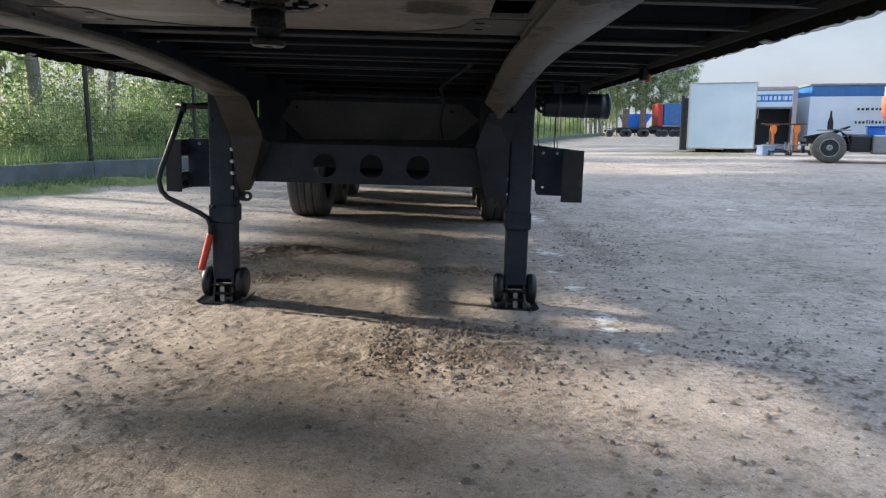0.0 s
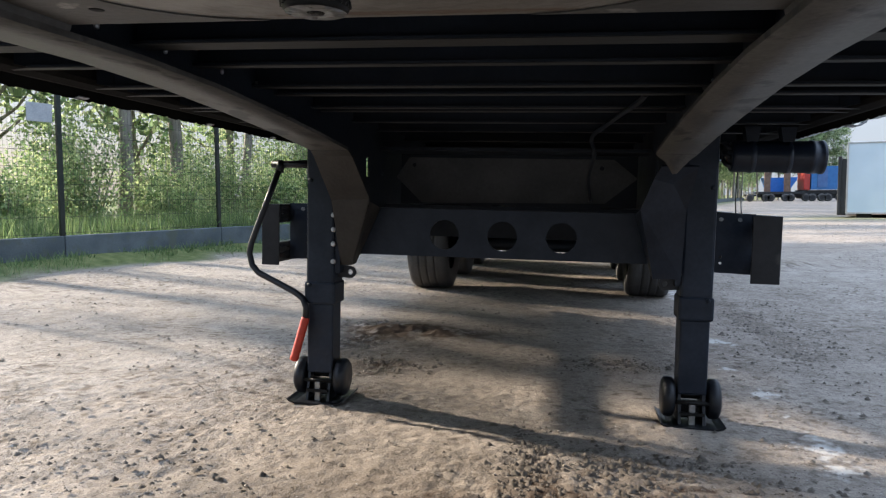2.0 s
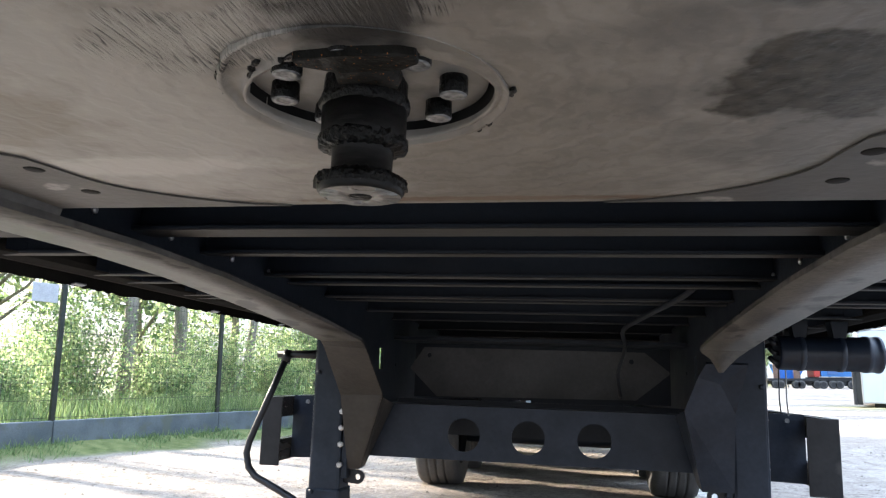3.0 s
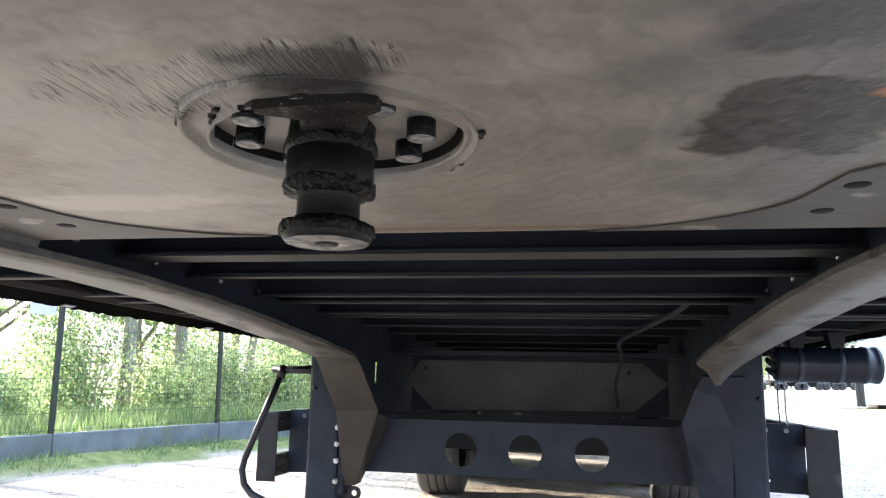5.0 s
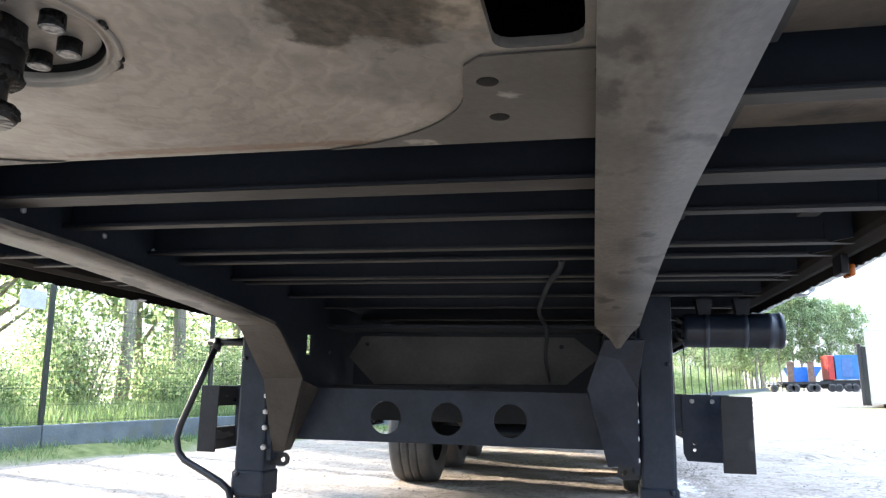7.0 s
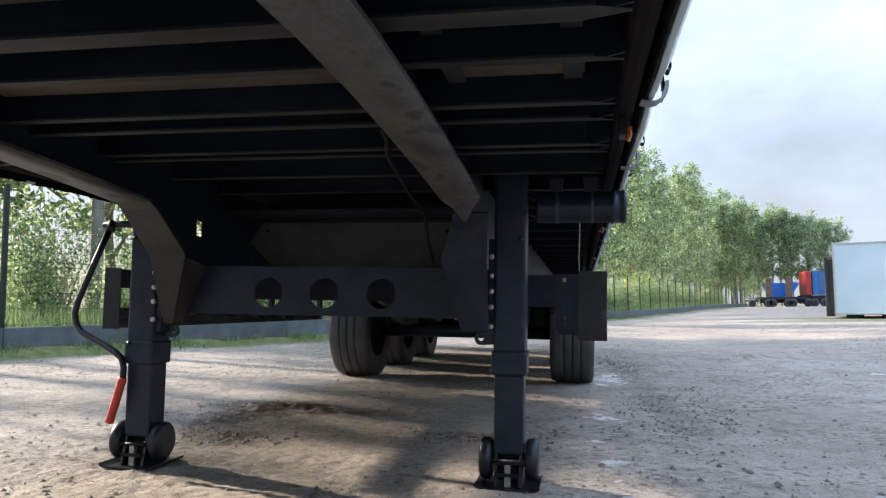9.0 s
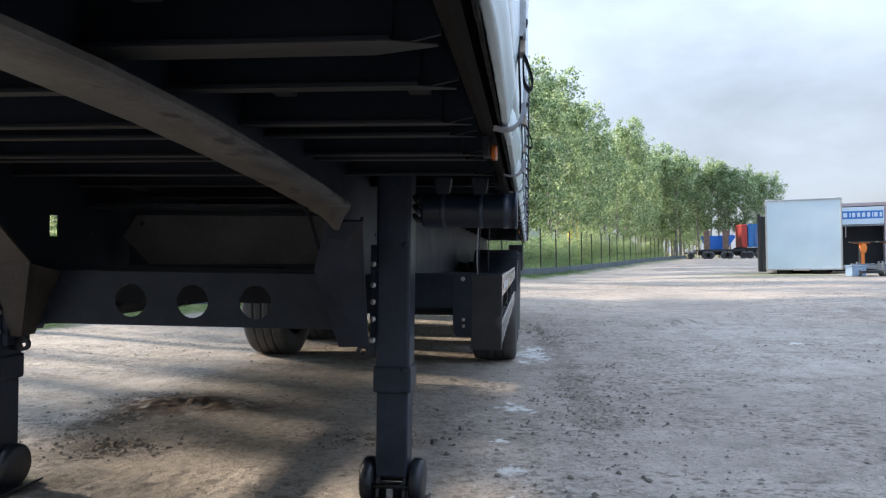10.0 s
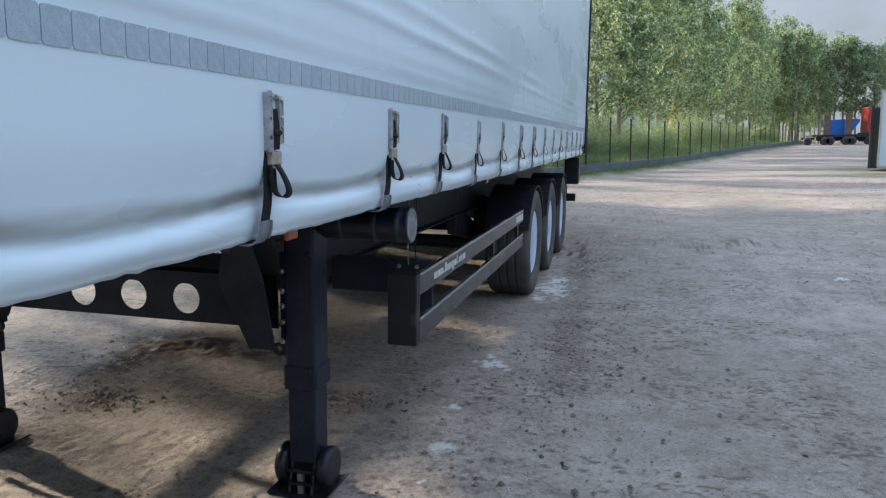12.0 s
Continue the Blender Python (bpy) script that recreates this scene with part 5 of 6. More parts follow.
GUIDE = surf("worn beige guide", (0.30, 0.25, 0.20), (0.42, 0.37, 0.31), 30, 0.6)
HOOK = surf("dull hook steel", (0.22, 0.24, 0.27), (0.34, 0.36, 0.40), 20, 0.40, metal=0.5, bump=0.1)


def fastener():
    """One curtain strap, built at the height of its buckle's foot, facing +x."""
    def zz(z):
        return 0.164 - (0.164 - z) * 0.80
    y0, up = 0.010, 0.034
    bm = B()
    rail = [(-0.036, 0.010), (-0.031, -0.004), (-0.018, -0.004), (-0.016, 0.006), (-0.016, 0.155), (-0.019, 0.164), (-0.031, 0.164), (-0.036, 0.156)]
    slots = [circle(-0.026, 0.146, 0.0042, 8), circle(-0.026, 0.120, 0.0022, 8), circle(-0.026, 0.088, 0.0055, 8), circle(-0.027, 0.036, 0.0078, 10), [(-0.027, 0.006), (-0.022, 0.006), (-0.022, 0.020), (-0.027, 0.020)]]
    holed(bm, [(y0 + y, zz(z)) for y, z in rail], [[(y0 + y, zz(z)) for y, z in h] for h in slots], "x", 0.012, 0.018)
    root = part("curtain_strap", bm, BUCKLE, None)
    for x0, x1, ya, yb, z0, z1, nm, mat in ((0.002, 0.0118, -0.036, -0.033, 0.0, 0.160, "rail_side", BUCKLE), (0.002, 0.0108, -0.032, -0.0165, 0.002, 0.158, "rail_back", BLACKPL),
                                            (0.004, 0.0175, 0.022, 0.038, 0.018, 0.152, "rail", BUCKLE), (0.0175, 0.020, 0.0355, 0.038, 0.020, 0.150, "rail_lip", BUCKLE), (0.003, 0.006, -0.0155, 0.0215, 0.112, 0.122, "bridge", BUCKLE)):
        bm = B()
        box(bm, x0, x1, y0 + ya, y0 + yb, zz(z0), zz(z1), 0.0012)
        part(nm, bm, mat, root)
    bm = B()
    rod(bm, [(0.011, y0 - 0.014, zz(0.150)), (0.011, y0 + 0.026, zz(0.147))], 0.0065, 8)
    part("roller", bm, BUCKLE, root)
    for y, z, r in ((0.031, 0.141, 0.0055), (0.031, 0.092, 0.005), (0.031, 0.066, 0.004), (0.002, 0.152, 0.004)):
        bm = B()
        lathe(bm, [(r, 0.0), (r, 0.002), (r * 0.5, 0.004)], (0.0178, y0 + y, zz(z)), (1, 0, 0), 10)
        part("rivet", bm, ZINC, root)
    bm = B()
    prism(bm, [(0.006, zz(0.114)), (0.011, zz(0.116)), (0.016, zz(0.060)), (0.022, zz(0.054)), (0.023, zz(0.047)), (0.017, zz(0.042)), (0.0155, zz(0.004)), (0.008, zz(0.002))], "y", y0 - 0.0155, y0 + 0.0215)
    part("lever", bm, WEB, root)
    bm = B()
    box(bm, 0.003, 0.018, y0 - 0.022, y0 + 0.028, -0.033 + up, -0.003 + up, 0.003)
    part("strap_guide", bm, GUIDE, root, "worn beige strap guide")
    bm = B()
    ribbon(bm, [(0.004, y0 - 0.014, 0.004 + up), (0.006, y0 - 0.022, -0.040), (0.008, -0.022, -0.085), (0.008, -0.040, -0.132)], 0.040, (0, 1, -0.12))
    part("webbing", bm, WEB, root)
    bm = B()
    loop = [(0.016, 0.004, -0.030), (0.023, 0.009, -0.046), (0.031, 0.016, -0.068), (0.037, 0.020, -0.090), (0.037, 0.020, -0.104), (0.031, 0.014, -0.113), (0.022, 0.003, -0.112), (0.015, -0.008, -0.100), (0.013, -0.014, -0.076), (0.012, -0.014, -0.040)]
    ribbon(bm, [(x, y0 + y, -0.030 + 0.92 * (z + 0.030) + up) for x, y, z in loop], 0.032, (0, 1, -0.15))
    part("strap_loop", bm, WEB, root)
    bm = B()
    rows = [(0.012, -0.120), (0.012, -0.134), (0.009, -0.150), (0.003, -0.163), (-0.006, -0.171), (-0.018, -0.175), (-0.034, -0.175), (-0.050, -0.171)]
    quadplate(bm, [((x, -0.066 - 0.15 * (-0.112 - z) * 0.5, z), (x, -0.018 - 0.15 * (-0.112 - z) * 0.5, z)) for x, z in rows], 0.004)
    hook = part("hook", bm, HOOK, root, "bent steel hook round the hem")
    for ya in (-0.068, -0.022):
        bm = B()
        quadplate(bm, [((x + 0.0045, ya, z), (x + 0.0045, ya + 0.006, z)) for x, z in rows[:4]], 0.005)
        part("hook_lip", bm, HOOK, hook)
    return root


first = fastener()
first.parent = trailer
first.matrix_basis = pose(1.300, STRAPS[0], 1.418)
tagged(first, "black webbing strap with steel buckle")
for y in STRAPS[1:]:
    copy_thing(first, pose(1.300 + 0.003 * math.sin(7 * y), y, 1.418 + 0.004 * math.sin(5 * y), 0, 0, 3 * math.sin(11 * y)))
for y in STRAPS[1:9]:
    copy_thing(first, pose(-1.300, y, 1.418, 0, 0, 180))
for y in (1.49, 4.07, 6.7, 9.7):
    bm = B()
    box(bm, 1.236, 1.252, y - 0.030, y + 0.030, 1.218, 1.252, 0.006)
    lt = part("marker_light", bm, AMBER, trailer, "amber side marker light")
    bm = B()
    box(bm, 1.215, 1.235, y - 0.035, y + 0.035, 1.224, 1.275, 0.004)
    part("holder", bm, BLACKPL, lt)
bm = B()
rod(bm, [(1.290, REAR - 0.01, 1.28), (1.290, REAR - 0.01, 3.92)], 0.035, 10)
part("corner_post", bm, ALU, trailer, "aluminium rear corner post")
bm = B()
box(bm, 1.300, 1.335, REAR - 0.10, REAR - 0.055, 1.27, 3.90, 0.006)
part("curtain_edge", bm, BLACKPL, trailer)


# ---- fence, kerb and greenery ----
PITCH = 2.62
KERB = 0.37


def top_of_kerb(x, y):
    return gz(x, y) + KERB


FANG = math.atan2(FD.y, FD.x)
kerb = thing("fence_kerb", "low grey concrete boards along the foot of the fence", "kerb", kind="structure")
posts = thing("mesh_fence", "dark green welded mesh fence on slim posts", "fence")
bmk = B()
box(bmk, 0.006, PITCH - 0.006, -0.045, 0.045, -0.20, KERB, 0.012)
kp0 = part("kerb_board", bmk, CONCRETE, kerb)
bmp = B()
box(bmp, -0.03, 0.03, -0.022, 0.022, -0.30, 1.76, 0.004)
box(bmp, -0.034, 0.034, -0.026, 0.026, 1.76, 1.775, 0.004)
for z in np.arange(0.1, 1.75, 0.2):
    box(bmp, -0.015, 0.015, 0.022, 0.045, z, z + 0.05, 0.004)
post0 = part("post", bmp, FENCE, posts)
S_LO, S_HI = -7, 34
wires = B()
for i in range(S_LO, S_HI):
    x, y = fence_at(i * PITCH)
    x2, y2 = fence_at((i + 1) * PITCH)
    z, z2 = top_of_kerb(x, y), top_of_kerb(x2, y2)
    tilt = math.degrees(math.atan2(z2 - z, PITCH))
    m = pose(x, y, z - KERB, 0, -tilt, math.degrees(FANG))
    mp_ = pose(x, y, z, random.uniform(-0.6, 0.6), random.uniform(-0.6, 0.6), math.degrees(FANG))
    if i == S_LO:
        kp0.matrix_basis, post0.matrix_basis = m, mp_
    else:
        for src, par, mm in ((kp0, kerb, m), (post0, posts, mp_)):
            o = new(src.name.split(".")[0], src.data)
            o.parent = par
            o.matrix_basis = mm
    ox, oy = FN.x * 0.03, FN.y * 0.03
    for h in np.arange(0.03, 1.77, 0.2 if i < 10 else 0.39):
        rod(wires, [(x + ox, y + oy, z + h), (x2 + ox, y2 + oy, z2 + h)], 0.0035, 4, False)
    if i < 8:
        for k in range(1, 51):
            u = k / 51
            px, py, pz = x + (x2 - x) * u + ox, y + (y2 - y) * u + oy, z + (z2 - z) * u
            rod(wires, [(px, py, pz + 0.02), (px, py, pz + 1.76)], 0.0018, 3, False)
part("wire_mesh", wires, FENCE, posts)
bm = B()
x, y = fence_at(-1.10 * PITCH, -0.04)
box(bm, -0.16, 0.16, -0.004, 0.004, 1.36, 1.58, 0.002)
part("notice_board", bm, surf("grey notice", (0.35, 0.38, 0.42), (0.45, 0.48, 0.52), 8, 0.5), posts, "small grey notice on the fence", pose(x, y, top_of_kerb(x, y), 0, 0, math.degrees(FANG)))


def leaves(rng, centres, spread, size, per, up=0.4):
    """Many small leaf faces scattered round the given centres; returns vertex and face lists."""
    c = np.repeat(np.asarray(centres, float), per, 0)
    n = len(c)
    c = c + rng.normal(0, 1, (n, 3)) * np.asarray(spread)
    a = rng.normal(0, 1, (n, 3))
    a /= np.linalg.norm(a, axis=1, keepdims=True)
    b = np.cross(a, rng.normal(0, 1, (n, 3)))
    b /= np.linalg.norm(b, axis=1, keepdims=True) + 1e-9
    s = size * rng.uniform(0.6, 1.3, (n, 1))
    v = np.stack([c - a * s, c + b * s * 0.45, c + a * s, c - b * s * 0.45], 1).reshape(-1, 3)
    f = np.arange(4 * n).reshape(n, 4)
    return v, f


def tree(seed, h, spread, clear):
    """A poplar: tapered trunk, steep limbs, a loose crown of leaves."""
    rng = np.random.default_rng(seed)
    root = thing("poplar_tree", "tall poplar with a pale bare trunk and loose green crown", "tree", group="row of poplars")
    bm = B()
    sway = rng.uniform(-0.3, 0.3, 4)
    line = [(sway[0] * (k / 8) ** 2 + 0.05 * math.sin(k * 1.7 + seed), sway[1] * (k / 8) ** 2, h * 0.93 * k / 8) for k in range(9)]
    rod(bm, [(0, 0, -0.3)] + line[0:], [0.155] + [0.125 * (1 - 0.93 * k / 8) + 0.008 for k in range(9)], 9)
    centres = []
    for k in range(int(h * 3.3)):
        z = clear + (h - clear) * (k / (h * 3.3)) ** 0.9
        u = z / (h * 0.93) * 8
        i = min(int(u), 7)
        p = Vector(line[i]).lerp(Vector(line[i + 1]), min(u - i, 1))
        a = rng.uniform(0, 2 * math.pi)
        f = (z - clear) / (h - clear)
        ln = spread * (0.62 + 0.55 * math.sin(math.pi * min(1, 0.22 + 0.72 * f))) * rng.uniform(0.5, 1.05) * (1.0 - 0.42 * f ** 4)
        rise = rng.uniform(0.5, 1.1)
        q = p + Vector((math.cos(a) * ln * 0.6, math.sin(a) * ln * 0.6, ln * rise * 0.5))
        r = p + Vector((math.cos(a) * ln, math.sin(a) * ln, ln * rise * 1.1))
        r0 = 0.05 * (1 - 0.75 * f)
        rod(bm, [p, q, r], [r0, r0 * 0.6, r0 * 0.2], 5, False)
        for w in np.linspace(0.35, 1.08, 7):
            t = p.lerp(q, w * 2) if w < 0.5 else q.lerp(r, (w - 0.5) * 2)
            centres.append(tuple(t + Vector(rng.normal(0, 0.34, 3))))
    part("trunk", bm, BARK, root)
    v, f = leaves(rng, centres, (0.165, 0.165, 0.19), 0.115, 34)
    me = sheet("crown", v.tolist(), f.tolist(), LEAF, False)
    o = new("crown", me)
    o.parent = root
    return root


def shrub(seed, w, h):
    rng = np.random.default_rng(seed)
    root = thing("shrub", "dense leafy shrub turning yellow-green behind the fence", "shrub", group="hedge of shrubs")
    bm = B()
    centres = []
    for k in range(16):
        a, r = rng.uniform(0, 2 * math.pi), w * rng.uniform(0.1, 0.9)
        top = Vector((math.cos(a) * r, math.sin(a) * r, h * rng.uniform(0.55, 1.05)))
        foot = Vector((math.cos(a) * r * 0.25, math.sin(a) * r * 0.25, -0.1))
        rod(bm, [foot, foot.lerp(top, 0.5) + Vector((0, 0, 0.15)), top], [0.022, 0.014, 0.004], 5, False)
        for u in np.linspace(0.12, 1.05, 9):
            centres.append(tuple(foot.lerp(top, u) + Vector(rng.normal(0, 0.16, 3))))
    part("branchwork", bm, BARK, root)
    v, f = leaves(rng, centres, (0.25, 0.25, 0.22), 0.040, 74)
    me = sheet("foliage", v.tolist(), f.tolist(), SHRUB, False)
    o = new("foliage", me)
    o.parent = root
    return root


rng = np.random.default_rng(11)
kinds = [tree(21, 12.6, 2.1, 3.3), tree(22, 13.4, 2.3, 4.2), tree(23, 11.2, 2.0, 2.9), tree(24, 12.8, 2.2, 3.7), tree(25, 10.5, 2.3, 2.6), tree(27, 12.2, 2.0, 1.9), tree(28, 13.0, 2.1, 2.4)]
# the poplar at -11.9 is out of view, added to shade the near yard
spots = [(1.57, 4.0, 0), (2.98, 4.1, 1), (4.98, 4.0, 2), (-1.6, 4.3, 3), (-11.9, 4.2, 4), (30.5, 4.1, 5), (34.6, 4.3, 6)]
for i in range(40):
    s = 8.4 + 3.9 * i + rng.uniform(-0.7, 0.7)
    far = 5 + i % 2 if i > 6 else i % 4
    if i not in (5, 6):
        spots.append((s, 4.0 + rng.uniform(-0.4, 0.5), far))
    if i % 2 == 0 and i > 3:
        spots.append((s + 2.0, 9.0 + rng.uniform(-0.8, 0.8), 4))
# unseen poplars, placed to shade the yard and leave a sunlit band
spots += [(-2.6, 7.0, 1), (-7.4, 5.0, 1), (-8.7, 4.4, 4), (-12.2, 8.0, 4), (-3.75, 3.8, 4), (-11.0, 4.4, 4), (-12.6, 4.0, 4), (-15.0, 4.6, 4), (-17.5, 4.0, 4)]
places = [(*fence_at(s, off), k, (0.84 + 0.34 * rng.uniform()) * (0.93 if 8 < s < 45 else 1.0)) for s, off, k in spots]
for i in range(10):
    places.append((18.0 + 1.7 * i + rng.uniform(-0.5, 0.5), 94 + 0.8 * i + rng.uniform(-2, 2), 4, 1.2 - 0.022 * i))
for n, (x, y, k, g) in enumerate(places):
    m = pose(x, y, gz(x, y), rng.uniform(-2, 2), rng.uniform(-2, 2), rng.uniform(0, 360)) @ Matrix.Diagonal((g, g, g * (0.95 + 0.1 * rng.uniform()), 1))
    if n < 7:
        kinds[k].matrix_world = m
    else:
        t2 = copy_thing(kinds[k], m)
        t2.matrix_basis = m
low = tree(26, 9.5, 2.1, 1.7)
tagged(low, "low-branched young poplar tree behind the fence", "tree")
x, y = fence_at(3.4, 5.8)
low.matrix_basis = pose(x, y, gz(x, y), 1, -2, 40)
for s, off, a in ((0.2, 6.4, 150), (6.6, 6.0, 260)):
    x, y = fence_at(s, off)
    m = pose(x, y, gz(x, y), -1, 2, a)
    t2 = copy_thing(low, m)
    t2.matrix_basis = m
bushes = [shrub(41, 0.95, 2.0), shrub(42, 1.1, 2.35), shrub(43, 0.85, 1.6)]
spots = []
for i in range(34):
    s = -12.0 + 1.55 * i + rng.uniform(-0.4, 0.4)
    spots.append((s, 3.3 + rng.uniform(-0.4, 0.6)))
    if i % 2 == 0:
        spots.append((s + 0.6, 5.4 + rng.uniform(-0.6, 0.6)))
for i in range(16):
    spots.append((42 + 3.4 * i, 3.8 + rng.uniform(-0.6, 0.8)))
for k, (s, off) in enumerate(spots):
    x, y = fence_at(s, off)
    g = (0.85 + 0.4 * rng.uniform()) * (0.8 if s < 4 else 1.0)
    m = pose(x, y, gz(x, y), 0, 0, rng.uniform(0, 360)) @ Matrix.Diagonal((g, g, g * (0.85 + 0.3 * rng.uniform()), 1))
    if k < 3:
        bushes[k].matrix_world = m
    else:
        t2 = copy_thing(bushes[k % 3], m)
        t2.matrix_basis = m


def grass():
    """Blades on the verge behind the kerb and in tufts along its foot."""
    r = np.random.default_rng(5)
    n1, n2 = 26000, 14000
    s = np.concatenate([r.uniform(-6, 22, n1), r.uniform(-8, 30, n2), r.uniform(20, 70, 9000)])
    off = np.concatenate([0.08 + 3.6 * r.uniform(0, 1, n1) ** 1.2, -0.06 - np.abs(r.normal(0, 0.26, n2)), 0.1 + 3.5 * r.uniform(0, 1, 9000)])
    h = np.concatenate([r.uniform(0.12, 0.42, n1), r.uniform(0.04, 0.13, n2), r.uniform(0.2, 0.5, 9000)])
    x, y = F0.x + FD.x * s + FN.x * off, F0.y + FD.y * s + FN.y * off
    keep = (off > 0) | (vnoise(x * 1.7, y * 1.7, 31) > -0.12)
    x, y, h, off = x[keep], y[keep], h[keep], off[keep]
    z = base(x, y) + np.where(off > 0, KERB - 0.10, bank(x, y) - 0.01)
    a = r.uniform(0, 2 * np.pi, len(x))
    w = np.where(off > 0, 0.010, 0.006) + 0.0 * x
    tip = h[:, None] * np.stack([r.normal(0, 0.35, len(x)), r.normal(0, 0.35, len(x)), np.ones(len(x))], -1)
    p = np.stack([x, y, z], -1)
    d = np.stack([np.cos(a) * w, np.sin(a) * w, 0 * a], -1)
    v = np.stack([p - d, p + d, p + tip], 1).reshape(-1, 3)
    f = np.arange(len(v)).reshape(-1, 3)
    return sheet("grass", v.tolist(), f.tolist(), GRASSM, False)


tagged(new("grass", grass()), "rough green grass on the verge along the fence", "grass", kind="stuff")
bm = B()
pts = [fence_at(s, 0.05) for s in (-22, 0, 10, 20, 30, 60, 100)]
far = [fence_at(s, 14) for s in (-22, 0, 10, 20, 30, 60, 100)]
va = [bm.verts.new((x, y, top_of_kerb(x, y) - 0.10)) for x, y in pts]
vb = [bm.verts.new((x, y, top_of_kerb(x, y) - 0.05)) for x, y in far]
for i in range(len(va) - 1):
    bm.faces.new((va[i], va[i + 1], vb[i + 1], vb[i]))
tagged(part("verge", bm, surf("verge soil", (0.06, 0.075, 0.03), (0.13, 0.14, 0.06), 4, 0.95, bump=0.5)), "grassy raised verge behind the concrete kerb", "ground", kind="structure")


# ---- things across the yard ----
BLUE = surf("blue paint", (0.02, 0.13, 0.36), (0.035, 0.18, 0.45), 3, 0.45)
SIGNBLUE = surf("sign blue", (0.02, 0.16, 0.50), (0.03, 0.20, 0.58), 3, 0.4)
SKIPBLUE = surf("bright blue skip paint", (0.01, 0.12, 0.48), (0.02, 0.17, 0.60), 3, 0.4)
RED = surf("red paint", (0.34, 0.03, 0.025), (0.46, 0.045, 0.035), 3, 0.4)
BROWN = surf("rusty ramp", (0.12, 0.075, 0.055), (0.20, 0.13, 0.10), 5, 0.8)
ORANGE = surf("orange paint", (0.75, 0.17, 0.02), (0.85, 0.25, 0.04), 5, 0.45)
GREYP = surf("grey paint", (0.20, 0.21, 0.22), (0.30, 0.31, 0.32), 4, 0.4, metal=0.2)
DARK = surf("dark interior", (0.012, 0.013, 0.015), (0.025, 0.027, 0.03), 4, 0.7)
PINKY = surf("faded frame paint", (0.38, 0.31, 0.31), (0.48, 0.41, 0.41), 4, 0.6)
YELLOW = surf("yellow tank paint", (0.60, 0.42, 0.06), (0.72, 0.52, 0.10), 2, 0.5)


def cube(name, x0, x1, y0, y1, z0, z1, mat, parent, label="", bevel=0.01):
    return part(name, box(B(), x0, x1, y0, y1, z0, z1, bevel), mat, parent, label)


def tyre(parent, x, y, z, r, axis=(0, 1, 0), w=0.28, name="wheel", hub=None, rubber=None):
    bm = B()
    lathe(bm, [(r * 0.6, -w / 2), (r * 0.93, -w / 2), (r, -w * 0.36), (r, w * 0.36), (r * 0.93, w / 2), (r * 0.6, w / 2)], (x, y, z), axis, 28, caps=False)
    t = part(name, bm, rubber or RUBBER, parent)
    bm = B()
    lathe(bm, [(r * 0.6, -w / 2), (r * 0.52, -w * 0.3), (r * 0.30, -w * 0.1), (r * 0.28, -w * 0.42), (r * 0.12, -w * 0.5), (0, -w * 0.5)], (x, y, z), axis, 22)
    part("rim", bm, hub or GREYP, t)
    return t


def box_body():
    g = gz(11.4, 28)
    o = thing("refrigerated_container", "white refrigerated box body standing on short skids", "container", pose(11.45, 28.0, g, 0, 0, -20))
    cube("body", -1.19, 1.34, 0.0, 6.0, 0.16, 2.80, WHITEBOX, o, "smooth white panelled box", 0.02)
    for x in (-1.175, 1.325):
        cube("corner_trim", x - 0.03, x + 0.03, -0.025, 0.0, 0.16, 2.80, ALU, o)
    cube("top_trim", -1.14, 1.29, -0.022, 0.0, 2.74, 2.80, ALU, o)
    cube("sill", -1.14, 1.29, -0.022, 0.0, 0.16, 0.22, ALU, o)
    for x in (-0.6, 0.55):
        cube("skid", x - 0.25, x + 0.25, 0.2, 6.0, 0.0, 0.155, DARK, o)
    cube("side_door", -1.49, -1.37, 0.05, 1.2, 0.10, 2.30, DARK, o, "dark open side door", 0.02)
    cube("door_post", -1.37, -1.195, 0.1, 0.2, 0.10, 2.2, DARK, o)
    return o


box_body()


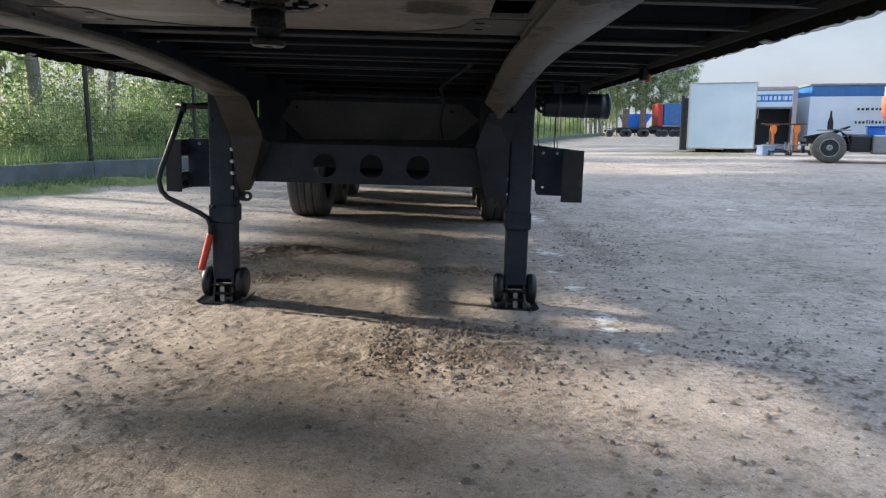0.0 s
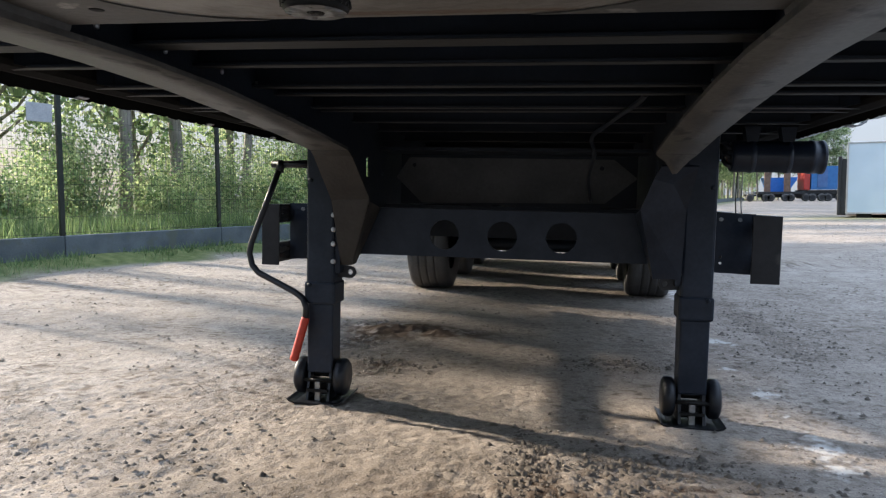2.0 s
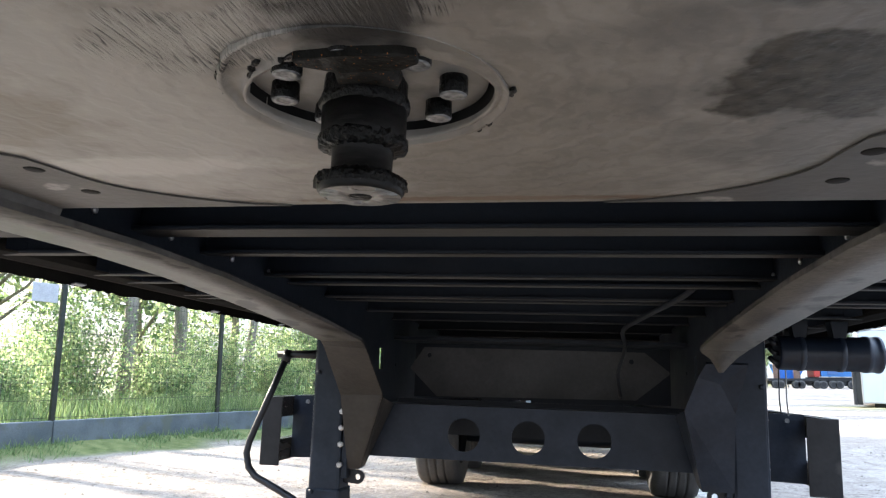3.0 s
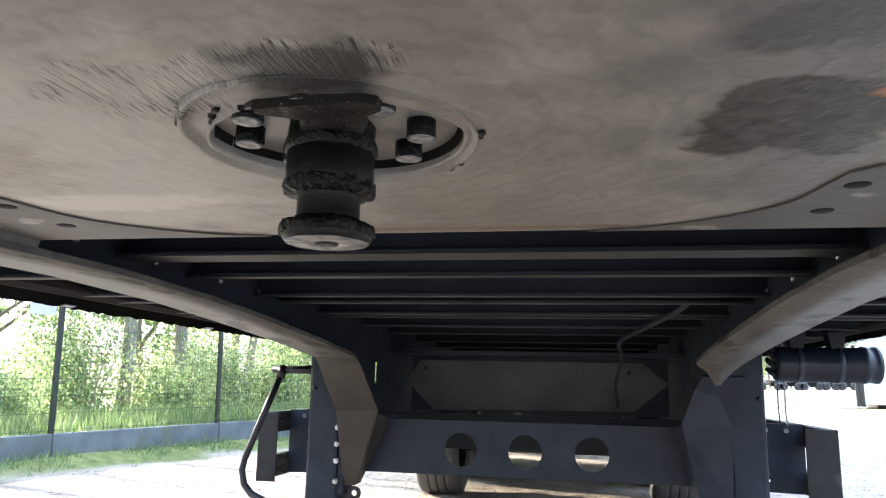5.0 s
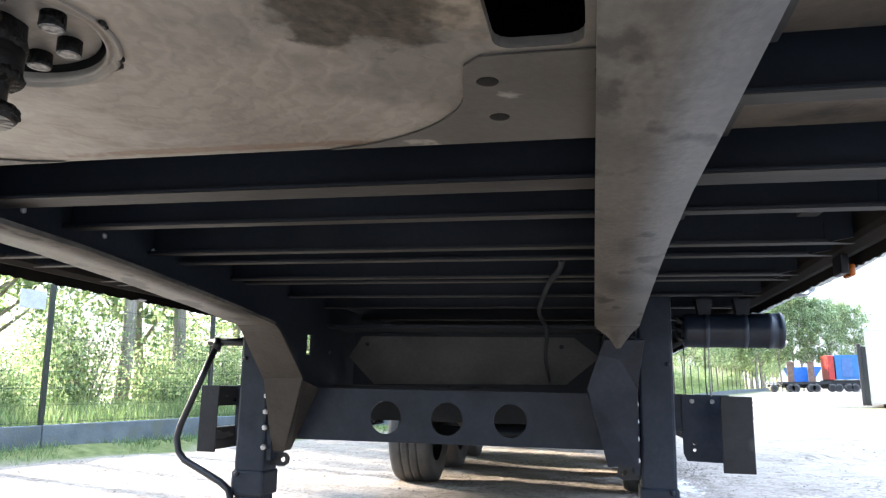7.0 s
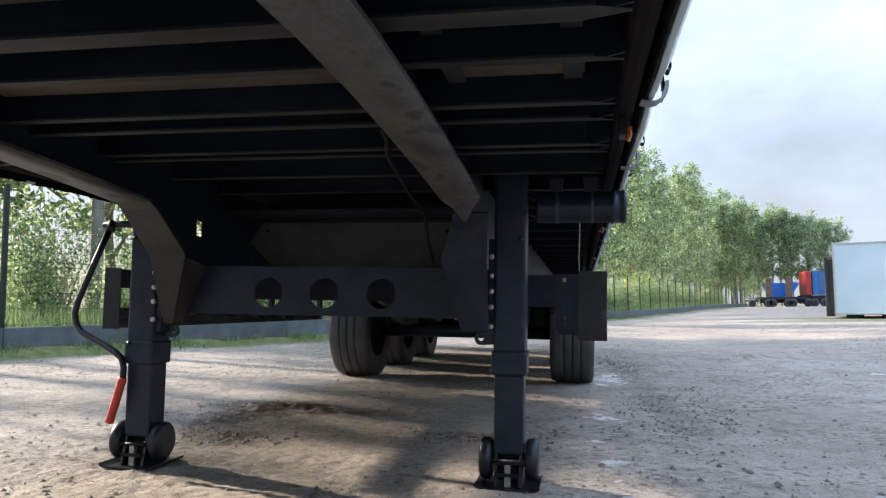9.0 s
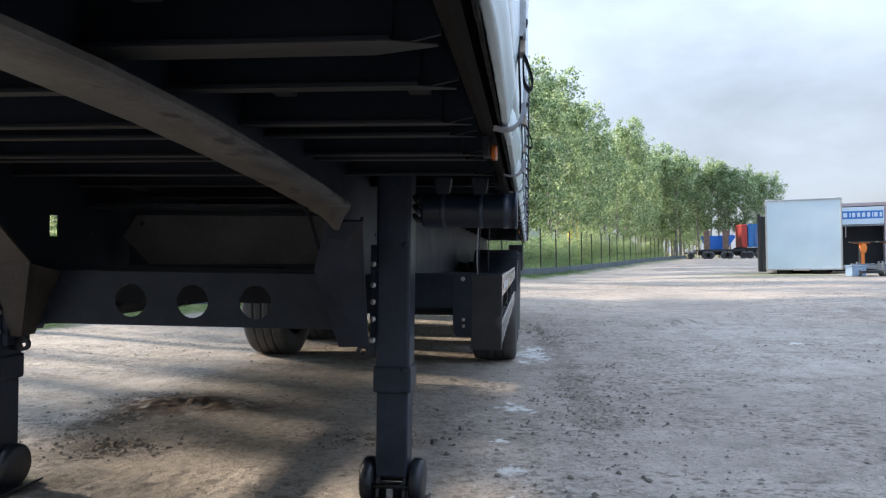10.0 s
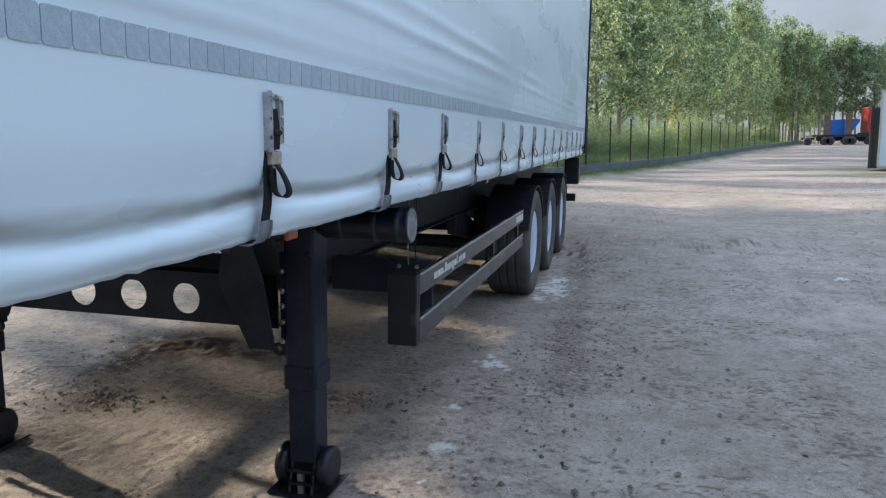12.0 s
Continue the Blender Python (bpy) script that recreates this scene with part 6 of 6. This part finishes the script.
def stall():
    g = gz(14.5, 32)
    o = thing("open_container", "open-fronted container with a white and blue sign over its dark opening", "container", pose(14.55, 31.09, g, 0, 0, -16))
    cube("roof", -1.32, 1.32, 0.0, 5.0, 2.66, 2.80, PINKY, o)
    cube("floor", -1.32, 1.32, 0.0, 5.0, 0.12, 0.25, GREYP, o)
    for x in (-1.32, 1.20):
        cube("side_wall", x, x + 0.12, 0.02, 5.0, 0.251, 2.659, PINKY, o)
    cube("front_post", 1.14, 1.32, -0.03, 0.015, 0.25, 2.655, PINKY, o)
    cube("back_wall", -1.19, 1.19, 4.9, 5.0, 0.251, 2.659, DARK, o)
    # added dark sheet that stands for the shade deeper inside the container
    cube("lining", -1.19, 1.19, 0.9, 0.95, 0.251, 2.659, DARK, o)
    s = cube("sign", -1.19, 1.13, -0.05, 0.0, 1.92, 2.62, WHITEBOX, o, "white sign board with a blue band of white lettering bars")
    cube("sign_band", -1.0, 1.10, -0.056, -0.051, 2.14, 2.46, SIGNBLUE, s, bevel=0.002)
    x = -0.95
    for w in (0.20, 0.20, 0.05, 0.07, 0.20, 0.07, 0.15, 0.15, 0.15, 0.15, 0.05, 0.16, 0.12):
        cube("lettering", x, x + 0.74 * w, -0.062, -0.057, 2.21, 2.39, WHITEBOX, s, bevel=0.002)
        x += w + 0.027
    cube("lintel", -1.19, 1.13, -0.02, 0.03, 1.84, 1.915, GREYP, o)
    cube("chain", -0.22, -0.18, 0.3, 0.34, 1.4, 1.86, ALU, o)
    cube("step", -1.2, 1.2, -0.4, -0.02, 0.1, 0.2, GREYP, o)
    return o


stall()


def pallet_truck(x, y, turn):
    g = gz(x, y)
    o = thing("pallet_stacker", "orange hand stacker with a dark crossbar, parked before the open container", "stacker", pose(x, y, g, 0, 0, turn), group="hand stackers")
    cube("mast", -0.060, 0.060, -0.06, 0.06, 0.15, 1.10, ORANGE, o, bevel=0.02)
    for sx in (-0.075, 0.075):
        cube("mast_channel", sx - 0.012, sx + 0.012, -0.05, 0.05, 0.15, 0.98, DARK, o)
    cube("crossbar", -0.40, 0.40, -0.12, 0.12, 1.115, 1.15, DARK, o)
    cube("head_plate", -0.24, 0.24, -0.10, 0.10, 1.085, 1.112, ORANGE, o)
    bm = B()
    prism(bm, [(-0.11, 1.02), (-0.125, 0.94), (-0.075, 0.78), (0.075, 0.78), (0.125, 0.94), (0.11, 1.02), (0.06, 1.08), (-0.06, 1.08)], "y", -0.10, -0.065)
    part("head", bm, ORANGE, o)
    cube("base", -0.35, 0.35, -0.45, 0.1, 0.10, 0.18, DARK, o)
    cube("cross_strut", -0.42, 0.42, -0.08, 0.0, 0.36, 0.41, GREYP, o)
    for sx in (-0.38, 0.38):
        tyre(o, sx, -0.4, 0.10, 0.10, (1, 0, 0), 0.07)
        cube("fork", sx - 0.05, sx + 0.05, 0.11, 0.95, 0.10, 0.15, DARK, o)
        cube("upright", sx - 0.025, sx + 0.025, -0.32, -0.26, 0.185, 0.48, GREYP, o)
    return o


pallet_truck(12.45, 25.4, 12)
pallet_truck(13.32, 25.4, 4)
crate = thing("plastic_crate", "pale blue plastic crate on the ground by the stackers", "crate", pose(12.12, 25.1, gz(12.12, 25.1), 0, 0, 8))
cube("bin", -0.24, 0.24, -0.2, 0.2, 0.0, 0.32, surf("pale blue plastic", (0.22, 0.32, 0.45), (0.30, 0.40, 0.52), 6, 0.5), crate, bevel=0.03)
cube("bin_rim", -0.26, 0.26, -0.22, 0.22, 0.321, 0.36, surf("blue rim", (0.2, 0.3, 0.44), (0.28, 0.38, 0.5), 6, 0.5), crate, bevel=0.01)


DUSTYRUBBER = surf("dusty tyre rubber", (0.085, 0.080, 0.074), (0.15, 0.142, 0.132), 8, 0.85, bump=0.2)


def tractor():
    o = thing("tractor_unit", "grey tractor unit seen at its rear axle and fifth wheel", "truck", pose(11.55, 19.6, gz(11.55, 19.6), 0, 0, -24) @ Matrix.Diagonal((0.87, 0.87, 0.87, 1)))
    for y in (0.0, 2.0):
        t = tyre(o, 0.0, y, 0.50, 0.50, w=0.50, hub=DARK, rubber=DUSTYRUBBER)
        for r0, r1, h in ((0.270, 0.305, -0.266), (0.165, 0.215, -0.20), (0.02, 0.100, -0.268)):
            bm = B()
            lathe(bm, [(r0, h + 0.03), (r0 + 0.004, h), (r1 - 0.004, h), (r1, h + 0.03)], (0.0, y, 0.50), (0, 1, 0), 24)
            part("rim_ring", bm, GREYP, t)
    cube("frame_rail", -0.65, 5.2, 0.55, 0.65, 0.62, 0.86, DARK, o)
    cube("frame_rail", -0.65, 5.2, 1.35, 1.45, 0.62, 0.86, DARK, o)
    bm = B()
    prism(bm, [(-0.78, 0.86), (-0.74, 0.80), (0.2, 0.96), (0.62, 1.17), (0.60, 1.22), (0.1, 1.03)], "y", 0.5, 1.5)
    part("fifth_wheel", bm, BLACKPL, o, "black greased fifth wheel")
    bm = B()
    quadplate(bm, [((0.61 * math.cos(a), -0.22, 0.52 + 0.60 * math.sin(a)), (0.61 * math.cos(a), 0.30, 0.52 + 0.60 * math.sin(a))) for a in np.linspace(-0.1, 1.5, 8)], 0.02)
    part("mudguard", bm, DARK, o)
    cube("tank", 1.25, 2.6, -0.15, 0.5, 0.30, 0.92, GREYP, o, "grey fuel tank", 0.05)
    cube("step_box", 2.65, 3.4, -0.15, 0.5, 0.30, 0.85, DARK, o, bevel=0.03)
    cube("cab", 3.4, 5.4, -0.2, 2.2, 0.55, 3.4, WHITEBOX, o, bevel=0.12)
    tyre(o, 4.0, 0.0, 0.46, 0.46, w=0.34)
    cube("exhaust_box", 0.62, 1.22, 0.10, 1.4, 0.36, 0.88, DARK, o, bevel=0.04)
    cube("deck_plate", 0.45, 2.7, 0.35, 1.5, 0.885, 0.96, GREYP, o, bevel=0.02)
    cube("mudguard_top", -0.40, 0.62, 0.10, 0.48, 1.06, 1.10, GREYP, o, bevel=0.015)
    bm = B()
    rod(bm, [(2.2, 0.7, 0.9), (2.25, 0.7, 1.2), (2.3, 0.75, 1.45)], [0.06, 0.05, 0.03], 8)
    part("air_line", bm, DARK, o)
    cube("tail_lights", -0.80, -0.74, 0.05, 0.5, 0.45, 0.55, DARK, o)
    cube("plate_holder", -0.80, -0.70, 0.6, 1.4, 0.3, 0.55, DARK, o)
    return o


tractor()


def box_semi():
    g = gz(18, 31)
    o = thing("box_trailer", "white box semi-trailer with a blue top band and a painted bottle", "trailer", pose(16.5, 31.0, g - 0.15, 0, 0, -10))
    cube("body", 0.0, 12.0, 0.0, 2.5, 0.55, 2.52, WHITEBOX, o)
    cube("top_band", 0.05, 12.0, 0.0, 2.5, 2.525, 2.98, BLUE, o)
    cube("top_rail", -0.02, 12.0, -0.03, 2.53, 2.985, 3.08, GREYP, o)
    bm = B()
    lathe(bm, [(0.0, 0.0), (0.11, 0.0), (0.12, 0.05), (0.12, 0.36), (0.05, 0.62), (0.035, 0.85), (0.0, 0.86)], (0, 0, 0), (0, 0, 1), 16)
    bmesh.ops.scale(bm, vec=(1, 0.02, 1), verts=bm.verts[:])
    part("bottle_emblem", bm, DARK, o, "dark painted bottle", pose(0.92, -0.003, 1.05))
    for z, x0, hs in ((1.92, 1.95, (0.13, 0.13, 0.17, 0.13, 0.11, 0.12, 0.13)), (1.35, 1.90, (0.11, 0.11, 0.11, 0.07, 0.05, 0.10, 0.11, 0.11, 0.05, 0.10))):
        x = x0
        for w in hs:
            cube("lettering", x, x + 0.8 * w, -0.008, -0.003, z, z + (0.10 if w > 0.1 else 0.14), DARK, o, bevel=0.001)
            x += w + 0.045
    cube("underframe", 0.3, 11.5, 0.5, 2.0, 0.35, 0.549, DARK, o)
    for x in (0.8, 2.1, 3.4):
        tyre(o, x, 0.2, 0.48, 0.46)
    return o


box_semi()
tip = thing("orange_tipper", "orange tipper body with a cream headboard behind the tractor unit", "truck", pose(17.85, 26.6, gz(17.85, 26.6), 0, 0, -12))
bm = B()
prism(bm, [(0.0, 2.28), (0.04, 1.55), (0.35, 1.02), (0.55, 0.92), (3.2, 0.92), (3.6, 2.28)], "y", 0, 2.2)
bmesh.ops.bevel(bm, geom=bm.edges[:], offset=0.05, segments=2, affect="EDGES")
part("tipper_body", bm, surf("faded orange paint", (0.55, 0.15, 0.07), (0.68, 0.24, 0.12), 3, 0.5), tip, "faded orange steel body")
cube("headboard", 0.06, 3.2, 0.1, 2.1, 2.30, 2.66, surf("cream paint", (0.55, 0.45, 0.36), (0.66, 0.56, 0.46), 3, 0.5), tip, bevel=0.04)
cube("subframe", 0.5, 3.4, 0.4, 1.8, 0.62, 0.905, DARK, tip)
cube("hose_bundle", 0.05, 0.30, 0.0, 0.3, 0.72, 1.10, GREYP, tip, bevel=0.05)
for x in (1.0, 2.3):
    tyre(tip, x, 0.15, 0.46, 0.46)
bin2 = thing("blue_bin", "bright blue plastic bin on the tractor unit's frame", "bin", pose(12.83, 19.56, gz(12.83, 19.56) + 0.752, 0, 0, -24))
cube("tub", -0.22, 0.22, -0.2, 0.2, 0.0, 0.27, SKIPBLUE, bin2, bevel=0.03)
cube("tub_rim", -0.26, 0.26, -0.23, 0.23, 0.271, 0.31, SKIPBLUE, bin2, bevel=0.01)
red = thing("red_cabinet", "red and white cabinet between the container and the trailer", "cabinet", pose(16.1, 33.5, gz(16.1, 33.5)))
cube("lower", -0.3, 0.3, 0, 0.6, 0.0, 1.55, RED, red)
cube("upper", -0.3, 0.3, 0, 0.6, 1.555, 2.4, WHITEBOX, red)


def low_loader():
    o = thing("low_loader", "low-loader trailer with two raised brown ramps, far across the yard", "trailer", pose(20.4, 82, gz(20.2, 82), 0, 0, 0))
    cube("bed", -0.4, 4.2, 0, 2.5, 0.78, 1.05, DARK, o)
    cube("underbody", 0.0, 4.1, 0.6, 2.2, 0.42, 0.779, DARK, o)
    cube("drawbar", -1.6, -0.4, 0.9, 1.5, 0.55, 0.75, DARK, o)
    for x, r in ((-1.25, 0.40), (0.35, 0.42), (0.85, 0.42), (2.35, 0.42), (2.85, 0.42)):
        tyre(o, x, 0.1, r, r, w=0.5, hub=DARK)
    cube("mudguard", -1.75, -0.75, -0.1, 1.2, 0.86, 0.98, GREYP, o)
    for x in (0.2, 2.2):
        cube("ramp", x, x + 0.62, 0.1, 0.3, 1.05, 3.1, BROWN, o, "raised brown steel ramp")
    return o


low_loader()
skip = thing("blue_skip", "bright blue open skip loaded on the low-loader", "skip", pose(22.3, 83.2, gz(22.3, 83.2) + 1.05))
bm = B()
prism(bm, [(-1.4, 1.5), (-0.9, 0.0), (1.0, 0.0), (1.9, 1.3), (1.9, 1.55)], "y", 0, 1.8)
part("hull", bm, SKIPBLUE, skip)


def lorry():
    o = thing("lorry", "blue container lorry with a red cab, far across the yard", "truck", pose(25.0, 82.5, gz(24.6, 82.5)))
    cube("cab", -0.32, 0.30, 0, 2.4, 1.2, 3.75, RED, o, bevel=0.08)
    cube("container", 0.4, 4.2, 0, 2.5, 1.25, 3.75, BLUE, o)
    cube("container_door", 1.0, 2.0, -0.06, -0.01, 1.5, 3.4, surf("blue door", (0.05, 0.12, 0.30), (0.07, 0.17, 0.38), 3, 0.5), o)
    cube("chassis", -0.6, 4.2, 0.2, 2.2, 0.8, 1.19, DARK, o)
    cube("underbody", -0.5, 4.1, 0.3, 2.1, 0.30, 0.799, DARK, o)
    for x in (-0.1, 0.55, 1.5, 2.1, 3.3):
        tyre(o, x, 0.1, 0.42, 0.42, w=0.4, hub=DARK)
    return o


lorry()
tank = thing("yellow_silo", "yellow storage silo behind the trees", "silo", pose(5.1, 60, gz(5.1, 60)))
bm = B()
lathe(bm, [(0.0, 0), (0.5, 0), (0.5, 4.1), (0.42, 4.3), (0.0, 4.4)], (0, 0, 0), (0, 0, 1), 20)
part("drum", bm, YELLOW, tank)
shed = thing("warehouse", "low grey warehouse beyond the trees", "building", pose(-1.5, 122, gz(-1.5, 122)))
cube("wall", -8, 8, 0, 25, 0, 7.4, surf("grey cladding", (0.40, 0.44, 0.48), (0.50, 0.54, 0.58), 0.4, 0.5), shed)
cube("roof", -8.3, 8.3, -0.3, 25.3, 7.41, 7.9, GREYP, shed)


# ---- loose stones on the yard ----
def stones():
    r = np.random.default_rng(9)
    n = 2600
    grit = 0.55
    x, y = r.uniform(-4.5, 4.5, n), r.uniform(-0.2, 9, n)
    s = grit * (0.005 + 0.012 * r.uniform(0, 1, n) ** 4 + 0.003 * r.uniform(0, 1, n))
    o = np.array([(1, 0, 0), (-1, 0, 0), (0, 1, 0), (0, -1, 0), (0, 0, 1), (0, 0, -1)], float)
    v = o[None] * s[:, None, None] * r.uniform(0.6, 1.3, (n, 6, 1))
    v[..., 2] *= 0.7
    v = v + np.stack([x, y, base(x, y) + s * 0.3 + 0.004], -1)[:, None]
    f = np.array([(0, 2, 4), (2, 1, 4), (1, 3, 4), (3, 0, 4), (2, 0, 5), (1, 2, 5), (3, 1, 5), (0, 3, 5)])
    f = (np.arange(n)[:, None, None] * 6 + f[None]).reshape(-1, 3)
    return sheet("gravel", v.reshape(-1, 3).tolist(), f.tolist(), surf("pebbles", (0.20, 0.165, 0.135), (0.44, 0.39, 0.335), 9, 0.85, bump=0.2))


def clods():
    r = np.random.default_rng(19)
    n = 44000
    x, y = r.uniform(-5, 10, n), -0.3 + 26 * r.uniform(0, 1, n) ** 1.5
    keep = vnoise(x * 0.8, y * 1.1, 41) + 0.7 * vnoise(x * 2.6, y * 3.4, 42) + r.normal(0, 0.12, n) > 0.06
    x, y = x[keep], y[keep]
    # thick where tyres have torn the sand up
    for cx, cy, rx, ry, k in ((0.62, 1.42, 0.26, 0.20, 1700), (-0.74, 4.08, 0.34, 0.15, 2600), (-1.05, 3.7, 0.14, 0.35, 700), (-0.72, 3.1, 0.14, 0.10, 500), (0.55, 3.45, 0.20, 0.10, 500), (-1.25, 1.25, 0.55, 0.28, 500), (0.55, 1.85, 0.25, 0.10, 700), (-1.7, 1.75, 0.5, 0.3, 300), (0.16, 1.75, 0.05, 0.22, 500), (1.45, 5.2, 0.25, 1.2, 1000), (1.66, 6.6, 0.10, 1.7, 1500), (1.95, 5.2, 0.16, 0.8, 500), (1.9, 1.5, 0.7, 0.7, 1500)):
        x, y = np.append(x, r.normal(cx, rx, k)), np.append(y, r.normal(cy, ry, k))
    n = len(x)
    s = 0.0026 + 0.0150 * r.uniform(0, 1, n) ** 6 + 0.0003 * y
    o = np.array([(1, 0, 0), (0.3, 0.9, 0), (-0.8, 0.6, 0), (-0.8, -0.6, 0), (0.3, -0.9, 0), (0, 0, 0.75), (0.2, 0.1, 0.6)], float)
    v = o[None] * s[:, None, None] * r.uniform(0.65, 1.3, (n, 7, 1))
    a = r.uniform(0, 2 * np.pi, n)[:, None]
    v = np.stack([v[..., 0] * np.cos(a) - v[..., 1] * np.sin(a), v[..., 0] * np.sin(a) + v[..., 1] * np.cos(a), v[..., 2]], -1)
    v = v + np.stack([x, y, base(x, y) + 0.006], -1)[:, None]
    f = np.array([(0, 1, 6), (1, 5, 6), (1, 2, 5), (2, 3, 5), (3, 4, 5), (4, 6, 5), (4, 0, 6)])
    f = (np.arange(n)[:, None, None] * 7 + f[None]).reshape(-1, 3)
    return sheet("clods", v.reshape(-1, 3).tolist(), f.tolist(), surf("damp sand crumbs", (0.075, 0.062, 0.051), (0.19, 0.163, 0.136), 14, 0.95, bump=0.4))


tagged(new("sand_crumbs", clods()), "loose damp crumbs of sand strewn over the yard", "soil", kind="stuff")
tagged(new("gravel", stones()), "scattered small pebbles on the sandy yard", "gravel", kind="stuff")

# ---- reflective tape on the curtains ----
bmt = B()
prism(bmt, [(sx * (0.0273 - 0.005 + 0.005 * math.cos(q)), sz * (0.0275 - 0.005 + 0.005 * math.sin(q))) for sx, sz, qs in ((1, 1, (0, 0.8, 1.57)), (-1, 1, (1.57, 0.8, 0)), (-1, -1, (0, 0.8, 1.57)), (1, -1, (1.57, 0.8, 0))) for q in qs], "x", -0.0030, -0.0008)
tile0 = part("tape_tile", bmt, TAPE, curt[1])
yy = -1.0
count = 0
while yy < 11.6 and count < 290:
    o = tile0 if count == 0 else new("tape_tile", tile0.data)
    o.parent = curt[1]
    X = 1.288 + 0.020 + 0.010 * float(vnoise(np.array(yy * 0.9), np.array(0.367 * 2.2), 25)) + 0.0030
    o.matrix_basis = pose(X, yy, 1.632)
    yy += 0.0573
    count += 1
